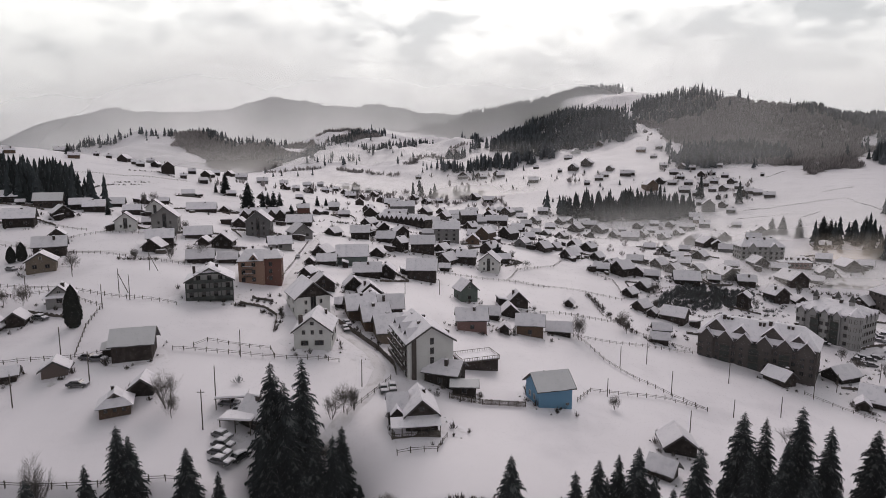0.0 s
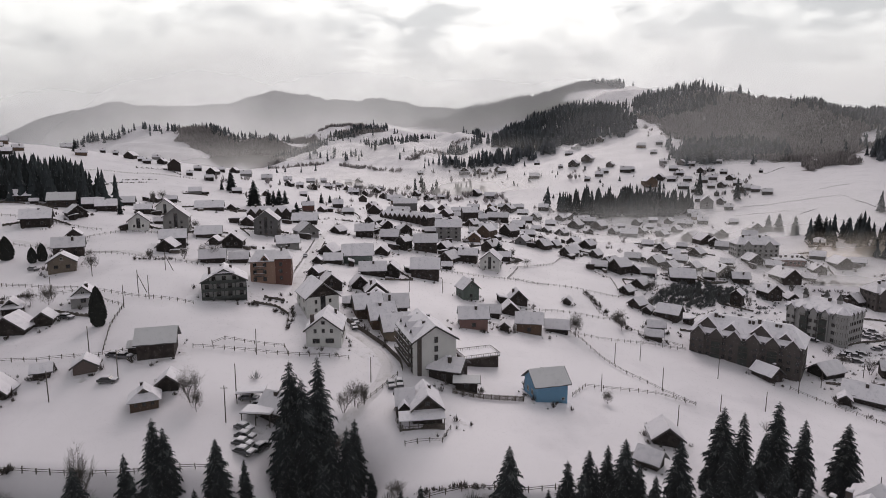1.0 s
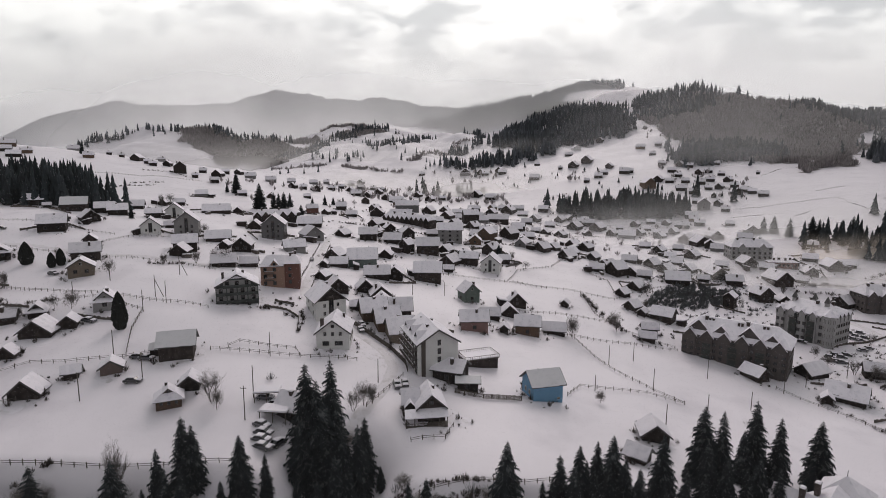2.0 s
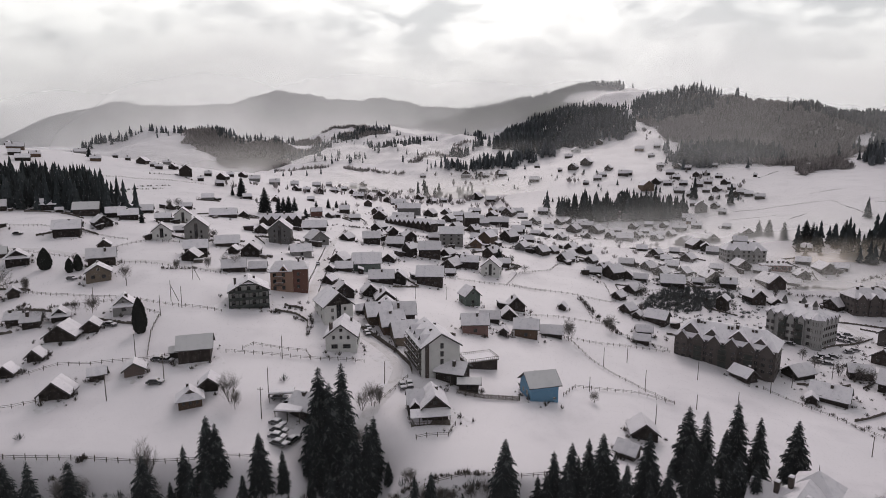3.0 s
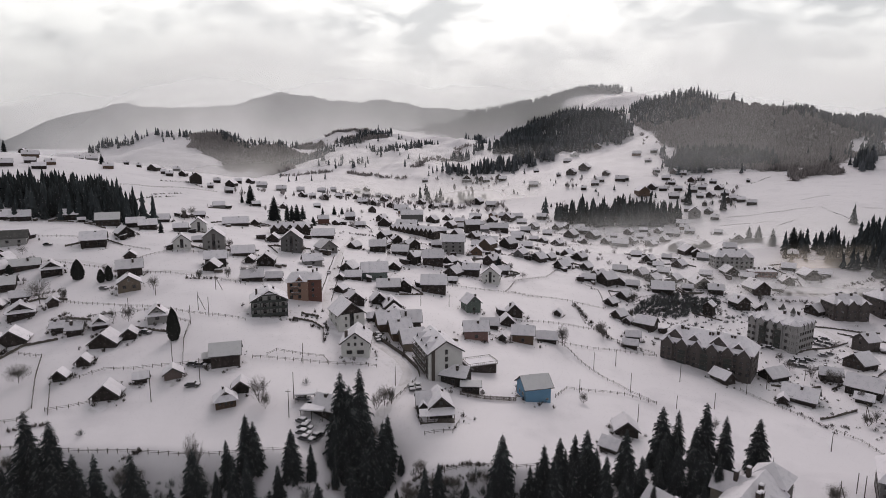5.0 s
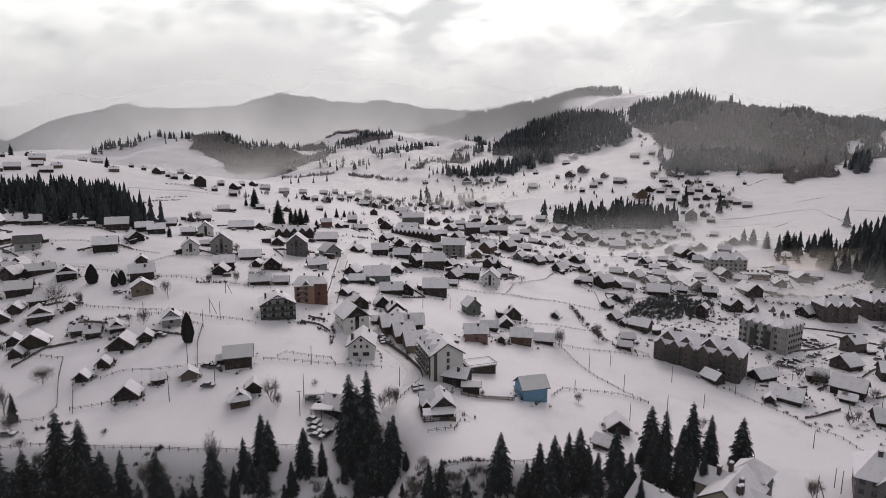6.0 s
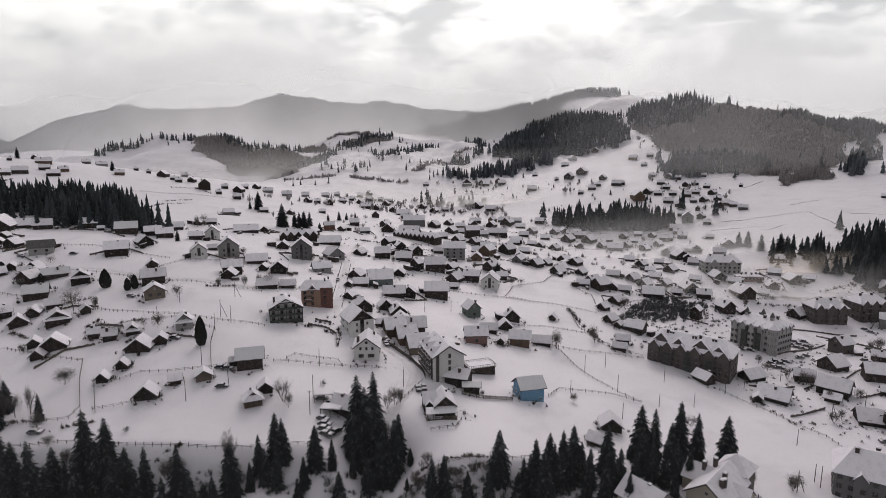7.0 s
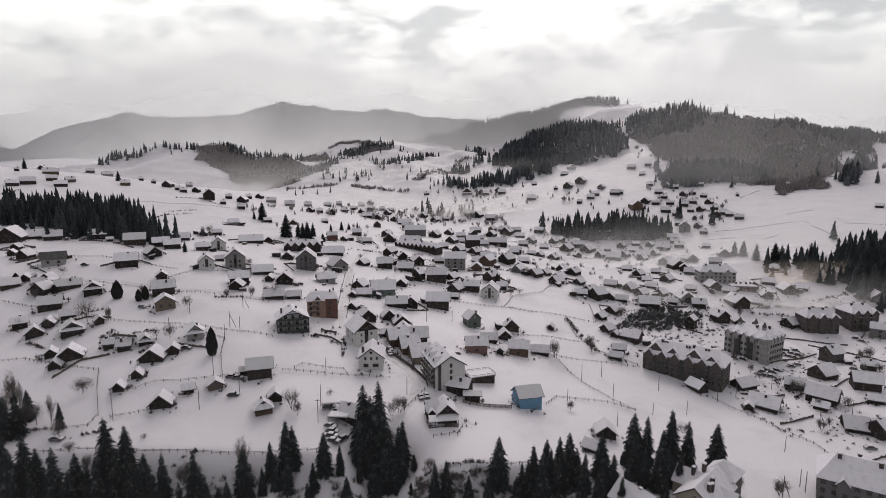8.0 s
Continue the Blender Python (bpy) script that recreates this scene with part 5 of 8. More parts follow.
def cottage(x, y, yaw):
    """A low boarded cottage: a hipped skirt roof all round, with a small gable riding on it."""
    ob = thing("cottage", x, y, yaw, "small red-brown boarded cottage under a deep snow roof", "cottage")
    part("wall", Geo().box(-3.1, 3.1, -2.7, 2.7, -1.4, 2.0).mesh("wall"), "brown", ob)
    low = [(-3.8, -3.4), (3.8, -3.4), (3.8, 3.4), (-3.8, 3.4)]
    top = [(-1.7, -1.9), (1.7, -1.9), (1.7, 1.9), (-1.7, 1.9)]
    part("roof", Geo().loft([(a, b, 1.85) for a, b in low], [(a, b, 3.5) for a, b in top]).mesh("roof"), "roof", ob)
    part("snow_cover", Geo().loft([(a * 1.01, b * 1.01, 1.95) for a, b in low], [(a, b, 3.8) for a, b in top]).mesh("snow_cover"), "snow_roof", ob)
    part("gable", gable_wall(3.6, 4.0, 3.4, 1.5, -2.8).mesh("gable"), "wood", ob)
    part("ridge_snow", slope_slab(Geo(), 3.6, 4.0, 3.4, 1.5, 0.35, 0.4, 0.05, 0.25, 0.05, 3, 5).mesh("ridge_snow"), "snow_roof", ob)
    window(ob, 0, -2.004, 3.65, 0.7, 0.6, 0, True)
    for wx in (-1.8, 0.0, 1.8):
        window(ob, wx, -2.704, 0.6, 0.8, 0.9, 0, True)
    chimney(ob, -0.5, 0.8, 4.6, 0.9)
    return ob


cottage(-64.6, 105.2, 25).scale = (0.86, 0.86, 0.86)
house(0.5, 131.5, 70, 7.2, 8.0, 3.4, "dark", pitch=30)
house(5.0, 126.5, 88, 4.4, 5.4, 2.6, "dark", True, pitch=18, stack=False)
house(50.2, 113.0, -8, 6.4, 5.8, 2.0, "dark", pitch=38)
house(42.6, 101.4, 48, 4.0, 4.4, 1.8, "dark", pitch=40)
villa = house(67.6, 76.0, -46, 10.0, 15.0, 5.0, "cream", pitch=37, stack=False)
tagged(villa, "cream villa with snowy roof, tall dark chimneys and hipped corner wing", "villa")
part("corner_wing", Geo().box(-3.0, 4.6, 7.4, 14.6, -3.4, 6.4).mesh("corner_wing"), "stone", villa, "grey-brown corner wing")
part("corner_roof", Geo().loft([(-3.7, 6.7, 6.4), (5.3, 6.7, 6.4), (5.3, 15.3, 6.4), (-3.7, 15.3, 6.4)], [(0.7, 10.9, 10.2), (0.9, 10.9, 10.2), (0.9, 11.1, 10.2), (0.7, 11.1, 10.2)]).mesh("corner_roof"), "snow_roof", villa, "snow-covered pyramid roof")
part("finial", Geo().tube((0.8, 11.0, 10.1), (0.8, 11.0, 11.4), 0.08, 0.05, 6).mesh("finial"), "framedark", villa)
wing(villa, 4.2, 1.4, 90, 7.0, 7.0, 3.6, 40, "cream", names=("front_wing_wall", "front_wing_roof", "front_wing_snow"))
wing(villa, -5.0, 3.0, -90, 7.0, 8.0, 4.6, 42, "cream", names=("back_wing_wall", "back_wing_roof", "back_wing_snow"))
for cx, cy, cz in ((2.3, -4.0, 9.4), (2.6, -2.9, 9.2), (1.8, -0.6, 9.6), (-2.6, 5.0, 9.8), (-4.4, 2.2, 9.2)):
    stack = part("chimney", Geo().box(cx - 0.45, cx + 0.45, cy - 0.6, cy + 0.6, 5.6, cz).box(cx - 0.55, cx + 0.55, cy - 0.7, cy + 0.7, cz, cz + 0.14).mesh("chimney"), "chimney", villa)
    part("snow_cap", Geo().loft([(cx - 0.5, cy - 0.65, cz + 0.144), (cx + 0.5, cy - 0.65, cz + 0.144), (cx + 0.5, cy + 0.65, cz + 0.144), (cx - 0.5, cy + 0.65, cz + 0.144)], [(cx - 0.3, cy - 0.4, cz + 0.4), (cx + 0.3, cy - 0.4, cz + 0.4), (cx + 0.3, cy + 0.4, cz + 0.4), (cx - 0.3, cy + 0.4, cz + 0.4)]).mesh("snow_cap"), "snow_roof", stack)
house(45.5, 67.5, 35, 8.5, 10.0, 5.0, "cream", pitch=38)


def deck():
    ob = thing("terrace", 9.0, 147.0, 20, "snow-covered wooden terrace with a balustrade on posts", "terrace")
    part("floor_slab", Geo().box(-5.5, 5.5, -3.4, 3.4, 2.2, 2.5).mesh("floor_slab"), "wood", ob)
    part("snow_cover", Geo().box(-5.4, 5.4, -3.3, 3.3, 2.504, 2.75).mesh("snow_cover"), "snow_roof", ob)
    part("store", Geo().box(-5.2, 5.2, -3.0, 3.2, -2.0, 2.2).mesh("store"), "dark", ob)
    g = Geo()
    for s in (-1, 1):
        g.box(-5.5, 5.5, s * 3.35 - 0.05, s * 3.35 + 0.05, 3.4, 3.5)
        g.box(s * 5.45 - 0.05, s * 5.45 + 0.05, -3.4, 3.4, 3.4, 3.5)
        for i in range(16):
            g.box(-5.5 + i * 0.73, -5.42 + i * 0.73, s * 3.38 - 0.04, s * 3.38 + 0.04, 2.5, 3.4)
        for i in range(10):
            g.box(s * 5.45 - 0.04, s * 5.45 + 0.04, -3.4 + i * 0.75, -3.32 + i * 0.75, 2.5, 3.4)
    part("railing", g.mesh("railing"), "wood", ob)


deck()


def carport(x, y, yaw, w, d):
    ob = thing("carport", x, y, yaw, "open timber carport under a slab of snow", "carport")
    for sx in (-1, 0, 1):
        for sy in (-1, 1):
            part("post", Geo().box(sx * w / 2 - 0.08, sx * w / 2 + 0.08, sy * d / 2 - 0.08, sy * d / 2 + 0.08, -0.6, 2.3).mesh("post"), "wood", ob)
    part("roof", Geo().box(-w / 2 - 0.3, w / 2 + 0.3, -d / 2 - 0.3, d / 2 + 0.3, 2.3, 2.45).mesh("roof"), "wood", ob)
    part("snow_cover", Geo().loft([(-w / 2 - 0.3, -d / 2 - 0.3, 2.454), (w / 2 + 0.3, -d / 2 - 0.3, 2.454), (w / 2 + 0.3, d / 2 + 0.3, 2.454), (-w / 2 - 0.3, d / 2 + 0.3, 2.454)],
                                  [(-w / 2 - 0.1, -d / 2 - 0.1, 2.75), (w / 2 + 0.1, -d / 2 - 0.1, 2.75), (w / 2 + 0.1, d / 2 + 0.1, 2.75), (-w / 2 - 0.1, d / 2 + 0.1, 2.75)]).mesh("snow_cover"), "snow_roof", ob)


carport(-43.1, 109.1, 8, 5.5, 3.5)
carport(-39.2, 102.1, -6, 6, 3.5)
house(-35.1, 104.9, 68, 6.4, 7.4, 2.4, "dark")


# ---------------------------------------------------------------- lanes, fences, poles


def dense(points, step):
    out = []
    for (x1, y1), (x2, y2) in zip(points, points[1:]):
        n = max(1, int(math.hypot(x2 - x1, y2 - y1) / step))
        out += [(x1 + (x2 - x1) * i / n, y1 + (y2 - y1) * i / n) for i in range(n)]
    return out + [points[-1]]


def smooth_line(points, rounds=2):
    for _ in range(rounds):
        q = [points[0]]
        for (x1, y1), (x2, y2) in zip(points, points[1:]):
            q += [(x1 * 0.75 + x2 * 0.25, y1 * 0.75 + y2 * 0.25), (x1 * 0.25 + x2 * 0.75, y1 * 0.25 + y2 * 0.75)]
        points = q + [points[-1]]
    return points


LANES = []


def strip(name, points, width, mat, label, lift=0.12, crown=0.0, ragged=0.25):
    """A lane or path laid on the land."""
    pts = dense(smooth_line(points), 1.8)
    LANES.append((width, pts))
    v, f = [], []
    cols = 6
    rnd = random.Random(len(pts))
    for k, (x, y) in enumerate(pts):
        x0, y0 = pts[max(k - 1, 0)]
        x1, y1 = pts[min(k + 1, len(pts) - 1)]
        d = math.hypot(x1 - x0, y1 - y0) or 1
        px, py = -(y1 - y0) / d, (x1 - x0) / d
        wl, wr = width / 2 + rnd.uniform(-ragged, ragged), width / 2 + rnd.uniform(-ragged, ragged)
        for c in range(cols + 1):
            u = -wl + (wl + wr) * c / cols
            qx, qy = x + px * u, y + py * u
            edge = c in (0, cols)
            rut = -0.05 if c in (2, 4) else 0.0
            v.append((qx, qy, surface(qx, qy) + (-0.1 if edge else lift + rut)))
    w = cols + 1
    for k in range(len(pts) - 1):
        for c in range(cols):
            o = k * w + c
            f.append((o, o + 1, o + w + 1, o + w))
    me = mesh_of(name, v, f, True)
    me.materials.append(M[mat])
    return tagged(new(name, me), label, "road", kind="structure")


strip("road", [(-24.5, 101), (-21.3, 106.5), (-16.0, 124), (-15.2, 134), (-21, 146), (-28, 154), (-36, 164), (-44, 169), (-51, 178), (-55.2, 193), (-58.7, 221), (-62.6, 251), (-67.2, 289), (-71.2, 337), (-68, 368), (-60, 392)],
      4.0, "road", "village lane of packed, rutted snow")
strip("road", [(-260, 226), (-227, 226.5), (-203, 228.5), (-171, 225), (-140, 217), (-112, 213), (-93, 208.5), (-61, 222)], 3.2, "road", "narrow snowy lane crossing the fields")
strip("road", [(150, 150), (172, 180), (190, 205), (205, 250), (200, 320), (180, 420)], 6.0, "road", "valley street of packed snow")

POST = Geo().box(-0.07, 0.07, -0.07, 0.07, -0.4, 1.15).loft([(-0.09, -0.09, 1.15), (0.09, -0.09, 1.15), (0.09, 0.09, 1.15), (-0.09, 0.09, 1.15)], [(-0.05, -0.05, 1.27), (0.05, -0.05, 1.27), (0.05, 0.05, 1.27), (-0.05, 0.05, 1.27)]).mesh("post")
POST.materials.append(M["wood"])


def fence(points, gap=2.4, rails=(0.55, 0.95), label="weathered wooden post-and-rail fence in the snow", tall=1.0, boards=False):
    pts = dense(points, gap)
    x0, y0 = pts[0]
    z0 = surface(x0, y0)
    rnd = random.Random(int(abs(x0 * 9 + y0)))
    ob = thing("fence", x0, y0, 0, label, "fence", "field fences", z=z0)
    tops = []
    for x, y in pts:
        z = surface(x, y) - z0
        lean = rnd.uniform(-4, 4)
        p = part("post", POST, None, ob)
        p.matrix_local = Matrix.LocRotScale((x - x0, y - y0, z), Euler((radians(lean), radians(rnd.uniform(-4, 4)), rnd.uniform(0, 3))), (1, 1, tall * rnd.uniform(0.85, 1.12)))
        tops.append((x - x0, y - y0, z))
    for r in rails:
        g = Geo()
        for k, a in enumerate(tops):
            b, c = tops[max(k - 1, 0)], tops[min(k + 1, len(tops) - 1)]
            d = math.hypot(c[0] - b[0], c[1] - b[1]) or 1
            px, py = -(c[1] - b[1]) / d * 0.035, (c[0] - b[0]) / d * 0.035
            z = a[2] + (r + rnd.uniform(-0.05, 0.05)) * tall
            g.v += [(a[0] - px, a[1] - py, z - 0.035), (a[0] + px, a[1] + py, z - 0.035), (a[0] + px, a[1] + py, z + 0.035), (a[0] - px, a[1] - py, z + 0.035)]
            if k:
                o = 4 * k
                g.f += [(o - 4 + s, o - 4 + (s + 1) % 4, o + (s + 1) % 4, o + s) for s in range(4)]
        part("rail", g.mesh("rail"), "wood", ob)
    if boards:
        g = Geo()
        for a, b in zip(tops, tops[1:]):
            for k in range(9):
                u = (k + 0.5) / 9
                q = [a[i] + (b[i] - a[i]) * u for i in range(3)]
                g.box(q[0] - 0.08, q[0] + 0.08, q[1] - 0.02, q[1] + 0.02, q[2] + 0.05, q[2] + (1.25 + rnd.uniform(-0.08, 0.08)) * tall)
        part("boarding", g.mesh("boarding"), "wood", ob)


for line in (
    [(-240, 222), (-203.6, 223.5), (-171.2, 220), (-140.2, 212), (-112.3, 208), (-93.4, 204)],
    [(-223.9, 198.8), (-198.4, 194.1), (-172.8, 183.9), (-145.5, 172.9), (-123.1, 168.4), (-93.5, 161.8), (-78, 160)],
    [(-181.8, 144.0), (-172.3, 145.0), (-151.6, 136.2), (-134.2, 130.9)],
    [(-134.2, 130.9), (-127.2, 118.2), (-117.9, 103.4), (-117.8, 97.6), (-126.8, 96.3), (-136.9, 95.3)],
    [(-113.0, 101.7), (-107.2, 102.9), (-100.3, 105.7)],
    [(-111.2, 100.1), (-120.1, 114.4), (-113.1, 117.2), (-108.1, 121.2), (-99.1, 121.4), (-86.4, 125.1), (-79.5, 128.8)],
    [(-66.0, 132.0), (-50.4, 133.6), (-38.5, 132.8), (-25.8, 133.7)],
    [(46.8, 188.5), (51.4, 172.4), (57.6, 157.0), (63.1, 147.0), (70.4, 141.6)],
    [(33, 131), (38.7, 140.3), (49.2, 142.1), (59.7, 143.5), (70.4, 141.6)],
    [(112.6, 166.5), (117.4, 156.3), (121.8, 149.1), (127.6, 137.4), (132.9, 128.7), (133.2, 120)],
    [(-136.3, 85.4), (-126.7, 86.2), (-113.3, 86.2), (-102.1, 84.3), (-85.3, 83.9), (-70.4, 83.8), (-55.6, 84.0), (-42.8, 85.8)],
    [(-14.2, 80.9), (-6.1, 83.0), (5.4, 84.4), (14.5, 84.5), (30, 90)],
    [(14.5, 183), (45.5, 188.6), (60.7, 189.7), (78.1, 193.2), (90, 194.7)],
    [(33.1, 260.1), (49.9, 258.8), (66.0, 254.5), (81.8, 250.6), (89.0, 258.5)],
    [(-4.4, 255.6), (26.0, 257.4), (49.8, 257.8)],
    [(65.8, 253.5), (66.1, 225.3), (73.0, 205.0), (90, 197)],
    [(27.8, 212.0), (45.9, 214.8), (70.1, 216.5)],
    [(30, 259), (38, 282), (60, 300), (70, 320)],
    [(85, 262), (88, 285), (78, 300)],
    [(-160, 226), (-150, 248), (-120, 262), (-100, 262)],
    [(-250, 262), (-215, 262), (-190, 258), (-160, 250)],
    [(-135, 160), (-115, 164), (-96, 154), (-92, 140), (-86, 126)],
    [(-62, 134.5), (-60, 138), (-44, 138), (-42, 134)],
    [(-20, 111), (-15.5, 121), (-12.5, 128)],
    [(-8.5, 97.8), (-1, 98.6), (0.8, 104)],
    [(-53.0, 196), (-56.0, 221), (-59.8, 251), (-64.4, 289)],
    [(-58.2, 196), (-61.4, 221), (-65.4, 251), (-70.0, 289)],
    [(180, 470), (150, 470), (110, 455), (95, 440)],
    [(-330, 460), (-300, 470), (-260, 490), (-225, 500)],
    [(100, 265), (112, 280), (130, 290)],
):
    fence(line)
fence([(-11.4, 131), (-12.4, 136), (-17.5, 146), (-24, 154), (-31, 162)], 2.0, (0.4, 1.0), "dark board fence along the lane beside the inn", 1.2, True)
fence([(1.5, 122.5), (9, 121.8), (19, 122.8)], 2.0, (0.4, 1.0), "grey board fence behind the sheds", 1.1, True)


def pole(x, y, h=8.0, brace=False, arms=False):
    ob = thing("utility_pole", x, y, 0, "plain grey wooden utility pole standing in the snow", "pole", "utility poles", z=surface(x, y))
    part("shaft", Geo().tube((0, 0, -0.5), (0.05, 0, h), 0.13, 0.09, 7).mesh("shaft"), "wood", ob)
    if arms:
        arm = part("cross_arm", Geo().box(-0.7, 0.7, -0.05, 0.05, h - 0.6, h - 0.5).mesh("cross_arm"), "wood", ob)
        for s in (-0.6, 0.6):
            part("insulator", Geo().tube((s, 0, h - 0.5), (s, 0, h - 0.34), 0.05, 0.03, 6).mesh("insulator"), "frame", arm)
    if brace:
        part("brace", Geo().tube((2.6, 0.6, -0.5), (0.1, 0, h * 0.8), 0.12, 0.1, 6).mesh("brace"), "wood", ob)


pole(-75.9, 115.1, 7, arms=True)
pole(-86.3, 106.7, 7)
pole(-89.3, 126.1, 7)
pole(-49.7, 132.5, 7)
pole(-91.9, 160.7, 7.5)
pole(-98.5, 166.8, 7.5, True)
pole(-95.3, 152.8, 7)
pole(-123.2, 183.0, 7)
pole(-45.5, 100.3, 8, arms=True)
pole(-46.6, 109.4, 8)
pole(55.3, 168.1, 7)
pole(65.5, 173.4, 7)
pole(63.4, 148.4, 7)
pole(89.0, 167.0, 7)
pole(42.8, 139.2, 5)
pole(57.4, 123.0, 6)
pole(92.2, 145.0, 6)
pole(117.3, 120.7, 6)
pole(113.4, 163.4, 7)
pole(124.2, 168.7, 6)
pole(146.0, 179.2, 7)
pole(144.0, 142.4, 7, True, arms=True)
pole(106.8, 95.5, 6)
pole(-18.7, 123.6, 6.5)
pole(-121.2, 159.3, 7)
pole(106.6, 92.5, 7)
pole(97.5, 89.0, 7, True)
pole(163.7, 151.8, 6)
pole(-100.9, 189.8, 7, True)
pole(-14.6, 210.9, 6)
pole(-1.4, 218.6, 6)
pole(76.9, 140.6, 5)


# ---------------------------------------------------------------- cars


def car_master(x, y, yaw):
    ob = thing("car", x, y, yaw, "parked car under a layer of snow", "car", "parked cars", z=surface(x, y))
    ring = lambda pts, w: [(sx * w, yy, z) for yy, z in pts for sx in (1,)]
    side = [(-2.1, 0.35), (-2.15, 0.75), (-1.2, 0.92), (0.9, 0.92), (2.05, 0.88), (2.1, 0.35)]
    part("body", Geo().loft([(-0.85, a, b) for a, b in side], [(0.85, a, b) for a, b in side]).mesh("body"), "carpaint", ob)
    cab = [(-1.15, 0.92), (-0.55, 1.42), (1.0, 1.45), (1.75, 0.92)]
    part("cabin", Geo().loft([(-0.74, a, b) for a, b in cab], [(0.74, a, b) for a, b in cab]).mesh("cabin"), "glass", ob)
    part("snow_cover", Geo().loft([(-0.72, -0.6, 1.44), (0.72, -0.6, 1.44), (0.72, 1.05, 1.46), (-0.72, 1.05, 1.46)], [(-0.6, -0.5, 1.6), (0.6, -0.5, 1.6), (0.6, 0.95, 1.62), (-0.6, 0.95, 1.62)]).loft([(-0.78, -2.1, 0.80), (0.78, -2.1, 0.80), (0.78, -1.2, 0.94), (-0.78, -1.2, 0.94)], [(-0.68, -2.0, 0.98), (0.68, -2.0, 0.98), (0.68, -1.1, 1.12), (-0.68, -1.1, 1.12)]).loft([(-0.78, 1.6, 0.93), (0.78, 1.6, 0.93), (0.78, 2.08, 0.90), (-0.78, 2.08, 0.90)], [(-0.68, 1.6, 1.08), (0.68, 1.6, 1.08), (0.68, 2.0, 1.02), (-0.68, 2.0, 1.02)]).mesh("snow_cover"), "snow_roof", ob)
    for sx in (-0.8, 0.8):
        for yy in (-1.35, 1.3):
            w = part("wheel", Geo().tube((sx - 0.1, yy, 0.32), (sx + 0.1, yy, 0.32), 0.33, 0.33, 12).mesh("wheel"), "rubber", ob)
            part("rim", Geo().tube((sx - 0.11, yy, 0.32), (sx + 0.11, yy, 0.32), 0.19, 0.19, 10).mesh("rim"), "frame", w)
    return ob


CARS = None


def car(x, y, yaw):
    global CARS
    if CARS is None:
        CARS = car_master(x, y, yaw)
        return
    copy_thing(CARS, pose(x, y, surface(x, y), 0, 0, yaw))


car(-82.5, 125.6, 87)
car(-80.1, 125.1, 87)
car(-77.6, 113.8, 93)
car(-41.2, 98.6, 63)
car(-40.2, 96.4, 75)
car(-40.0, 94.3, 76)
car(-39.1, 92.3, 73)
car(-40.5, 104.1, 77)
car(-40.4, 106.8, 82)
car(-36.6, 94.8, 152)
car(-43.7, 109.0, 86)
car(153.4, 199.4, 55)
car(156.8, 201.5, 59)
car(157.7, 199.1, 58)
car(161.1, 201.2, 69)
car(152.2, 194.9, 68)
car(153.8, 193.3, 69)
car(181.8, 230.7, 61)
car(187.2, 236.0, 59)
car(187.4, 232.0, 56)
car(192.8, 236.7, 53)
car(182.4, 226.4, 52)
car(184.5, 225.2, 59)
car(189.8, 229.9, 57)
car(172.1, 207.1, 88)
car(177.2, 210.6, 96)
car(147.6, 215.9, 40)
car(151.7, 215.1, 41)
car(-236.8, 240.8, 76)
car(-149.6, 191.2, 72)
car(-108.3, 146.5, 77)
car(-123.7, 91.7, 89)
car(-11.6, 123.4, 10)
car(-210.9, 245.5, 98)
car(-28.2, 157.6, 23)
car(244.5, 261.2, 35)
car(244.9, 257.1, 46)
car(212.8, 221.5, 65)
car(221.8, 227.5, 64)
car(150.6, 124.2, 87)
car(202.0, 203.8, 44)
car(-13.6, 122.3, 15)
car(-48.9, 217.5, -2)
car(-64.2, 244.5, 8)
car(-28.6, 162.2, 27)


# ---------------------------------------------------------------- village
house(-99.6, 108.6, 14, 6.6, 4.8, 1.2, pitch=42)
house(-62.6, 112.2, 16, 4.2, 4.4, 1.7)
house(-93.8, 115.7, 118, 2.6, 3.2, 1.7)
house(-118.6, 117.0, 12, 3.5, 2.8, 1.4, pitch=44)
house(-85.9, 119.3, 26, 4.8, 4.2, 1.6, "brickdark", pitch=34)
house(-116.2, 124.6, 12, 3.6, 2.8, 1.4, pitch=44)
house(161.6, 133.9, -69, 5.7, 5.4, 5.0)
house(-117.4, 138.4, 12, 8.2, 7.0, 1.4, pitch=38, windows=False, stack=False)
house(-152.2, 142.6, 24, 8.8, 7.0, 1.6, pitch=38, windows=False, stack=False)
house(-153.6, 135.4, 20, 4.0, 3.6, 1.4, pitch=44)
house(158.0, 139.8, 69, 8.3, 10.9, 1.9)
house(-163.0, 146.7, 30, 4.1, 5.3, 1.9)
house(-112.2, 143.6, 20, 4.2, 4.4, 1.9)

house(-133.6, 147.2, 112, 4.4, 4.4, 2.3)
house(-140.8, 149.0, 110, 3.8, 3.4, 2.2)
house(-109.0, 156.4, 26, 6.4, 6.6, 2.8, "palegrey", pitch=42, skirt=True)
house(-127.4, 151.6, 28, 4.6, 4.6, 1.7, pitch=42, skirt=True)
house(153.8, 156.5, 49, 3.8, 5.2, 1.9)
house(123.9, 157.2, -32, 3.0, 3.8, 1.9)
house(131.7, 159.4, 49, 8.6, 11.0, 1.9)
house(-167.6, 167.0, 36, 8.6, 8.0, 2.5, "dark", pitch=34, skirt=True)
house(181.3, 162.2, 61, 4.0, 5.4, 1.9)
house(-184.6, 167.4, 36, 6.6, 6.0, 1.7, pitch=40)
house(160.3, 165.1, 44, 8.8, 11.2, 3.5)
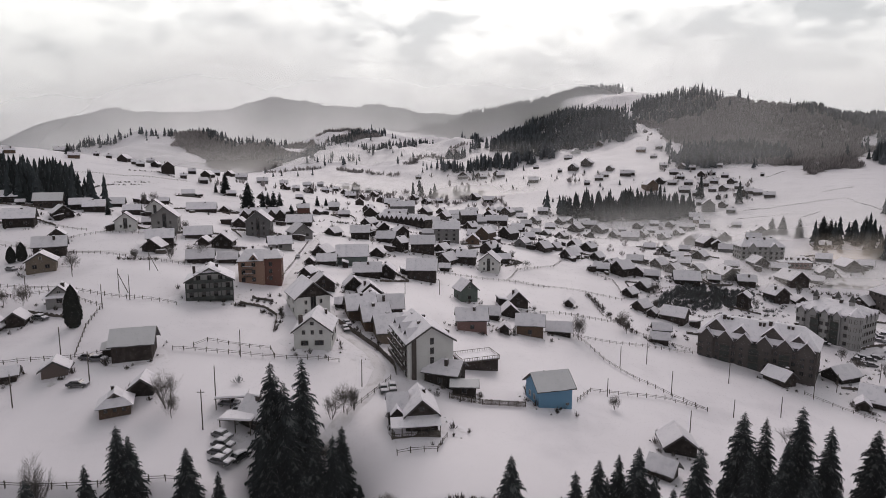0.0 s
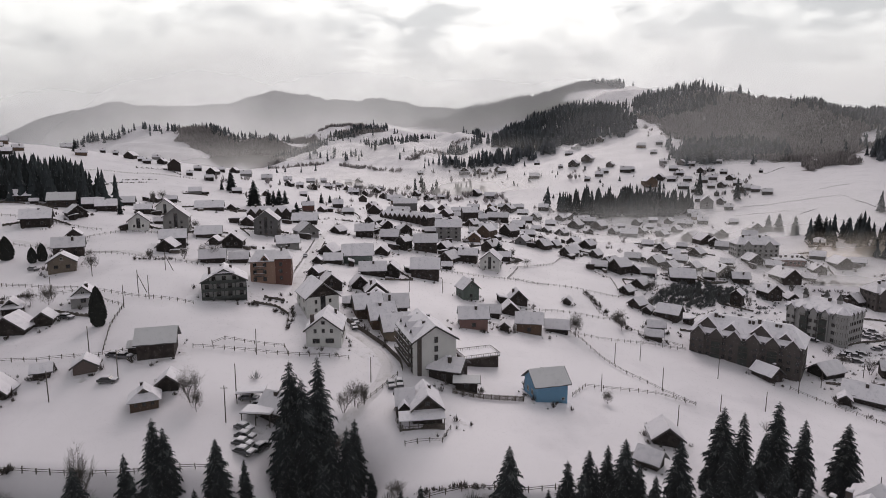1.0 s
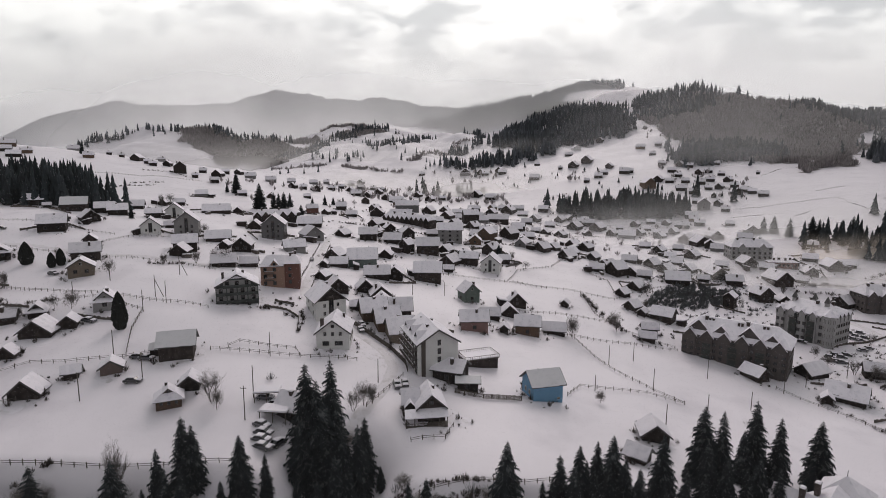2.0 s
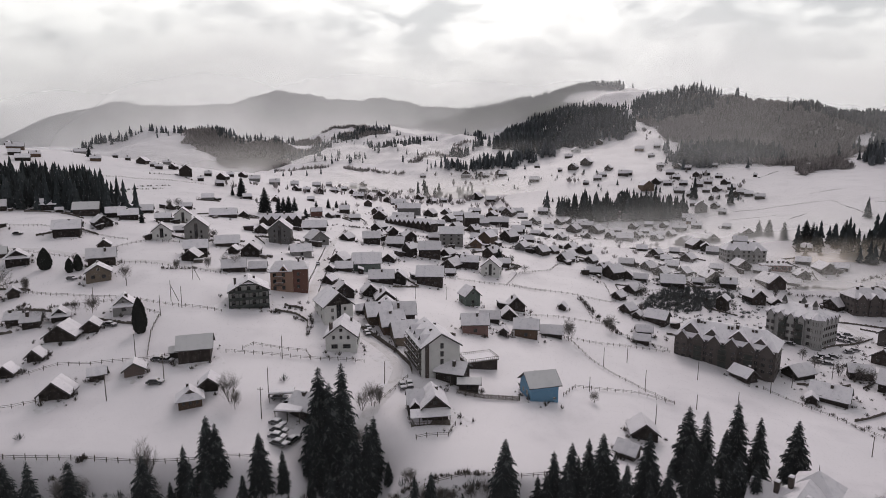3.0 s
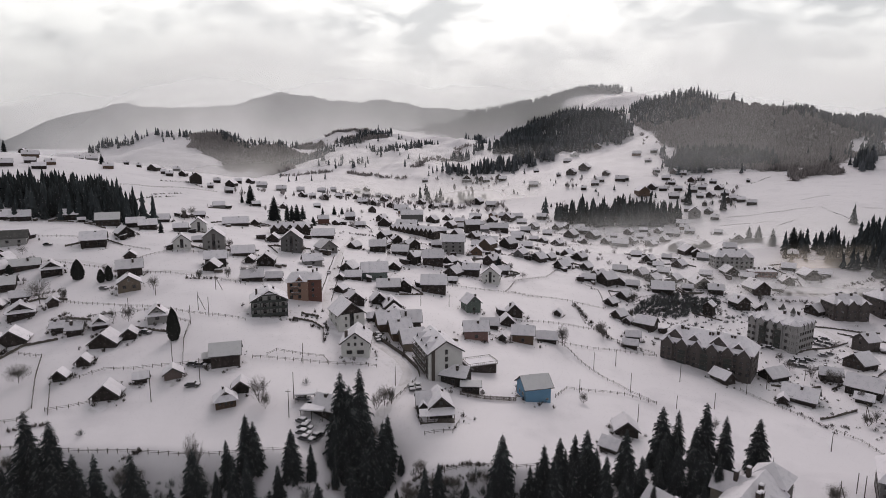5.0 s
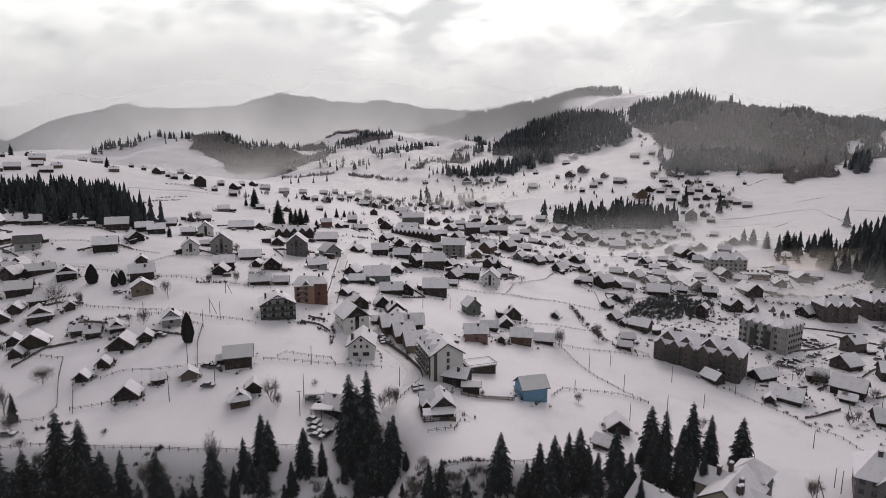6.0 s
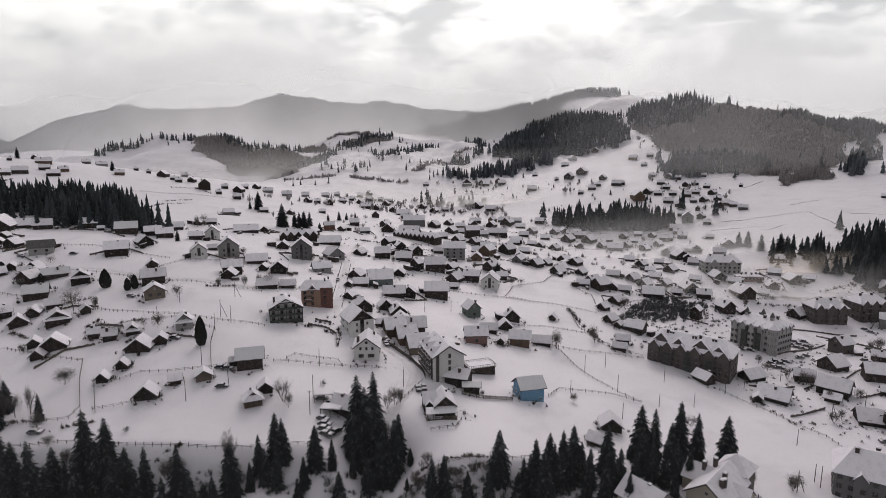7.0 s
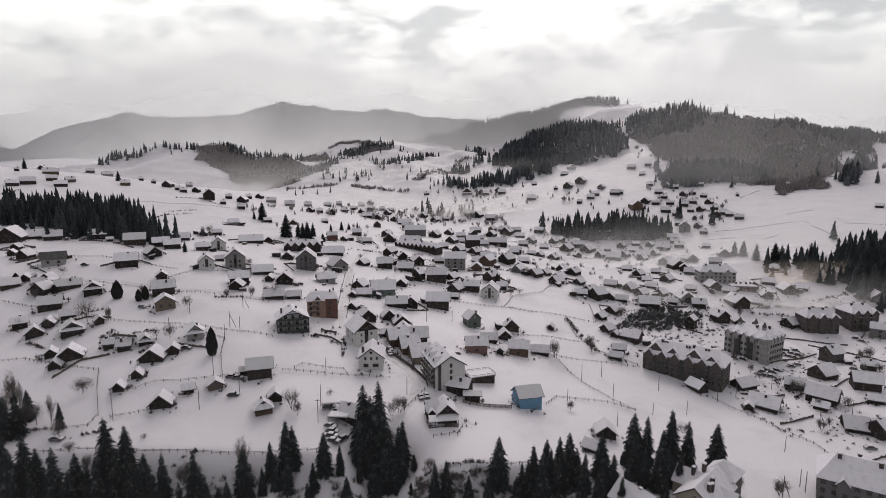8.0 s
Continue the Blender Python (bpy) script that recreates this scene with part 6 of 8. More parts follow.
house(-160.4, 174.6, 40, 3.6, 4.4, 2.0, pitch=40)
house(-196.4, 174.6, 130, 4.6, 5.6, 2.8)
house(-183.7, 175.7, 23, 4.7, 6.2, 1.9)
house(187.2, 176.7, 68, 8.1, 10.3, 4.0)
house(9.3, 178.8, 92, 7.1, 9.4, 4.0, "rose")
house(-32.6, 178.6, 95, 3.3, 4.2, 1.9)
house(109.6, 174.8, 24, 6.0, 7.2, 2.4, pitch=38)
house(156.1, 179.0, 66, 5.4, 7.2, 3.0)
house(133.7, 180.5, -68, 6.8, 9.6, 1.9)
house(20.5, 181.6, -7, 3.0, 4.0, 1.9)
house(-179.9, 183.2, 125, 4.8, 6.2, 1.9)
house(29.6, 184.9, 81, 6.6, 8.7, 4.0, "brown")
house(-138.4, 190.8, 30, 8.4, 8.4, 3.4, "tan", pitch=33)
house(-196.0, 194.6, 118, 7.4, 9.4, 3.0, "dark", thin=True)
house(40.6, 189.8, 77, 5.5, 7.9, 1.9)
house(178.4, 192.5, -69, 9.3, 8.8, 3.0)
house(-43.8, 199.0, 20, 7.8, 8.4, 2.1, pitch=40)
house(16.3, 195.9, 89, 5.3, 7.1, 1.9)
house(-27.0, 200.7, 14, 7.4, 8.4, 2.1, pitch=40)
house(80.3, 200.6, 71, 4.0, 5.7, 1.9)
house(-33.8, 206.6, 14, 6.3, 7.0, 2.1, pitch=44)
house(-148.7, 210.1, 120, 7.6, 10.0, 4.0)
house(-185.0, 210.3, 34, 8.0, 8.2, 2.8, pitch=36, skirt=True)
house(25.0, 206.4, 2, 6.2, 6.0, 1.9, pitch=42)
house(210.2, 205.5, 59, 5.0, 6.3, 3.0)
house(-211.1, 211.5, -7, 7.6, 7.8, 2.1)
house(-93.3, 213.0, 109, 6.5, 9.0, 1.9)
house(-52.0, 212.8, -15, 4.3, 5.3, 1.9)
house(85.0, 211.4, 76, 4.5, 5.9, 1.9)
house(-201.0, 215.6, 124, 6.0, 11.0, 2.2, "dark", thin=True)
house(-231.9, 216.1, 137, 5.9, 8.1, 1.9)
house(-84.0, 216.3, 103, 4.8, 6.5, 1.9)
house(-219.1, 219.1, 128, 3.8, 4.9, 1.9)
house(29.6, 219.4, 4, 7.8, 5.6, 2.2, pitch=44)
house(-115.9, 223.1, 9, 6.8, 8.1, 1.9)
house(201.6, 220.6, -73, 7.9, 7.9, 5.6, "stone")
house(-217.0, 224.2, 0, 5.6, 5.1, 1.9)
house(-229.4, 224.6, 20, 3.9, 4.9, 1.9)
house(-159.7, 230.7, 28, 5.1, 6.3, 3.0)
house(-117.9, 232.0, 113, 7.2, 9.6, 4.0)
house(-31.7, 231.2, 97, 7.4, 10.7, 2.1)
house(97.6, 229.2, 50, 7.2, 9.0, 3.0)
house(53.3, 231.0, -22, 3.1, 3.9, 1.9)
house(-23.9, 235.0, 0, 6.9, 7.9, 3.0)
house(89.0, 231.7, -36, 3.4, 4.5, 1.9)
house(-56.8, 236.9, 1, 3.0, 3.3, 1.9)
house(86.9, 238.8, -53, 5.9, 6.0, 1.9)
house(-96.3, 244.2, 10, 8.2, 10.1, 3.0)
house(-9.2, 242.7, 89, 9.5, 12.3, 5.0)
house(-51.1, 243.3, 95, 5.8, 7.6, 1.9)
house(-105.8, 246.8, 3, 4.2, 5.4, 1.9)
bare = house(-230.5, 248.5, 120, 8.4, 11.4, 3.6, "palegrey", stack=False)
tagged(bare, "unfinished pale grey house with a bare dark roof", "house")
for kid in list(bare.children):
    if kid.name.split(".")[0] == "snow_cover":
        bpy.data.objects.remove(kid)
house(-189.7, 250.5, 117, 8.9, 11.3, 4.0)
house(-41.3, 251.4, 101, 10.4, 13.2, 4.6, "greenish")
house(-147.5, 259.9, 25, 8.6, 10.2, 4.0, "white")
house(-55.7, 258.7, -16, 7.4, 8.3, 2.1)
house(-114.2, 259.9, 110, 7.6, 11.1, 1.9)
house(-76.5, 259.9, 114, 7.2, 9.9, 3.0, "pale")
house(-255.5, 260.6, -2, 7.3, 6.9, 2.0)
house(88.7, 259.9, -50, 5.3, 5.4, 1.9)
house(-266.9, 264.7, 20, 3.8, 4.6, 1.9)
house(144.1, 261.9, -41, 5.0, 5.9, 6.0)
house(0.8, 263.7, 86, 3.5, 4.4, 1.9)
house(-133.8, 270.0, 19, 11.3, 12.7, 7.0, "pale")
house(261.0, 264.4, 55, 7.1, 9.5, 6.0, "pale")
house(-40.5, 269.5, 6, 5.7, 12.5, 3.0, "dark", far=True)
house(-187.1, 274.4, 45, 8.3, 9.2, 2.3)
house(100.6, 274.9, -44, 6.5, 8.4, 1.9)
house(23.7, 278.9, -12, 10.0, 11.0, 5.4, "white")
house(-32.7, 279.7, -4, 6.5, 8.6, 1.9)
house(-148.5, 281.9, 116, 3.8, 5.3, 1.9)
house(2.2, 283.4, -30, 7.9, 10.3, 2.2)
house(181.7, 279.5, -7, 5.3, 6.0, 1.9)
house(170.9, 281.0, 10, 8.4, 8.4, 4.0)
house(216.7, 281.5, -63, 8.4, 8.8, 2.4)
house(-280.7, 286.4, 15, 4.7, 6.2, 1.9)
house(-95.4, 290.5, 11, 12.0, 14.8, 8.0, "grey")
house(12.2, 287.0, 80, 6.5, 9.4, 4.0)
house(130.1, 294.4, 75, 9.3, 12.3, 3.0)
house(-22.7, 296.5, -36, 6.4, 6.0, 5.0)
house(-77.5, 300.7, 32, 10.3, 12.4, 3.0, "pale")
house(8.9, 298.1, -22, 6.8, 10.1, 2.7, "dark", far=True)
house(-11.1, 299.7, 93, 9.2, 12.4, 5.0)
house(97.5, 299.4, -60, 8.8, 8.8, 4.0)
house(113.1, 298.3, 70, 5.2, 6.9, 1.9)
house(-188.7, 303.3, 119, 7.3, 9.7, 3.0)
house(32.9, 299.6, 84, 4.9, 6.2, 3.0)
house(105.5, 301.0, -20, 7.0, 7.7, 1.9)
house(-215.3, 306.7, 115, 9.2, 12.6, 4.0, "dark", thin=True)
house(-197.8, 306.4, 119, 6.7, 9.8, 3.0)
house(-169.6, 305.6, 113, 5.4, 7.7, 3.0)
house(87.1, 303.8, 75, 5.5, 7.7, 1.9)
house(167.5, 304.1, 74, 6.6, 8.4, 3.0)
house(-304.0, 313.0, 21, 16.0, 19.9, 3.2)
house(150.5, 306.1, 72, 4.2, 5.7, 1.9)
house(264.9, 306.5, 50, 5.4, 7.1, 1.9)
house(-0.4, 310.3, -28, 6.4, 7.9, 1.9)
house(196.8, 310.8, 5, 10.6, 13.9, 3.0)
house(95.7, 311.8, -56, 7.9, 8.2, 2.2)
house(161.8, 314.6, 0, 9.3, 11.7, 2.6)
house(-115.1, 317.6, 8, 7.2, 8.7, 2.0)
house(212.2, 312.7, 58, 5.0, 6.5, 1.9)
house(-238.0, 316.0, 118, 2.6, 3.6, 1.9)
house(-279.7, 318.9, 123, 8.5, 10.8, 3.0)
house(298.2, 317.7, -19, 9.4, 12.3, 2.6)
house(27.3, 318.6, -35, 7.6, 11.2, 3.4, "dark", far=True)
house(133.0, 317.3, -51, 7.4, 7.7, 2.1)
house(-165.5, 322.7, 23, 9.4, 12.3, 5.0, "white")
house(-63.1, 321.3, -22, 6.2, 8.1, 1.9)
house(-249.8, 322.6, 110, 7.4, 10.2, 3.5)
house(-32.7, 321.5, 84, 8.1, 10.2, 2.3)
house(-48.0, 322.1, 98, 8.1, 10.2, 4.0)
house(148.2, 320.7, -48, 6.6, 8.0, 1.9)
house(-298.0, 325.3, 127, 9.5, 14.7, 1.9)
house(224.8, 324.8, -13, 7.4, 8.2, 2.1)
house(75.1, 327.4, -54, 8.2, 7.8, 2.3)
house(128.7, 328.8, -56, 7.6, 7.4, 2.1)
house(92.0, 329.9, -43, 6.0, 6.7, 1.9)
house(244.4, 334.1, -4, 9.0, 11.2, 2.5)
house(202.1, 332.3, 65, 5.2, 7.6, 1.9)
house(115.7, 333.5, 67, 5.8, 8.3, 1.9)
house(78.9, 336.2, -51, 7.7, 7.4, 2.2)
house(-45.0, 339.1, -15, 6.6, 8.7, 2.7, "brown", far=True)
house(175.4, 335.5, 65, 5.0, 6.8, 1.9)
house(258.5, 337.2, 55, 4.9, 6.9, 1.9)
house(147.2, 338.3, 62, 6.1, 7.6, 1.9)
house(193.4, 340.3, 0, 8.4, 10.5, 2.4)
house(-201.0, 343.3, 111, 7.5, 10.7, 1.9)
house(-26.2, 343.7, 18, 7.9, 12.2, 2.8, "dark", far=True)
house(62.0, 342.8, -48, 8.5, 7.8, 2.4)
house(2.1, 344.5, 90, 9.5, 15.4, 8.0, "pale")
house(-205.0, 343.9, 112, 4.1, 5.4, 1.9)
house(223.2, 342.7, -7, 7.7, 8.8, 2.2)
house(18.3, 345.0, -3, 8.0, 11.4, 2.5, "brown", far=True)
house(-89.6, 348.7, 99, 9.5, 14.8, 1.9)
house(240.3, 349.3, 59, 6.7, 8.6, 1.9, far=True)
house(71.0, 350.5, -46, 6.7, 6.1, 1.9, far=True)
house(50.6, 351.9, -28, 7.0, 11.6, 2.5, "grey", far=True)
house(-38.4, 355.0, 19, 6.7, 8.1, 3.1, "dark", far=True)
house(-9.5, 354.2, 89, 5.4, 7.1, 1.9, far=True)
house(150.1, 354.8, 68, 5.3, 7.2, 1.9, far=True)
house(-155.9, 362.1, 108, 9.5, 17.6, 1.9, far=True)
house(167.7, 360.7, -47, 8.0, 9.1, 2.2, far=True)
house(28.1, 364.3, -32, 8.9, 11.4, 5.0, "brown", far=True)
house(-48.0, 364.8, -25, 7.0, 10.8, 3.4, "dark", far=True)
house(95.6, 364.1, -40, 8.1, 9.6, 2.3, far=True)
house(52.5, 366.0, -8, 5.9, 9.4, 3.1, "grey", far=True)
house(-197.0, 372.3, 12, 4.9, 6.6, 1.9, far=True)
house(21.0, 372.7, 88, 6.6, 9.1, 1.9, far=True)
house(88.7, 373.8, -40, 7.4, 8.5, 2.1, far=True)
house(-146.4, 376.6, 6, 5.8, 6.4, 1.9, far=True)
house(-109.2, 378.3, -11, 7.5, 9.1, 4.0, far=True)
house(151.3, 377.4, -47, 7.5, 8.3, 2.1, far=True)
house(-189.9, 380.4, 110, 5.3, 7.5, 1.9, far=True)
house(45.1, 382.2, -45, 10.0, 10.4, 4.0, far=True)
house(195.0, 381.3, 61, 7.0, 9.8, 2.6, "grey", far=True)
house(264.8, 385.0, 59, 4.9, 6.8, 1.9, far=True)
house(30.4, 388.3, 91, 6.1, 12.8, 3.4, "dark", far=True)
house(168.1, 385.9, 68, 5.0, 6.8, 1.9, far=True)
house(196.1, 396.9, -23, 6.9, 8.9, 3.5, "dark", far=True)
house(222.8, 398.8, 67, 7.1, 9.6, 6.0, "pale", far=True)
house(60.8, 399.0, 83, 6.6, 9.6, 1.9, far=True)
house(29.6, 404.7, -30, 7.9, 9.1, 2.2, far=True)
house(-351.9, 406.5, 129, 5.5, 7.1, 2.6, "dark", far=True)
house(194.2, 409.2, 1, 10.7, 13.8, 3.0, far=True)
house(6.5, 409.9, -37, 9.1, 8.4, 2.5, far=True)
house(151.8, 407.7, 74, 6.2, 8.0, 1.9, far=True)
house(-72.6, 410.8, 98, 5.6, 8.0, 1.9, far=True)
house(20.8, 411.7, -42, 8.3, 8.6, 2.3, far=True)
house(-93.6, 418.8, -12, 5.4, 6.5, 1.9, far=True)
house(-104.7, 419.8, 110, 6.4, 8.6, 4.0, "brick", far=True)
house(-6.7, 420.1, 93, 6.3, 8.2, 1.9, far=True)
house(-364.9, 426.5, 126, 4.4, 6.4, 2.6, "pale", far=True)
house(-36.0, 426.9, 85, 9.5, 17.5, 2.7, far=True)
house(-196.1, 432.8, 114, 7.0, 9.3, 1.9, "pale", far=True)
house(-55.4, 434.1, -3, 10.2, 11.4, 2.9, far=True)
house(196.0, 433.6, -49, 9.8, 13.1, 2.7, far=True)
house(218.8, 437.0, -7, 10.3, 12.0, 2.9, far=True)
house(251.5, 443.2, -17, 10.5, 11.9, 2.9, far=True)
house(19.8, 442.5, 100, 8.8, 12.4, 8.0, far=True)
house(58.8, 445.8, 83, 6.1, 8.6, 1.9, far=True)
house(96.0, 449.0, -31, 7.9, 12.3, 2.7, "dark", far=True)
house(222.2, 451.3, -9, 6.2, 8.1, 2.7, "dark", far=True)
house(-88.3, 453.5, 102, 7.7, 8.4, 3.3, "dark", far=True)
house(61.3, 456.3, 75, 6.2, 10.7, 3.0, "dark", far=True)
house(1.2, 459.1, -24, 8.8, 11.5, 2.5, far=True)
house(84.4, 457.0, -32, 6.9, 8.0, 1.9, far=True)
house(182.6, 458.5, -54, 7.9, 7.5, 2.2, far=True)
house(-60.8, 461.6, -24, 6.2, 10.8, 3.6, "dark", far=True)
house(76.7, 460.0, 77, 5.5, 7.9, 1.9, far=True)
house(-174.9, 464.0, 116, 5.1, 7.4, 1.9, far=True)
house(157.3, 467.3, 70, 9.5, 14.0, 2.7, "pale", far=True)
house(-152.0, 471.0, -1, 5.0, 5.7, 2.6, "dark", far=True)
house(187.2, 470.4, 69, 6.0, 12.0, 2.8, "dark", far=True)
house(12.3, 471.5, 89, 7.1, 9.0, 2.0, far=True)
house(31.2, 473.5, 87, 7.7, 11.4, 2.4, "grey", far=True)
house(123.6, 473.2, 2, 6.0, 10.9, 2.6, "dark", far=True)
house(-428.3, 479.7, 133, 7.1, 10.1, 2.6, "dark", far=True)
house(200.6, 474.2, -59, 7.3, 6.8, 2.0, far=True)
house(171.6, 478.1, -39, 8.1, 10.8, 2.3, far=True)
house(251.8, 478.5, 65, 4.9, 7.1, 1.9, far=True)
house(147.6, 478.0, -50, 7.8, 7.2, 2.2, far=True)
house(46.7, 486.7, 82, 9.5, 18.6, 4.0, far=True)
house(213.4, 487.7, 61, 6.6, 12.3, 3.1, "dark", far=True)
house(-15.6, 491.0, -21, 9.3, 11.9, 2.6, far=True)
house(-35.4, 490.2, 94, 9.5, 21.0, 6.0, "grey", far=True)
house(-424.3, 495.4, 127, 9.5, 13.5, 2.7, "dark", far=True)
house(230.0, 490.1, 64, 6.2, 8.7, 3.0, "dark", far=True)
house(-394.9, 500.4, 122, 8.0, 11.5, 2.6, "dark", far=True)
house(183.6, 493.2, 70, 5.6, 7.3, 1.9, far=True)
house(140.8, 500.3, -41, 10.5, 14.1, 3.0, far=True)
house(119.5, 500.8, -36, 10.6, 13.2, 3.0, far=True)
house(96.1, 500.3, 77, 6.7, 9.0, 1.9, far=True)
house(161.0, 500.2, 71, 4.4, 6.4, 1.9, far=True)
house(206.0, 505.0, -41, 6.4, 8.6, 1.9, far=True)
house(-215.8, 507.8, 111, 5.3, 7.5, 2.6, "dark", far=True)
house(231.6, 506.2, 71, 5.8, 8.5, 2.7, "brown", far=True)
house(-129.5, 506.2, 105, 4.8, 6.4, 1.9, far=True)
house(10.6, 506.7, 91, 6.4, 9.4, 3.6, "brown", far=True)
house(75.6, 507.0, 81, 7.1, 9.6, 2.0, far=True)
house(178.7, 510.9, -37, 7.5, 8.9, 2.1, far=True)
house(193.5, 511.5, 75, 5.3, 7.6, 1.9, far=True)
house(54.1, 513.2, 9, 6.9, 10.5, 3.4, "dark", far=True)
house(135.0, 513.7, 74, 7.3, 11.4, 3.5, "dark", far=True)
house(-418.3, 521.5, 123, 7.4, 9.8, 2.6, "dark", far=True)
house(-238.4, 518.6, 115, 3.9, 5.4, 2.6, "dark", far=True)
house(31.5, 515.8, 85, 5.9, 7.6, 1.9, far=True)
house(234.3, 518.6, 71, 7.8, 11.0, 2.5, "dark", far=True)
house(267.1, 519.5, 64, 5.9, 7.6, 2.6, "dark", far=True)
house(-77.4, 520.8, 7, 7.5, 8.2, 3.4, "dark", far=True)
house(-401.3, 525.2, 135, 6.8, 8.7, 2.6, "brown", far=True)
house(455.1, 527.9, 48, 5.7, 7.1, 1.9, far=True)
house(-34.9, 524.0, -27, 6.9, 9.0, 2.5, "dark", far=True)
house(126.9, 523.6, 73, 5.6, 8.2, 3.0, "dark", far=True)
house(-258.2, 530.8, 27, 11.0, 12.7, 6.0, far=True)
house(-1.1, 529.1, -18, 8.3, 10.6, 2.3, far=True)
house(86.9, 527.9, -35, 8.9, 9.8, 2.5, far=True)
house(111.8, 531.2, -34, 7.8, 10.2, 2.2, far=True)
house(254.6, 537.9, -22, 11.2, 14.3, 6.0, "pale", far=True)
house(136.5, 532.7, 78, 5.3, 6.7, 1.9, far=True)
house(122.5, 537.5, 3, 6.5, 10.9, 2.4, "dark", far=True)
house(-46.3, 540.2, 92, 6.1, 12.8, 3.6, "brown", far=True)
house(25.0, 539.4, 12, 7.8, 10.2, 3.1, "dark", far=True)
house(270.9, 541.9, -45, 6.8, 7.7, 2.6, "dark", far=True)
house(-355.3, 546.0, 120, 6.9, 9.6, 2.6, "brown", far=True)
house(316.9, 545.4, 65, 6.5, 9.1, 2.6, "dark", far=True)
house(-228.3, 548.3, -1, 9.1, 11.7, 2.6, "dark", far=True)
house(46.0, 547.4, -25, 9.1, 11.3, 2.6, far=True)
house(197.1, 546.6, 68, 7.8, 12.1, 3.2, "grey", far=True)
house(166.7, 547.1, 71, 6.9, 10.4, 3.0, "dark", far=True)
house(-294.4, 551.1, 113, 5.1, 6.9, 2.6, "dark", far=True)
house(180.0, 548.0, -47, 6.6, 12.8, 3.0, "dark", far=True)
house(-245.6, 553.4, 111, 5.5, 6.9, 2.6, "dark", far=True)
house(-480.0, 555.6, 124, 3.3, 4.6, 2.6, "dark", far=True)
house(-33.2, 551.1, -18, 7.8, 9.0, 3.0, "brown", far=True)
house(241.1, 553.2, -52, 7.9, 8.1, 2.9, "dark", far=True)
house(-445.5, 559.5, 123, 9.5, 15.0, 2.7, "brown", far=True)
house(78.1, 553.7, 82, 7.2, 10.4, 2.0, far=True)
house(-303.8, 558.1, 118, 4.1, 5.8, 2.6, "dark", far=True)
house(255.1, 556.5, 66, 5.1, 7.0, 2.6, "dark", far=True)
house(-156.3, 558.5, -9, 7.0, 8.2, 2.6, "dark", far=True)
house(-285.7, 564.0, 4, 7.0, 8.3, 2.6, "dark", far=True)
house(314.8, 562.4, 62, 6.2, 8.2, 2.6, "dark", far=True)
house(210.6, 561.9, 67, 6.4, 8.1, 3.0, "dark", far=True)
house(64.7, 564.8, -25, 11.7, 15.5, 3.2, far=True)
house(300.6, 567.0, -9, 9.4, 10.7, 2.6, "dark", far=True)
house(-147.5, 564.5, 100, 5.2, 7.0, 2.6, "dark", far=True)
house(277.3, 566.1, -24, 4.7, 6.0, 2.6, "dark", far=True)
house(311.9, 570.9, 66, 5.9, 8.3, 2.6, "dark", far=True)
house(-136.8, 571.3, 28, 8.3, 10.5, 2.6, "dark", far=True)
house(-323.2, 576.0, 4, 9.5, 12.3, 2.7, "dark", far=True)
house(29.3, 570.5, 81, 6.1, 12.5, 2.9, "dark", far=True)
house(102.2, 571.8, 74, 7.4, 10.2, 3.5, "dark", far=True)
house(-52.4, 575.0, 97, 9.5, 15.5, 2.7, "dark", far=True)
house(76.4, 574.2, 84, 6.1, 11.2, 3.5, "grey", far=True)
house(-185.1, 578.4, 107, 8.1, 10.8, 2.6, "pale", far=True)
house(-206.6, 578.7, 104, 7.6, 10.8, 2.6, "pale", far=True)
house(-233.3, 580.9, 108, 5.5, 7.2, 2.6, "dark", far=True)
house(59.9, 579.3, 81, 6.6, 8.1, 2.4, "dark", far=True)
house(49.5, 579.4, -35, 6.4, 9.0, 3.2, "brown", far=True)
house(161.7, 580.8, 78, 6.3, 8.4, 3.1, "dark", far=True)
house(-344.7, 585.6, 115, 3.8, 4.8, 2.6, "dark", far=True)
house(264.6, 587.3, 64, 5.8, 7.3, 2.6, "dark", far=True)
house(311.0, 591.6, 63, 6.2, 8.5, 2.6, "dark", far=True)
house(296.5, 594.3, -46, 7.3, 9.3, 2.6, "dark", far=True)
house(284.7, 594.7, 69, 5.6, 7.4, 2.6, "dark", far=True)
house(-85.3, 599.4, -12, 8.7, 9.8, 2.6, "dark", far=True)
house(258.4, 602.4, 72, 7.7, 11.1, 2.6, "dark", far=True)
house(-98.9, 600.5, 100, 8.8, 11.1, 2.6, "dark", far=True)
house(-311.5, 603.2, 114, 5.2, 7.4, 2.6, "pale", far=True)
house(-368.5, 603.2, 116, 3.4, 5.0, 2.6, "dark", far=True)
house(-227.9, 604.2, -3, 7.4, 9.2, 2.6, "dark", far=True)
house(-170.4, 603.7, 105, 6.9, 8.7, 2.6, "pale", far=True)
house(-65.6, 606.0, -15, 9.4, 10.3, 2.6, "dark", far=True)
house(-492.3, 612.4, 15, 6.9, 7.8, 2.6, "dark", far=True)
house(316.4, 616.7, -46, 7.6, 9.9, 2.6, "dark", far=True)
house(286.1, 617.8, 65, 8.0, 10.1, 2.6, "dark", far=True)
house(229.3, 624.6, 3, 12.7, 15.7, 5.0, "brown", far=True)
house(-129.2, 618.8, 103, 6.1, 7.6, 2.6, "dark", far=True)
house(300.6, 626.2, 68, 6.7, 9.0, 2.6, "dark", far=True)
house(-425.7, 631.6, 128, 8.2, 11.6, 2.6, "pale", far=True)
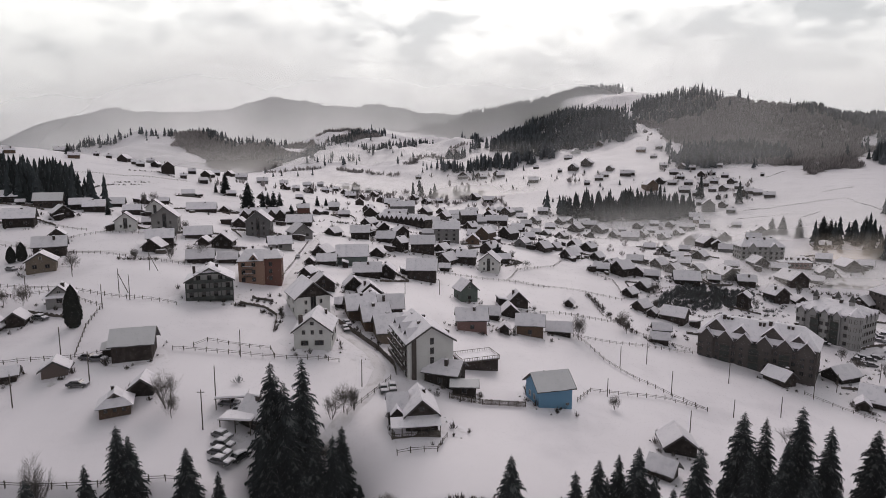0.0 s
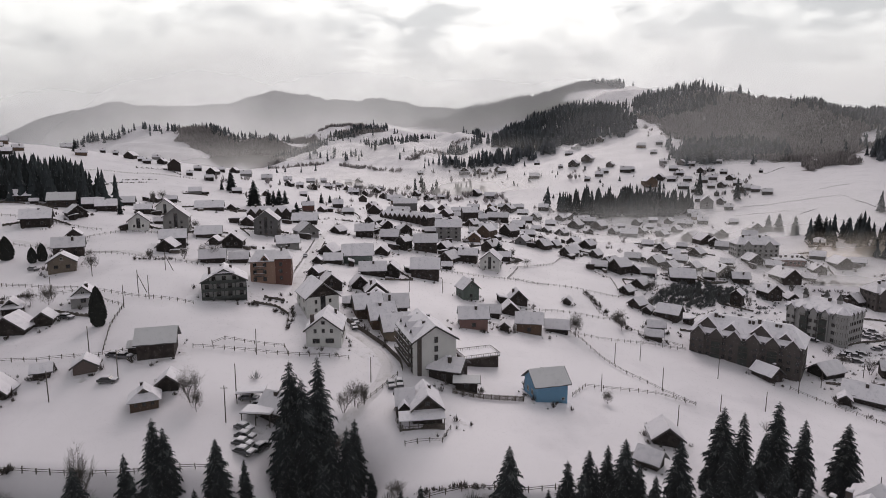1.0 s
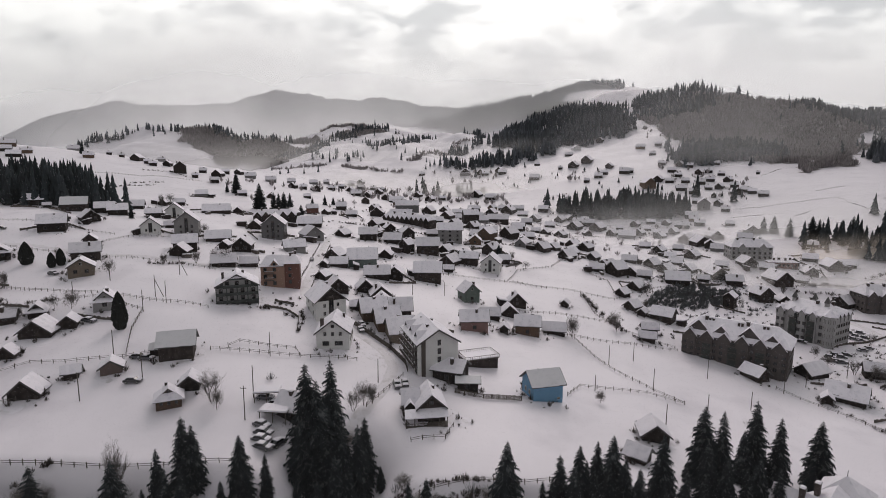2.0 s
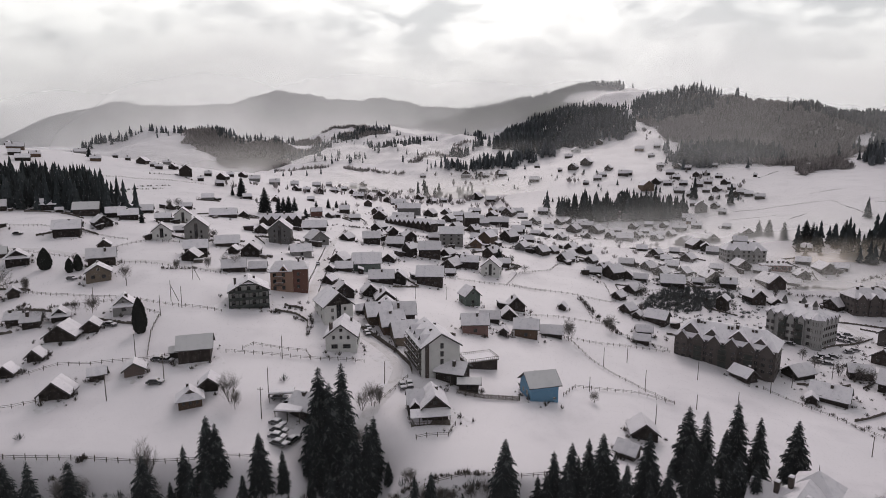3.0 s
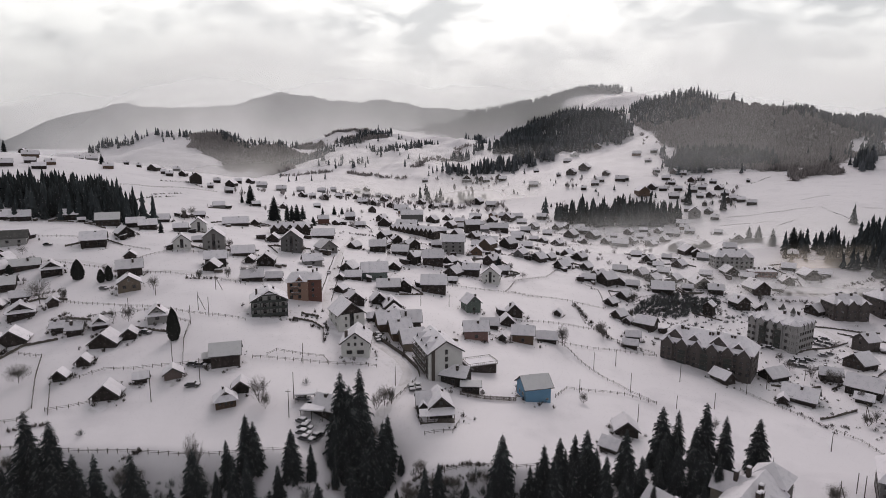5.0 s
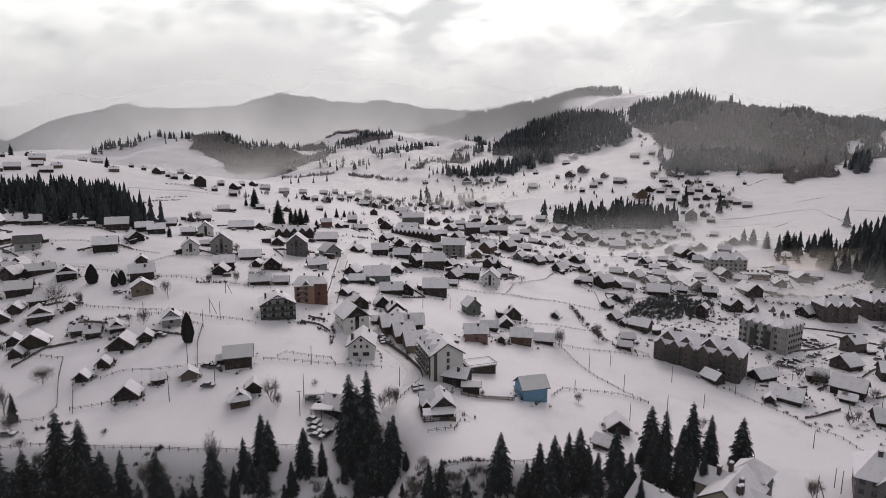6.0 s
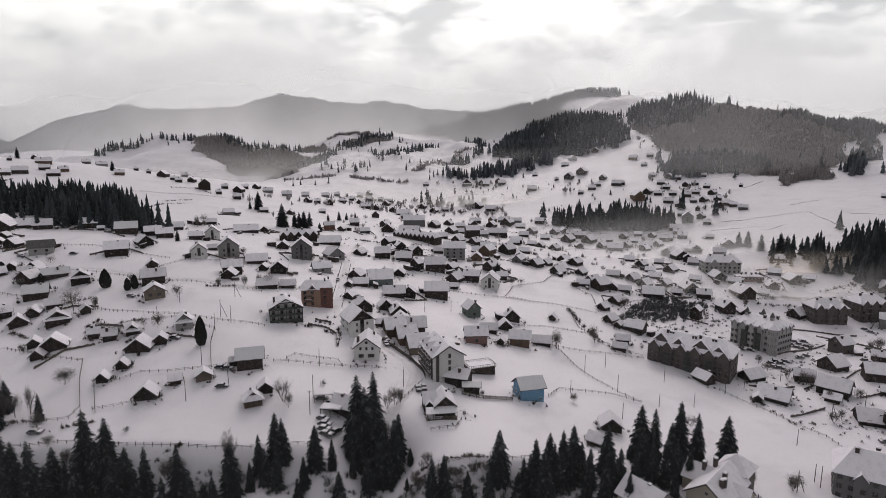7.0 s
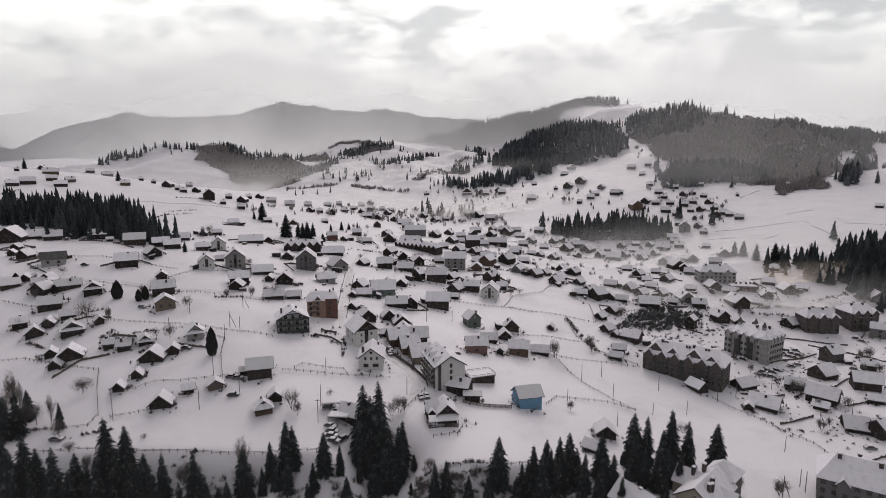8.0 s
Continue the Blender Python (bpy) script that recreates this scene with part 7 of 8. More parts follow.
house(274.0, 629.4, 65, 6.2, 9.0, 2.6, "dark", far=True)
house(170.9, 668.8, 73, 5.0, 6.5, 2.6, "dark", far=True)
house(257.5, 634.0, 69, 6.3, 9.1, 2.6, "dark", far=True)
house(-110.6, 634.0, -9, 6.5, 7.5, 2.6, "dark", far=True)
house(-18.4, 637.1, -23, 8.5, 11.0, 2.6, "dark", far=True)
house(363.6, 643.0, 58, 3.1, 3.9, 2.6, "dark", far=True)
house(248.6, 644.8, -36, 9.2, 10.7, 2.6, "dark", far=True)
house(52.0, 641.0, 84, 9.4, 11.8, 2.6, "dark", far=True)
house(-154.7, 641.7, 98, 6.6, 9.2, 2.6, "pale", far=True)
house(323.4, 648.2, 63, 5.4, 7.9, 2.6, "dark", far=True)
house(-4.1, 644.6, 87, 5.6, 7.9, 2.6, "dark", far=True)
house(230.0, 690.5, 72, 5.9, 8.0, 2.6, "dark", far=True)
house(-123.5, 647.7, 99, 4.8, 6.6, 2.6, "dark", far=True)
house(276.0, 655.4, 66, 5.9, 8.0, 2.6, "dark", far=True)
house(198.7, 694.7, 76, 6.4, 9.3, 2.6, "dark", far=True)
house(-80.2, 655.3, -11, 8.0, 10.5, 2.6, "dark", far=True)
house(304.6, 663.4, -42, 8.1, 10.0, 2.6, "dark", far=True)
house(-33.5, 658.8, -21, 8.1, 10.3, 2.6, "dark", far=True)
house(37.3, 661.3, -27, 10.8, 12.7, 3.0, "dark", far=True)
house(317.0, 667.0, 70, 6.4, 8.1, 2.6, "dark", far=True)
house(-145.0, 666.2, 104, 5.3, 6.8, 2.6, "pale", far=True)
house(276.5, 676.8, 70, 7.6, 9.6, 2.6, "dark", far=True)
house(-78.9, 671.8, 93, 5.1, 6.9, 2.6, "dark", far=True)
house(114.9, 716.5, 78, 9.4, 12.4, 2.6, "dark", far=True)
house(-105.3, 674.1, 97, 5.7, 8.3, 2.6, "dark", far=True)
house(-89.8, 675.8, 93, 4.9, 6.9, 2.6, "dark", far=True)
house(26.2, 678.0, 88, 8.0, 11.0, 2.6, "dark", far=True)
house(188.4, 682.0, 74, 7.7, 9.7, 2.6, "dark", far=True)
house(214.4, 725.3, -37, 8.3, 9.4, 2.6, "dark", far=True)
house(222.6, 688.9, 70, 9.5, 12.5, 2.7, "dark", far=True)
house(-118.1, 684.5, 101, 6.4, 8.4, 2.6, "dark", far=True)
house(306.7, 697.2, 64, 6.6, 8.4, 2.6, "dark", far=True)
house(299.3, 707.8, -39, 8.5, 9.6, 2.6, "dark", far=True)
house(345.3, 706.9, 67, 5.4, 7.1, 2.6, "dark", far=True)
house(172.5, 748.1, -30, 11.4, 13.3, 3.2, "dark", far=True)
house(-108.6, 704.7, -11, 7.1, 9.4, 2.6, "dark", far=True)
house(155.0, 750.1, 81, 4.0, 5.8, 2.6, "dark", far=True)
house(279.9, 718.9, 73, 6.7, 8.7, 2.6, "dark", far=True)
house(195.1, 764.9, -32, 13.1, 17.5, 3.2, "dark", far=True)
house(76.0, 782.7, -22, 10.5, 11.5, 2.9, "dark", far=True)
house(51.6, 784.6, -28, 10.5, 12.3, 2.9, "dark", far=True)
house(27.0, 782.9, 88, 9.5, 13.5, 2.7, "pale", far=True)
house(293.9, 791.8, 71, 6.8, 9.0, 2.6, "dark", far=True)
house(131.7, 800.9, 84, 6.0, 7.6, 2.6, "dark", far=True)
house(78.8, 771.3, 82, 8.6, 10.8, 2.6, "dark", far=True)
house(55.3, 772.6, 90, 6.5, 9.3, 2.6, "dark", far=True)
house(27.0, 786.7, 1, 12.5, 15.9, 3.2, "dark", far=True)
house(-33.9, 781.2, 96, 5.4, 7.8, 2.6, "dark", far=True)
house(289.3, 830.7, 67, 9.2, 12.6, 2.6, "brown", far=True)
house(316.1, 831.9, 66, 6.9, 9.4, 2.6, "dark", far=True)
house(186.4, 844.6, 73, 8.3, 11.2, 2.6, "dark", far=True)
house(204.9, 877.9, 5, 11.6, 13.9, 3.2, "white", far=True)
house(259.8, 942.4, -33, 10.6, 13.9, 3.0, "dark", far=True)
house(-655.1, 961.9, 126, 9.5, 13.3, 2.7, "dark", far=True)

# ---------------------------------------------------------------- trees
spruce(-139.8, 92.5, 14.4, 0)
spruce(-137.0, 93.7, 15.3, 1)
spruce(-139.7, 102.1, 10.8, 2)
spruce(-126.2, 97.3, 9.0, 3)
spruce(-122.5, 76.6, 20.6, 4)
spruce(-117.5, 74.7, 18.9, 5)
spruce(-112.0, 73.2, 21.1, 6)
spruce(-106.7, 71.3, 17.0, 7)
spruce(-103.2, 73.7, 15.5, 8)
spruce(-99.5, 77.0, 23.4, 9)
spruce(-93.6, 76.6, 21.5, 10)
spruce(-95.8, 74.7, 18.0, 11)
spruce(-88.6, 76.0, 14.0, 12)
spruce(-83.2, 75.4, 15.1, 13)
spruce(-73.4, 73.1, 19.3, 14)
spruce(-124.5, 73.7, 20.9, 15)
spruce(-119.5, 68.5, 20.3, 16)
spruce(-60.8, 75.7, 15.9, 17)
spruce(-54.3, 79.1, 12.3, 18)
spruce(-50.4, 81.4, 14.8, 19)
spruce(-48.5, 81.1, 13.5, 20)
spruce(-52.2, 77.3, 11.2, 21)
spruce(-39.5, 80.7, 13.3, 22)
spruce(-35.2, 81.8, 9.8, 23)
spruce(-41.8, 76.9, 9.6, 24)
spruce(-29.9, 93.0, 24.5, 25)
spruce(-25.8, 98.0, 22.5, 26)
spruce(-27.7, 92.7, 23.0, 27)
spruce(-22.1, 90.7, 19.3, 28)
spruce(-18.0, 94.0, 14.5, 29)
spruce(-27.9, 88.4, 9.9, 30)
spruce(-22.8, 86.0, 15.3, 31)
spruce(-14.3, 89.8, 5.6, 32)
spruce(-7.7, 76.5, 13.9, 33)
spruce(-4.5, 77.2, 13.1, 34)
spruce(1.8, 76.5, 9.1, 35)
spruce(7.2, 75.1, 12.3, 36)
spruce(10.4, 79.7, 16.3, 37)
spruce(16.6, 77.0, 12.5, 38)
spruce(20.1, 79.2, 14.2, 39)
spruce(24.2, 81.2, 13.4, 40)
spruce(29.0, 86.4, 10.5, 41)
spruce(31.2, 83.6, 13.5, 42)
spruce(26.3, 77.4, 11.3, 43)
spruce(34.2, 77.2, 11.7, 44)
spruce(40.0, 81.6, 15.4, 45)
spruce(50.1, 93.6, 5.0, 46)
spruce(53.3, 93.7, 18.1, 47)
spruce(57.5, 94.1, 17.7, 48)
spruce(66.8, 98.5, 19.4, 49)
spruce(63.9, 97.3, 12.5, 50)
spruce(71.8, 97.5, 16.6, 51)
spruce(81.7, 99.0, 16.9, 52)
spruce(46.8, 78.4, 10.0, 53)
spruce(41.1, 73.8, 13.6, 54)
spruce(22.1, 76.0, 15.3, 55)
spruce(-76.2, 70.0, 15.5, 56)
spruce(-66.1, 70.9, 12.6, 57)
spruce(-128.6, 77.2, 19.0, 58)
spruce(-117.2, 71.0, 18.0, 59)
spruce(-106.6, 69.0, 16.6, 60)
spruce(-99.5, 71.8, 19.6, 61)
spruce(-89.6, 71.6, 18.8, 62)
spruce(-48.8, 76.6, 12.2, 63)
spruce(-42.4, 72.5, 10.5, 64)
spruce(-31.9, 73.9, 12.1, 65)
spruce(-29.9, 83.7, 7.0, 66)
spruce(-25.5, 82.2, 11.1, 67)
spruce(-19.9, 84.9, 12.8, 68)
spruce(-14.7, 81.5, 4.0, 69)
spruce(14.9, 74.5, 12.3, 70)
spruce(18.3, 76.8, 13.4, 71)
spruce(21.1, 74.1, 13.0, 72)
spruce(25.5, 81.1, 10.7, 73)
spruce(29.1, 78.6, 11.3, 74)
spruce(32.5, 80.0, 11.6, 75)
spruce(32.6, 73.5, 9.9, 76)
spruce(36.7, 71.4, 11.0, 77)
spruce(41.6, 67.7, 10.9, 78)
spruce(51.0, 86.7, 13.2, 79)
spruce(53.1, 83.1, 12.0, 80)
spruce(55.7, 81.0, 11.8, 81)
spruce(60.6, 85.2, 12.0, 82)
spruce(63.0, 82.6, 11.9, 83)
spruce(55.9, 74.8, 8.9, 84)
spruce(-30.5, 89.7, 14.5, 85)
spruce(-21.9, 89.0, 18.2, 86)
spruce(-106.9, 74.9, 16.2, 87)
spruce(-83.8, 71.7, 15.1, 88)
spruce(-69.9, 71.4, 15.2, 89)
spruce(-63.7, 70.8, 14.4, 90)
spruce(-56.0, 76.5, 8.6, 91)
spruce(-25.0, 88.8, 16.4, 92)
spruce(-28.8, 88.3, 11.9, 93)
spruce(-18.9, 90.3, 18.0, 94)
spruce(-181.9, 470.1, 18.0, 0, "spruces in the village", "dark conical spruce standing among snowy fields", 1.25)
spruce(-189.9, 470.0, 8.0, 1, "spruces in the village", "dark conical spruce standing among snowy fields", 1.25)
spruce(-140.7, 404.8, 20.0, 2, "spruces in the village", "dark conical spruce standing among snowy fields", 1.25)
spruce(-132.3, 411.8, 14.0, 3, "spruces in the village", "dark conical spruce standing among snowy fields", 1.25)
spruce(-128.1, 410.4, 14.0, 4, "spruces in the village", "dark conical spruce standing among snowy fields", 1.25)
spruce(-125.1, 414.1, 15.0, 5, "spruces in the village", "dark conical spruce standing among snowy fields", 1.25)
spruce(-118.8, 408.1, 16.0, 6, "spruces in the village", "dark conical spruce standing among snowy fields", 1.25)
spruce(-109.4, 403.6, 8.0, 7, "spruces in the village", "dark conical spruce standing among snowy fields", 1.25)
spruce(-114.3, 461.2, 8.0, 8, "spruces in the village", "dark conical spruce standing among snowy fields", 1.25)
spruce(-107.3, 478.3, 9.0, 9, "spruces in the village", "dark conical spruce standing among snowy fields", 1.25)
spruce(-101.4, 485.8, 7.0, 10, "spruces in the village", "dark conical spruce standing among snowy fields", 1.25)
spruce(-94.7, 497.0, 7.0, 11, "spruces in the village", "dark conical spruce standing among snowy fields", 1.25)
spruce(30.5, 308.9, 9.0, 12, "spruces in the village", "dark conical spruce standing among snowy fields", 1.25)
spruce(-175.4, 292.9, 8.0, 13, "spruces in the village", "dark conical spruce standing among snowy fields", 1.25)
spruce(259.8, 440.4, 14.0, 14, "spruces in the village", "dark conical spruce standing among snowy fields", 1.25)
spruce(265.4, 435.5, 15.0, 15, "spruces in the village", "dark conical spruce standing among snowy fields", 1.25)
spruce(268.2, 419.2, 15.0, 16, "spruces in the village", "dark conical spruce standing among snowy fields", 1.25)
spruce(277.2, 406.3, 18.0, 17, "spruces in the village", "dark conical spruce standing among snowy fields", 1.25)
spruce(281.8, 404.9, 16.0, 18, "spruces in the village", "dark conical spruce standing among snowy fields", 1.25)
spruce(302.6, 398.9, 18.0, 19, "spruces in the village", "dark conical spruce standing among snowy fields", 1.25)
spruce(301.3, 408.9, 12.0, 20, "spruces in the village", "dark conical spruce standing among snowy fields", 1.25)
spruce(-175.0, 899.5, 9.0, 21, "spruces in the village", "dark conical spruce standing among snowy fields", 1.25)
spruce(-664.4, 1118.2, 9.0, 22, "spruces in the village", "dark conical spruce standing among snowy fields", 1.25)
spruce(-499.1, 592.9, 14.0, 23, "spruces in the village", "dark conical spruce standing among snowy fields", 1.25)
spruce(-375.8, 568.7, 12.0, 24, "spruces in the village", "dark conical spruce standing among snowy fields", 1.25)
thuja(-168.3, 203.1, 8.7, 5.1)
thuja(-155.4, 199.0, 5.8, 3.1)
thuja(-153.3, 201.4, 6.7, 3.4)
thuja(-95.7, 140.9, 11.0, 4.2)
thuja(-204.1, 209.6, 4.3, 3.2)
thuja(-235.5, 225.2, 3.0, 2.7)
bare_tree(-62.5, 79.6, 14.5, 2, 0.62)
bare_tree(-150.7, 109.7, 15.0, 2, 0.62)
bare_tree(-146.6, 107.5, 13.0, 2, 0.62)
bare_tree(-130.9, 100.0, 11.0, 2, 0.62)
bare_tree(-134.9, 99.0, 9.0, 4)
bare_tree(-131.0, 116.1, 6.5, 5, 1.5)
bare_tree(-167.0, 176.6, 12.0, 1, 1.1)
bare_tree(-140.0, 151.2, 6.0, 7)
bare_tree(-135.6, 148.7, 6.0, 8)
bare_tree(-194.5, 377.6, 9.0, 9)
bare_tree(-194.4, 364.6, 10.0, 10)
bare_tree(-55.5, 106.5, 9.0, 11)
bare_tree(-53.0, 103.6, 6.0, 12)
bare_tree(-20.7, 111.5, 7.0, 13)
bare_tree(-18.9, 112.6, 6.0, 14)
bare_tree(-22.8, 109.1, 6.0, 15)
bare_tree(46.7, 186.6, 10.0, 16)
bare_tree(69.4, 209.1, 8.0, 17)
bare_tree(69.0, 204.1, 6.0, 18)
bare_tree(150.3, 181.7, 7.0, 19)
bare_tree(153.6, 175.6, 7.0, 20)
bare_tree(155.1, 172.7, 7.0, 21)
bare_tree(147.5, 141.7, 5.0, 22, 1.5)
bare_tree(142.9, 139.7, 5.0, 23, 1.5)
bare_tree(-97.3, 213.0, 7.0, 24)
bare_tree(-93.1, 213.5, 8.0, 25)
bare_tree(-90.6, 216.6, 6.0, 26)
bare_tree(-103.9, 211.0, 6.0, 27)
bare_tree(37.8, 287.2, 5.0, 28, 1.5)
bare_tree(43.5, 289.0, 5.0, 29, 1.5)
bare_tree(-115.2, 206.5, 5.0, 30, 1.5)
bare_tree(-211.1, 205.2, 5.0, 31, 1.5)
bare_tree(-124.5, 154.8, 6.0, 32)
bare_tree(-118.9, 154.7, 7.0, 33)
bare_tree(189.1, 291.7, 8.0, 34)
bare_tree(224.0, 223.6, 9.0, 35)
bare_tree(218.1, 221.6, 8.0, 36)
bare_tree(-215.6, 233.5, 5.0, 37, 1.5)
bare_tree(96.8, 89.9, 5.0, 38, 1.5)
bare_tree(42.1, 130.7, 4.0, 40, 1.5)
bare_tree(103.1, 266.8, 8.0, 41)
bare_tree(93.1, 239.3, 6.0, 42)
bare_tree(150.3, 262.9, 6.0, 43)
bare_tree(-123.1, 92.0, 8.0, 44)
bare_tree(-137.3, 97.6, 11.0, 2, 0.62)
bare_tree(-146.7, 102.0, 13.0, 2, 0.62)
bare_tree(-79.1, 78.3, 7.0, 47)
bare_tree(-77.6, 78.7, 8.0, 48)
bare_tree(-115.6, 85.2, 4.0, 49, 1.5)
bare_tree(-108.0, 81.2, 5.0, 50, 1.5)
bare_tree(-95.2, 76.8, 6.0, 51)
bare_tree(-75.4, 79.0, 6.0, 52)
bare_tree(-61.3, 77.4, 9.0, 53)
bare_tree(-12.6, 81.2, 5.0, 54, 1.5)
bare_tree(-9.4, 85.0, 4.0, 55, 1.5)
bare_tree(-22.4, 99.1, 5.0, 56, 1.5)
bare_tree(-13.2, 78.2, 4.0, 57, 1.5)
bare_tree(-2.9, 80.8, 4.0, 58, 1.5)
bare_tree(-0.5, 80.5, 4.0, 59, 1.5)
bare_tree(3.6, 81.0, 4.0, 60, 1.5)
bare_tree(6.9, 81.5, 4.0, 61, 1.5)
bare_tree(-6.1, 81.0, 4.0, 62, 1.5)
bare_tree(-10.9, 80.1, 4.0, 63, 1.5)
bare_tree(-7.7, 78.4, 3.5, 64, 1.5)
bare_tree(-3.7, 78.3, 3.5, 65, 1.5)
bare_tree(1.1, 78.8, 3.5, 66, 1.5)
bare_tree(-32.9, 76.8, 5.0, 67, 1.5)
bare_tree(84.0, 88.8, 6.0, 68)
bare_tree(98.7, 91.8, 5.0, 69, 1.5)
bare_tree(83.1, 127.0, 5.0, 71, 1.5)
bare_tree(146.7, 198.4, 6.0, 72)
bare_tree(146.4, 190.0, 5.0, 73, 1.5)
bare_tree(152.7, 156.6, 6.0, 74)
bare_tree(167.3, 160.3, 5.0, 75, 1.5)
bare_tree(203.4, 199.6, 6.0, 76)
bare_tree(209.9, 197.3, 7.0, 77)
bare_tree(146.8, 215.0, 5.0, 78, 1.5)
bare_tree(185.9, 220.6, 6.0, 79)
bare_tree(-38.9, 306.0, 6.0, 80)
bare_tree(-16.2, 317.2, 6.0, 81)
bare_tree(15.5, 318.0, 5.0, 82, 1.5)
bare_tree(38.4, 309.5, 6.0, 83)
bare_tree(-87.2, 283.2, 6.0, 84)
bare_tree(-127.9, 276.2, 6.0, 85)
bare_tree(-157.3, 205.8, 7.0, 86)
bare_tree(-200.2, 219.3, 6.0, 87)
bare_tree(-223.0, 222.2, 6.0, 88)
bare_tree(-127.3, 189.6, 7.0, 89)
bare_tree(-158.0, 177.9, 7.0, 90)
bare_tree(-131.6, 148.4, 6.0, 91)
bare_tree(-182.7, 172.3, 6.0, 92)
bare_tree(-195.9, 173.1, 6.0, 93)

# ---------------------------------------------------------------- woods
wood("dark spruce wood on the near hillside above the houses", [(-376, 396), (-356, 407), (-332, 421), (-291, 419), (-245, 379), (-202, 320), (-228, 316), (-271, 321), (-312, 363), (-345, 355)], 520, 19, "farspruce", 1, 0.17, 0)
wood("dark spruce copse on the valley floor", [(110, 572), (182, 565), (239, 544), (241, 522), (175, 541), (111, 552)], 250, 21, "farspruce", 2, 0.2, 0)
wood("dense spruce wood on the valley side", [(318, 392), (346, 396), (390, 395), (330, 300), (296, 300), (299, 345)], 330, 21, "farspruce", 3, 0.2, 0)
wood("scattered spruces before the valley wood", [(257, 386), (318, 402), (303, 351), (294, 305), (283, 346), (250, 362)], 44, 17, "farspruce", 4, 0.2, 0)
wood("dark thicket of young trees between the valley houses", [(114, 277), (139, 295), (163, 294), (145, 261), (115, 249), (96, 249)], 620, 3.0, "thicket", 5, 0.5, 0, twigs=True)
wood("straggling bare bushes round the dark thicket", [(100, 290), (140, 312), (182, 306), (168, 256), (118, 236), (84, 240)], 160, 2.4, "thicket", 40, 0.6, 0.0, twigs=True)
wood("frosty bare scrub on the steep near bank", [(-135, 82), (-100, 79), (-40, 80), (-10, 81), (12, 83), (34, 80), (40, 56), (-135, 52)], 980, 2.2, "thicket", 41, 0.7, -0.25, "scrub", twigs=True)
wood("low leafless bushes and brush in the valley gardens", [(88, 205), (104, 262), (170, 335), (290, 330), (300, 240), (235, 150), (170, 112), (128, 128), (120, 165)], 620, 1.5, "yard", 42, 0.75, -0.05, "scrub", twigs=True)
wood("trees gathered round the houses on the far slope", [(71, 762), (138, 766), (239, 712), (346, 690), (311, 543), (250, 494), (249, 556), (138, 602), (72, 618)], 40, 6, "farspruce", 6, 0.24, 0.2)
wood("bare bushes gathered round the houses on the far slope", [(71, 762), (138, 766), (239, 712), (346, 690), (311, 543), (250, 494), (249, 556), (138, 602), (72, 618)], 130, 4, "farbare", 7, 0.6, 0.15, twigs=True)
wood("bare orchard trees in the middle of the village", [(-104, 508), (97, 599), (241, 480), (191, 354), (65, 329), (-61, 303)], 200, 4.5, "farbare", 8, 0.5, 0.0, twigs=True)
wood("dark spruce forest across the ridge", [(84, 975), (134, 1206), (203, 1261), (251, 1282), (316, 1161), (347, 1082), (320, 939), (301, 928), (260, 942), (222, 947), (160, 884), (110, 850), (40, 826), (90, 890)], 2500, 20, "hazespruce", 9, 0.2, 0)
wood("spruces filling the saddle between the ridges", [(40, 1184), (77, 1286), (84, 1080), (62, 1050)], 90, 15, "hazespruce", 10, 0.2, 0)
wood("spruces along the top of the hill", [(340, 1088), (428, 1185), (496, 1124), (501, 1056), (461, 991), (408, 981), (359, 983)], 480, 20, "hazespruce", 11, 0.17, 0)
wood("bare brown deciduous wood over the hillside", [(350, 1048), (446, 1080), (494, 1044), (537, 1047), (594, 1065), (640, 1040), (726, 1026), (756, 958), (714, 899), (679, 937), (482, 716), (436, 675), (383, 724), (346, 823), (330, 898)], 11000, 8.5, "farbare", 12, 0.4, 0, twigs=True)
wood("dark spruces at the foot of the bare wood", [(335, 842), (404, 802), (448, 735), (435, 686), (412, 708), (386, 731), (329, 703), (290, 716)], 850, 15, "hazespruce", 13, 0.2, 0)
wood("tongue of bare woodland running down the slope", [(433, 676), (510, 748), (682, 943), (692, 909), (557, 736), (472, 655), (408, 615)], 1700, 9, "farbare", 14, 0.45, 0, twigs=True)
wood("dark spruce forest on the far slope", [(523, 688), (684, 890), (722, 910), (518, 638), (493, 645)], 420, 19, "hazespruce", 15, 0.2, 0)
wood("dark forest strip along the ridge", [(621, 1034), (691, 1037), (733, 1021), (772, 979), (714, 899), (707, 953), (680, 1002)], 800, 15, "hazespruce", 16, 0.2, 0)
wood("hazy forest over the far ridge", [(-48, 1331), (85, 1430), (245, 1444), (301, 1435), (369, 1424), (440, 1297), (363, 1206), (313, 1302), (245, 1320), (179, 1290), (90, 1275), (20, 1270), (-40, 1285)], 2300, 18, "hazespruce", 17, 0.22, 0)
wood("hazy spruces thinning out at the end of the ridge", [(-190, 1345), (-120, 1352), (-30, 1350), (-20, 1280), (-110, 1300), (-180, 1315)], 300, 10, "hazespruce", 43, 0.24, 0)
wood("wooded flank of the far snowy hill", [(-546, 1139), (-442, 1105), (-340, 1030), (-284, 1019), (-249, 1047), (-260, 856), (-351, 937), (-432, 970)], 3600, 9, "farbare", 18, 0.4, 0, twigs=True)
wood("spruces along the upper edge of the bare flank", [(-560, 1145), (-440, 1118), (-340, 1045), (-284, 1030), (-300, 1000), (-352, 1018), (-440, 1080), (-540, 1115)], 150, 15, "hazespruce", 28, 0.2, 0)
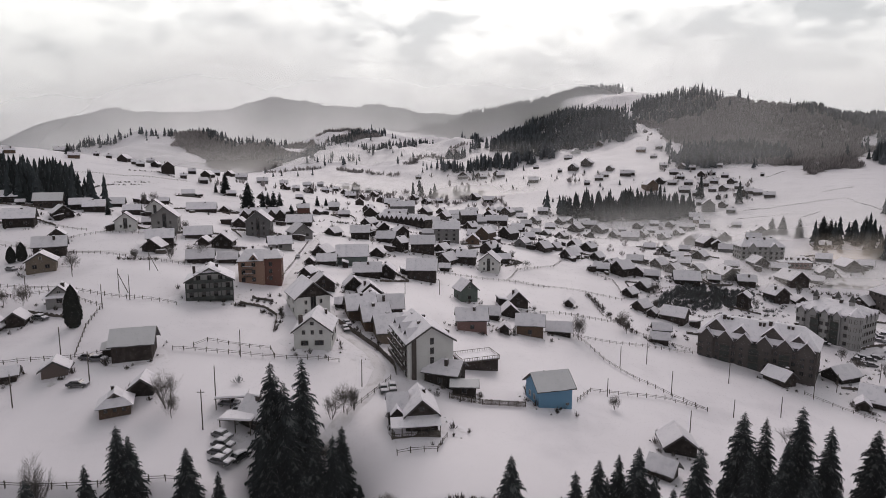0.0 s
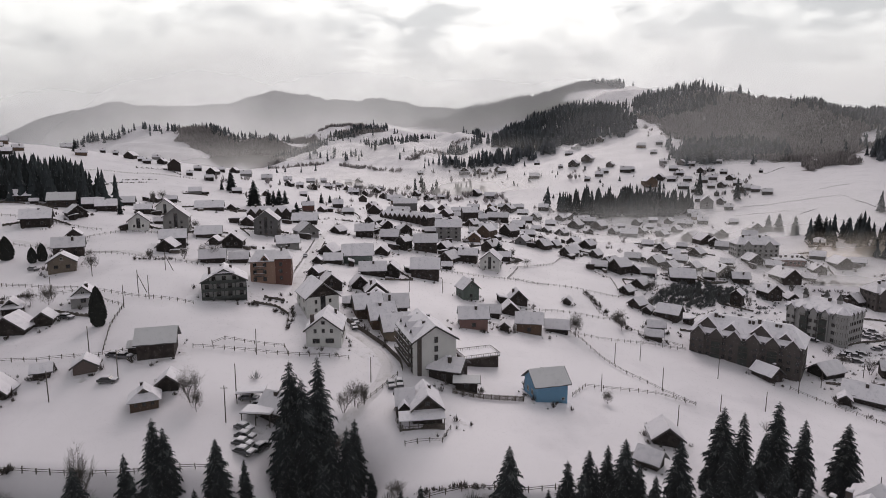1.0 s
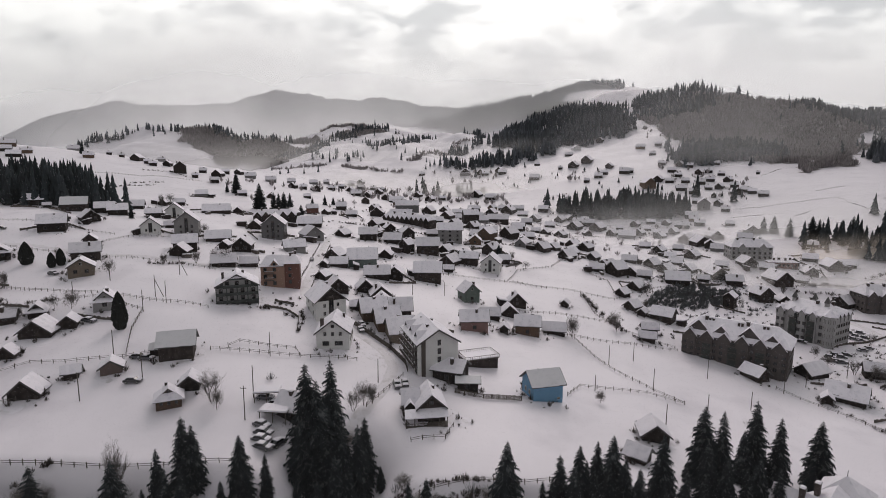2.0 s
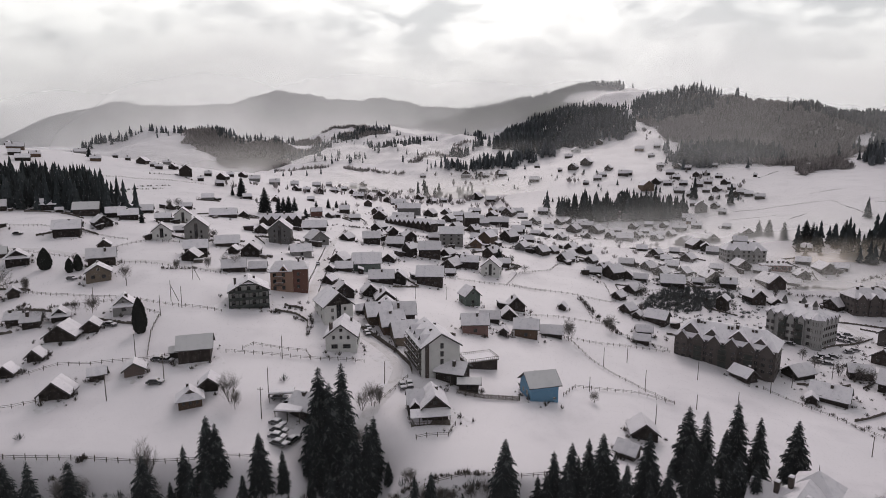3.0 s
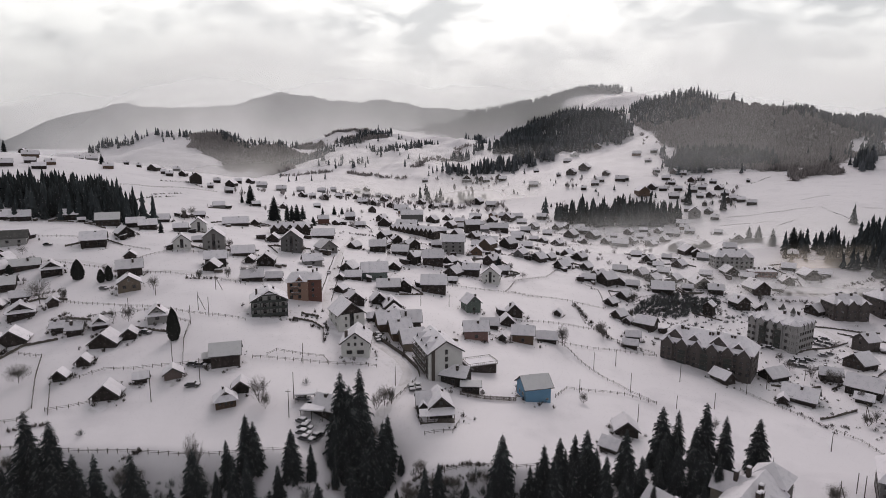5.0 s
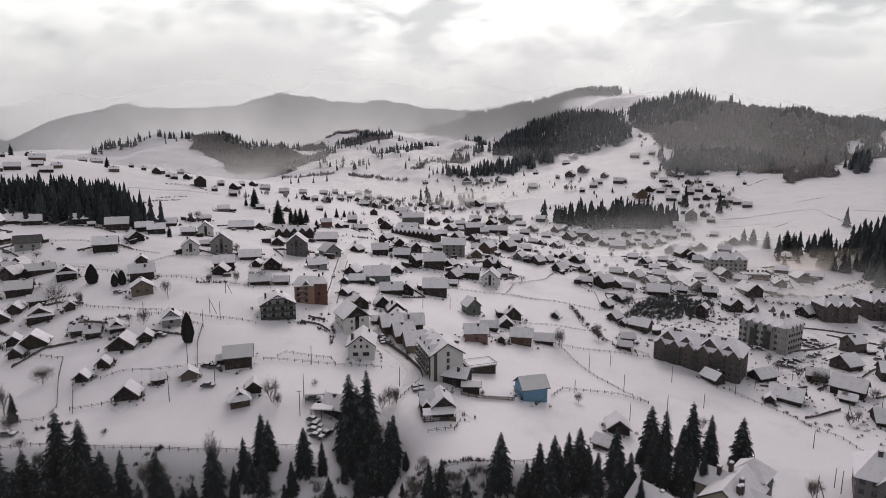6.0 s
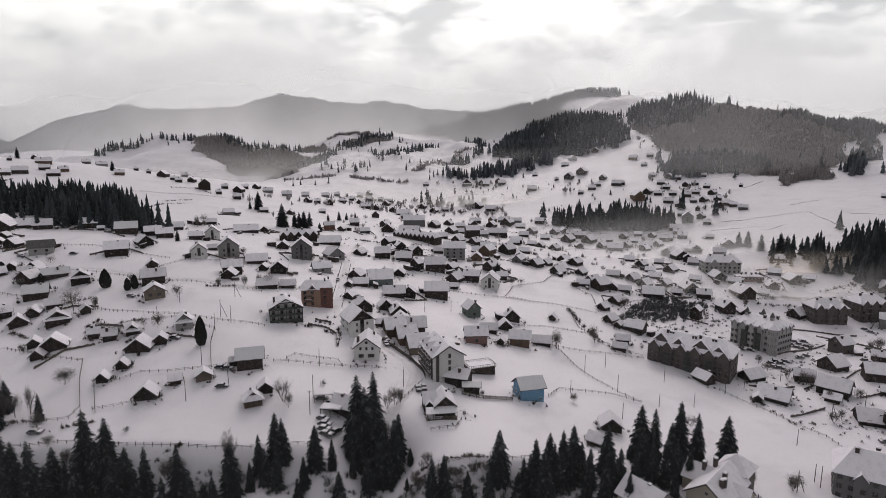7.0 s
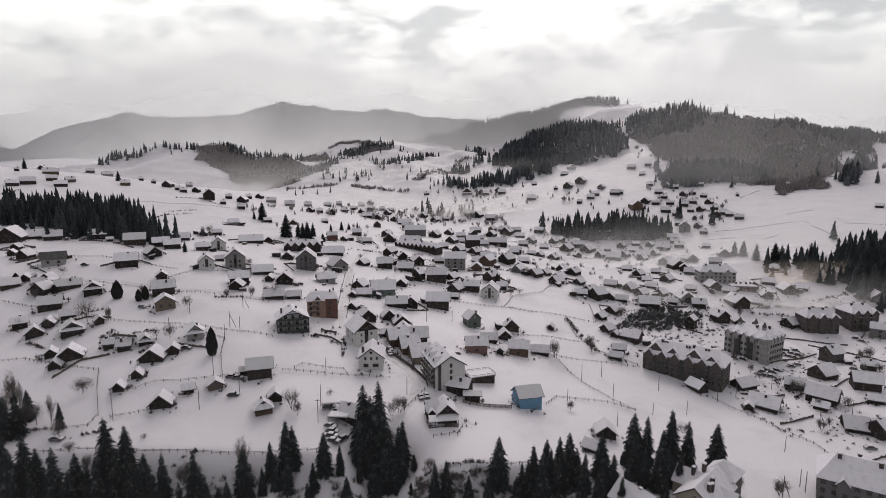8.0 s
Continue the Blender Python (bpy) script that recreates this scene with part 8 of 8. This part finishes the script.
wood("belt of spruces climbing between two far pastures", [(-118, 985), (-92, 1010), (-60, 1075), (-20, 1130), (-8, 1120), (-46, 1055), (-84, 985), (-108, 965)], 100, 12, "hazespruce", 33, 0.2, 0)
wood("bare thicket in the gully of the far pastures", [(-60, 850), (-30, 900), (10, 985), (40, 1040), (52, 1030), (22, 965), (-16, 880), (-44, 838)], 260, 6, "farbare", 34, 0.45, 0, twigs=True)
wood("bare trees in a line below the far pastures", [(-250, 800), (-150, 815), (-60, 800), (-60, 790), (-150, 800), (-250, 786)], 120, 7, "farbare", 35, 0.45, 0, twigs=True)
wood("dark belt of spruces between the far snowfields", [(-225, 1080), (-196, 1100), (-168, 1190), (-130, 1225), (-120, 1195), (-160, 1130), (-190, 1068)], 170, 13, "hazespruce", 29, 0.2, 0)
wood("spruces along the stream below the far pastures", [(-300, 900), (-262, 960), (-222, 1050), (-208, 1040), (-240, 950), (-285, 880)], 130, 13, "hazespruce", 30, 0.2, 0)
wood("row of spruces below the dark forest", [(-28, 806), (70, 822), (140, 862), (150, 878), (70, 838), (-26, 820)], 60, 13, "hazespruce", 31, 0.19, 0)
wood("dark forest running on along the ridge", [(714, 985), (760, 1010), (900, 1010), (900, 900), (790, 900), (728, 925)], 600, 16, "hazespruce", 32, 0.2, 0)
wood("patchy spruces on the middle hills", [(-258, 1088), (-215, 1100), (-168, 1087), (-71, 965), (-33, 1032), (-62, 826), (-102, 879), (-166, 832), (-198, 862)], 90, 11, "hazespruce", 19, 0.2, 0.15)
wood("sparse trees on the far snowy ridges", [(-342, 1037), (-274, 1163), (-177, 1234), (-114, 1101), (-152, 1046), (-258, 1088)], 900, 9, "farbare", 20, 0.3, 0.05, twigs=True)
wood("spruces along the hill crest", [(-738, 1121), (-701, 1138), (-640, 1136), (-570, 1137), (-546, 1160), (-566, 1127), (-676, 1114), (-699, 1084)], 70, 15, "hazespruce", 21, 0.2, 0)
wood("spruces and bare trees along the stream", [(-11, 917), (102, 1010), (163, 940), (126, 878), (59, 832), (24, 816), (-2, 826)], 220, 16, "hazespruce", 22, 0.19, 0.05)
wood("tall spruces standing out along the hill crest", [(336, 1094), (414, 1144), (483, 1043), (589, 1064), (635, 1031), (710, 1033), (682, 1005), (617, 1018), (577, 1061), (473, 1019), (382, 1049)], 75, 19, "hazespruce", 23, 0.17, 0)
wood("spruces scattered over the middle slopes", [(-351, 937), (-210, 873), (-98, 1047), (50, 1001), (33, 840), (-25, 750), (-147, 727), (-228, 693)], 24, 11, "hazespruce", 24, 0.19, 0.15)
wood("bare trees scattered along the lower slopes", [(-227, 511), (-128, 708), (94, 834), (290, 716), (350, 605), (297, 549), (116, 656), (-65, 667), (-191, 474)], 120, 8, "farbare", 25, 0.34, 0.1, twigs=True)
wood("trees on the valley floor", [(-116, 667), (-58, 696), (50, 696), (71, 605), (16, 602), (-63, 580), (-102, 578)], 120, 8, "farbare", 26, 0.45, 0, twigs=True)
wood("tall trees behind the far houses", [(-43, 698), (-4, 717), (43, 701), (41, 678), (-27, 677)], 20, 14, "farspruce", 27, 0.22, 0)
hedge("thin hedges and tracks across the far snowfields", [[(277, 519), (317, 509), (360, 504), (360, 493)], [(358, 490), (355, 445)], [(383, 479), (409, 457)], [(362, 633), (402, 662)], [(360, 533), (394, 540)], [(261, 499), (301, 488)], [(303, 472), (323, 479)]], 0.35, 0.7, "yard", 3, 0.6)
hedge("scrubby field edges between the village houses", [[(-285, 512), (-264, 525), (-242, 512)], [(-262, 451), (-246, 474)], [(-263, 395), (-256, 439), (-242, 454)], [(-165, 356), (-146, 379)], [(-82, 381), (-44, 361), (-17, 358)], [(-107, 370), (-81, 375)], [(-137, 623), (-84, 650)], [(-413, 444), (-410, 468)], [(62, 524), (114, 509)], [(13, 347), (43, 351)]], 1.2, 1.8, "yard", 4, 0.6)
hedge("bare bushes along the stream in the valley", [[(66, 253), (69, 224), (73, 204), (78, 197)], [(67, 243), (69, 232)], [(71, 225), (72, 211)], [(116, 274), (160, 277)], [(115, 259), (128, 257)], [(142, 294), (161, 285)], [(197, 306), (253, 309)], [(254, 317), (287, 330)], [(201, 298), (225, 295)]], 1.6, 2.4, "yard", 5, 0.7)
hedge("clipped hedges and heaps beside the lodge", [[(-64, 166), (-56, 164), (-50, 160)], [(-60, 171), (-52, 169)], [(-48, 163), (-46.5, 150)], [(-57, 176), (-52, 178)]], 0.9, 1.6, "yard", 9, 0.6)
hedge("brush and hurdles in the yards above the field", [[(-150, 158), (-142, 160)], [(-146, 152), (-150, 160), (-147, 166)], [(-137, 160), (-128, 163)], [(-126, 142), (-124, 147)], [(-176, 186), (-166, 190)], [(-152, 204), (-140, 203)], [(-122, 205), (-108, 209)], [(-182, 160), (-172, 154)]], 0.8, 1.7, "yard", 10, 0.6)
hedge("dead brush along the near bank", [[(-16, 82), (-6, 84), (5, 85), (14, 84)], [(-14, 81), (7, 82)], [(-9, 79), (5, 79)], [(-124, 92), (-108, 95)], [(-144, 95), (-125, 97)], [(-84, 81), (-77, 84)], [(13, 80), (30, 83)], [(-35, 80), (-29, 83)]], 0.6, 1.5, "yard", 6, 0.5)
yard_fence([(-62.0, 167.5), (-54.0, 165.5), (-49.0, 161.0)])
yard_fence([(-49.0, 161.0), (-46.8, 150.0)])
yard_fence([(-60.5, 173.5), (-53.0, 171.0)])
yard_fence([(-143.0, 158.5), (-134.0, 157.0), (-131.0, 152.0)])
yard_fence([(-176.0, 176.0), (-170.0, 181.0), (-158.0, 180.0)])
yard_fence([(-150.0, 128.0), (-146.0, 139.0), (-137.0, 143.0)])
yard_fence([(-114.0, 150.0), (-105.0, 148.0), (-98.0, 146.5)])
yard_fence([(-14.0, 166.0), (-8.0, 170.0), (2.0, 171.0)])
yard_fence([(128.0, 172.0), (139.0, 170.0), (148.0, 172.0)])
yard_fence([(137.0, 112.0), (150.0, 118.0), (163.0, 121.0)])
yard_fence([(104.0, 222.0), (121.0, 214.0), (128.0, 207.0)])
yard_fence([(161.5, 209.9), (179.7, 219.5), (201.3, 231.8)])
yard_fence([(175.0, 178.6), (193.0, 192.1), (207.4, 200.3)])
yard_fence([(150.1, 168.8), (164.0, 176.9), (175.8, 179.1)])
yard_fence([(207.0, 248.0), (223.0, 237.8), (230.5, 219.8)])
yard_fence([(199.1, 259.7), (215.7, 256.3), (233.4, 252.5)])
yard_fence([(129.4, 144.1), (146.5, 149.8)])
yard_fence([(113.2, 219.7), (117.5, 208.2), (123.3, 201.6)])
yard_fence([(133.6, 168.5), (141.3, 164.6)])
yard_fence([(96.6, 215.4), (109.7, 214.3)])
yard_fence([(167.7, 160.1), (188.5, 165.9)])
yard_scrub()
trodden_yards()
outbuildings(60, 40, 45)
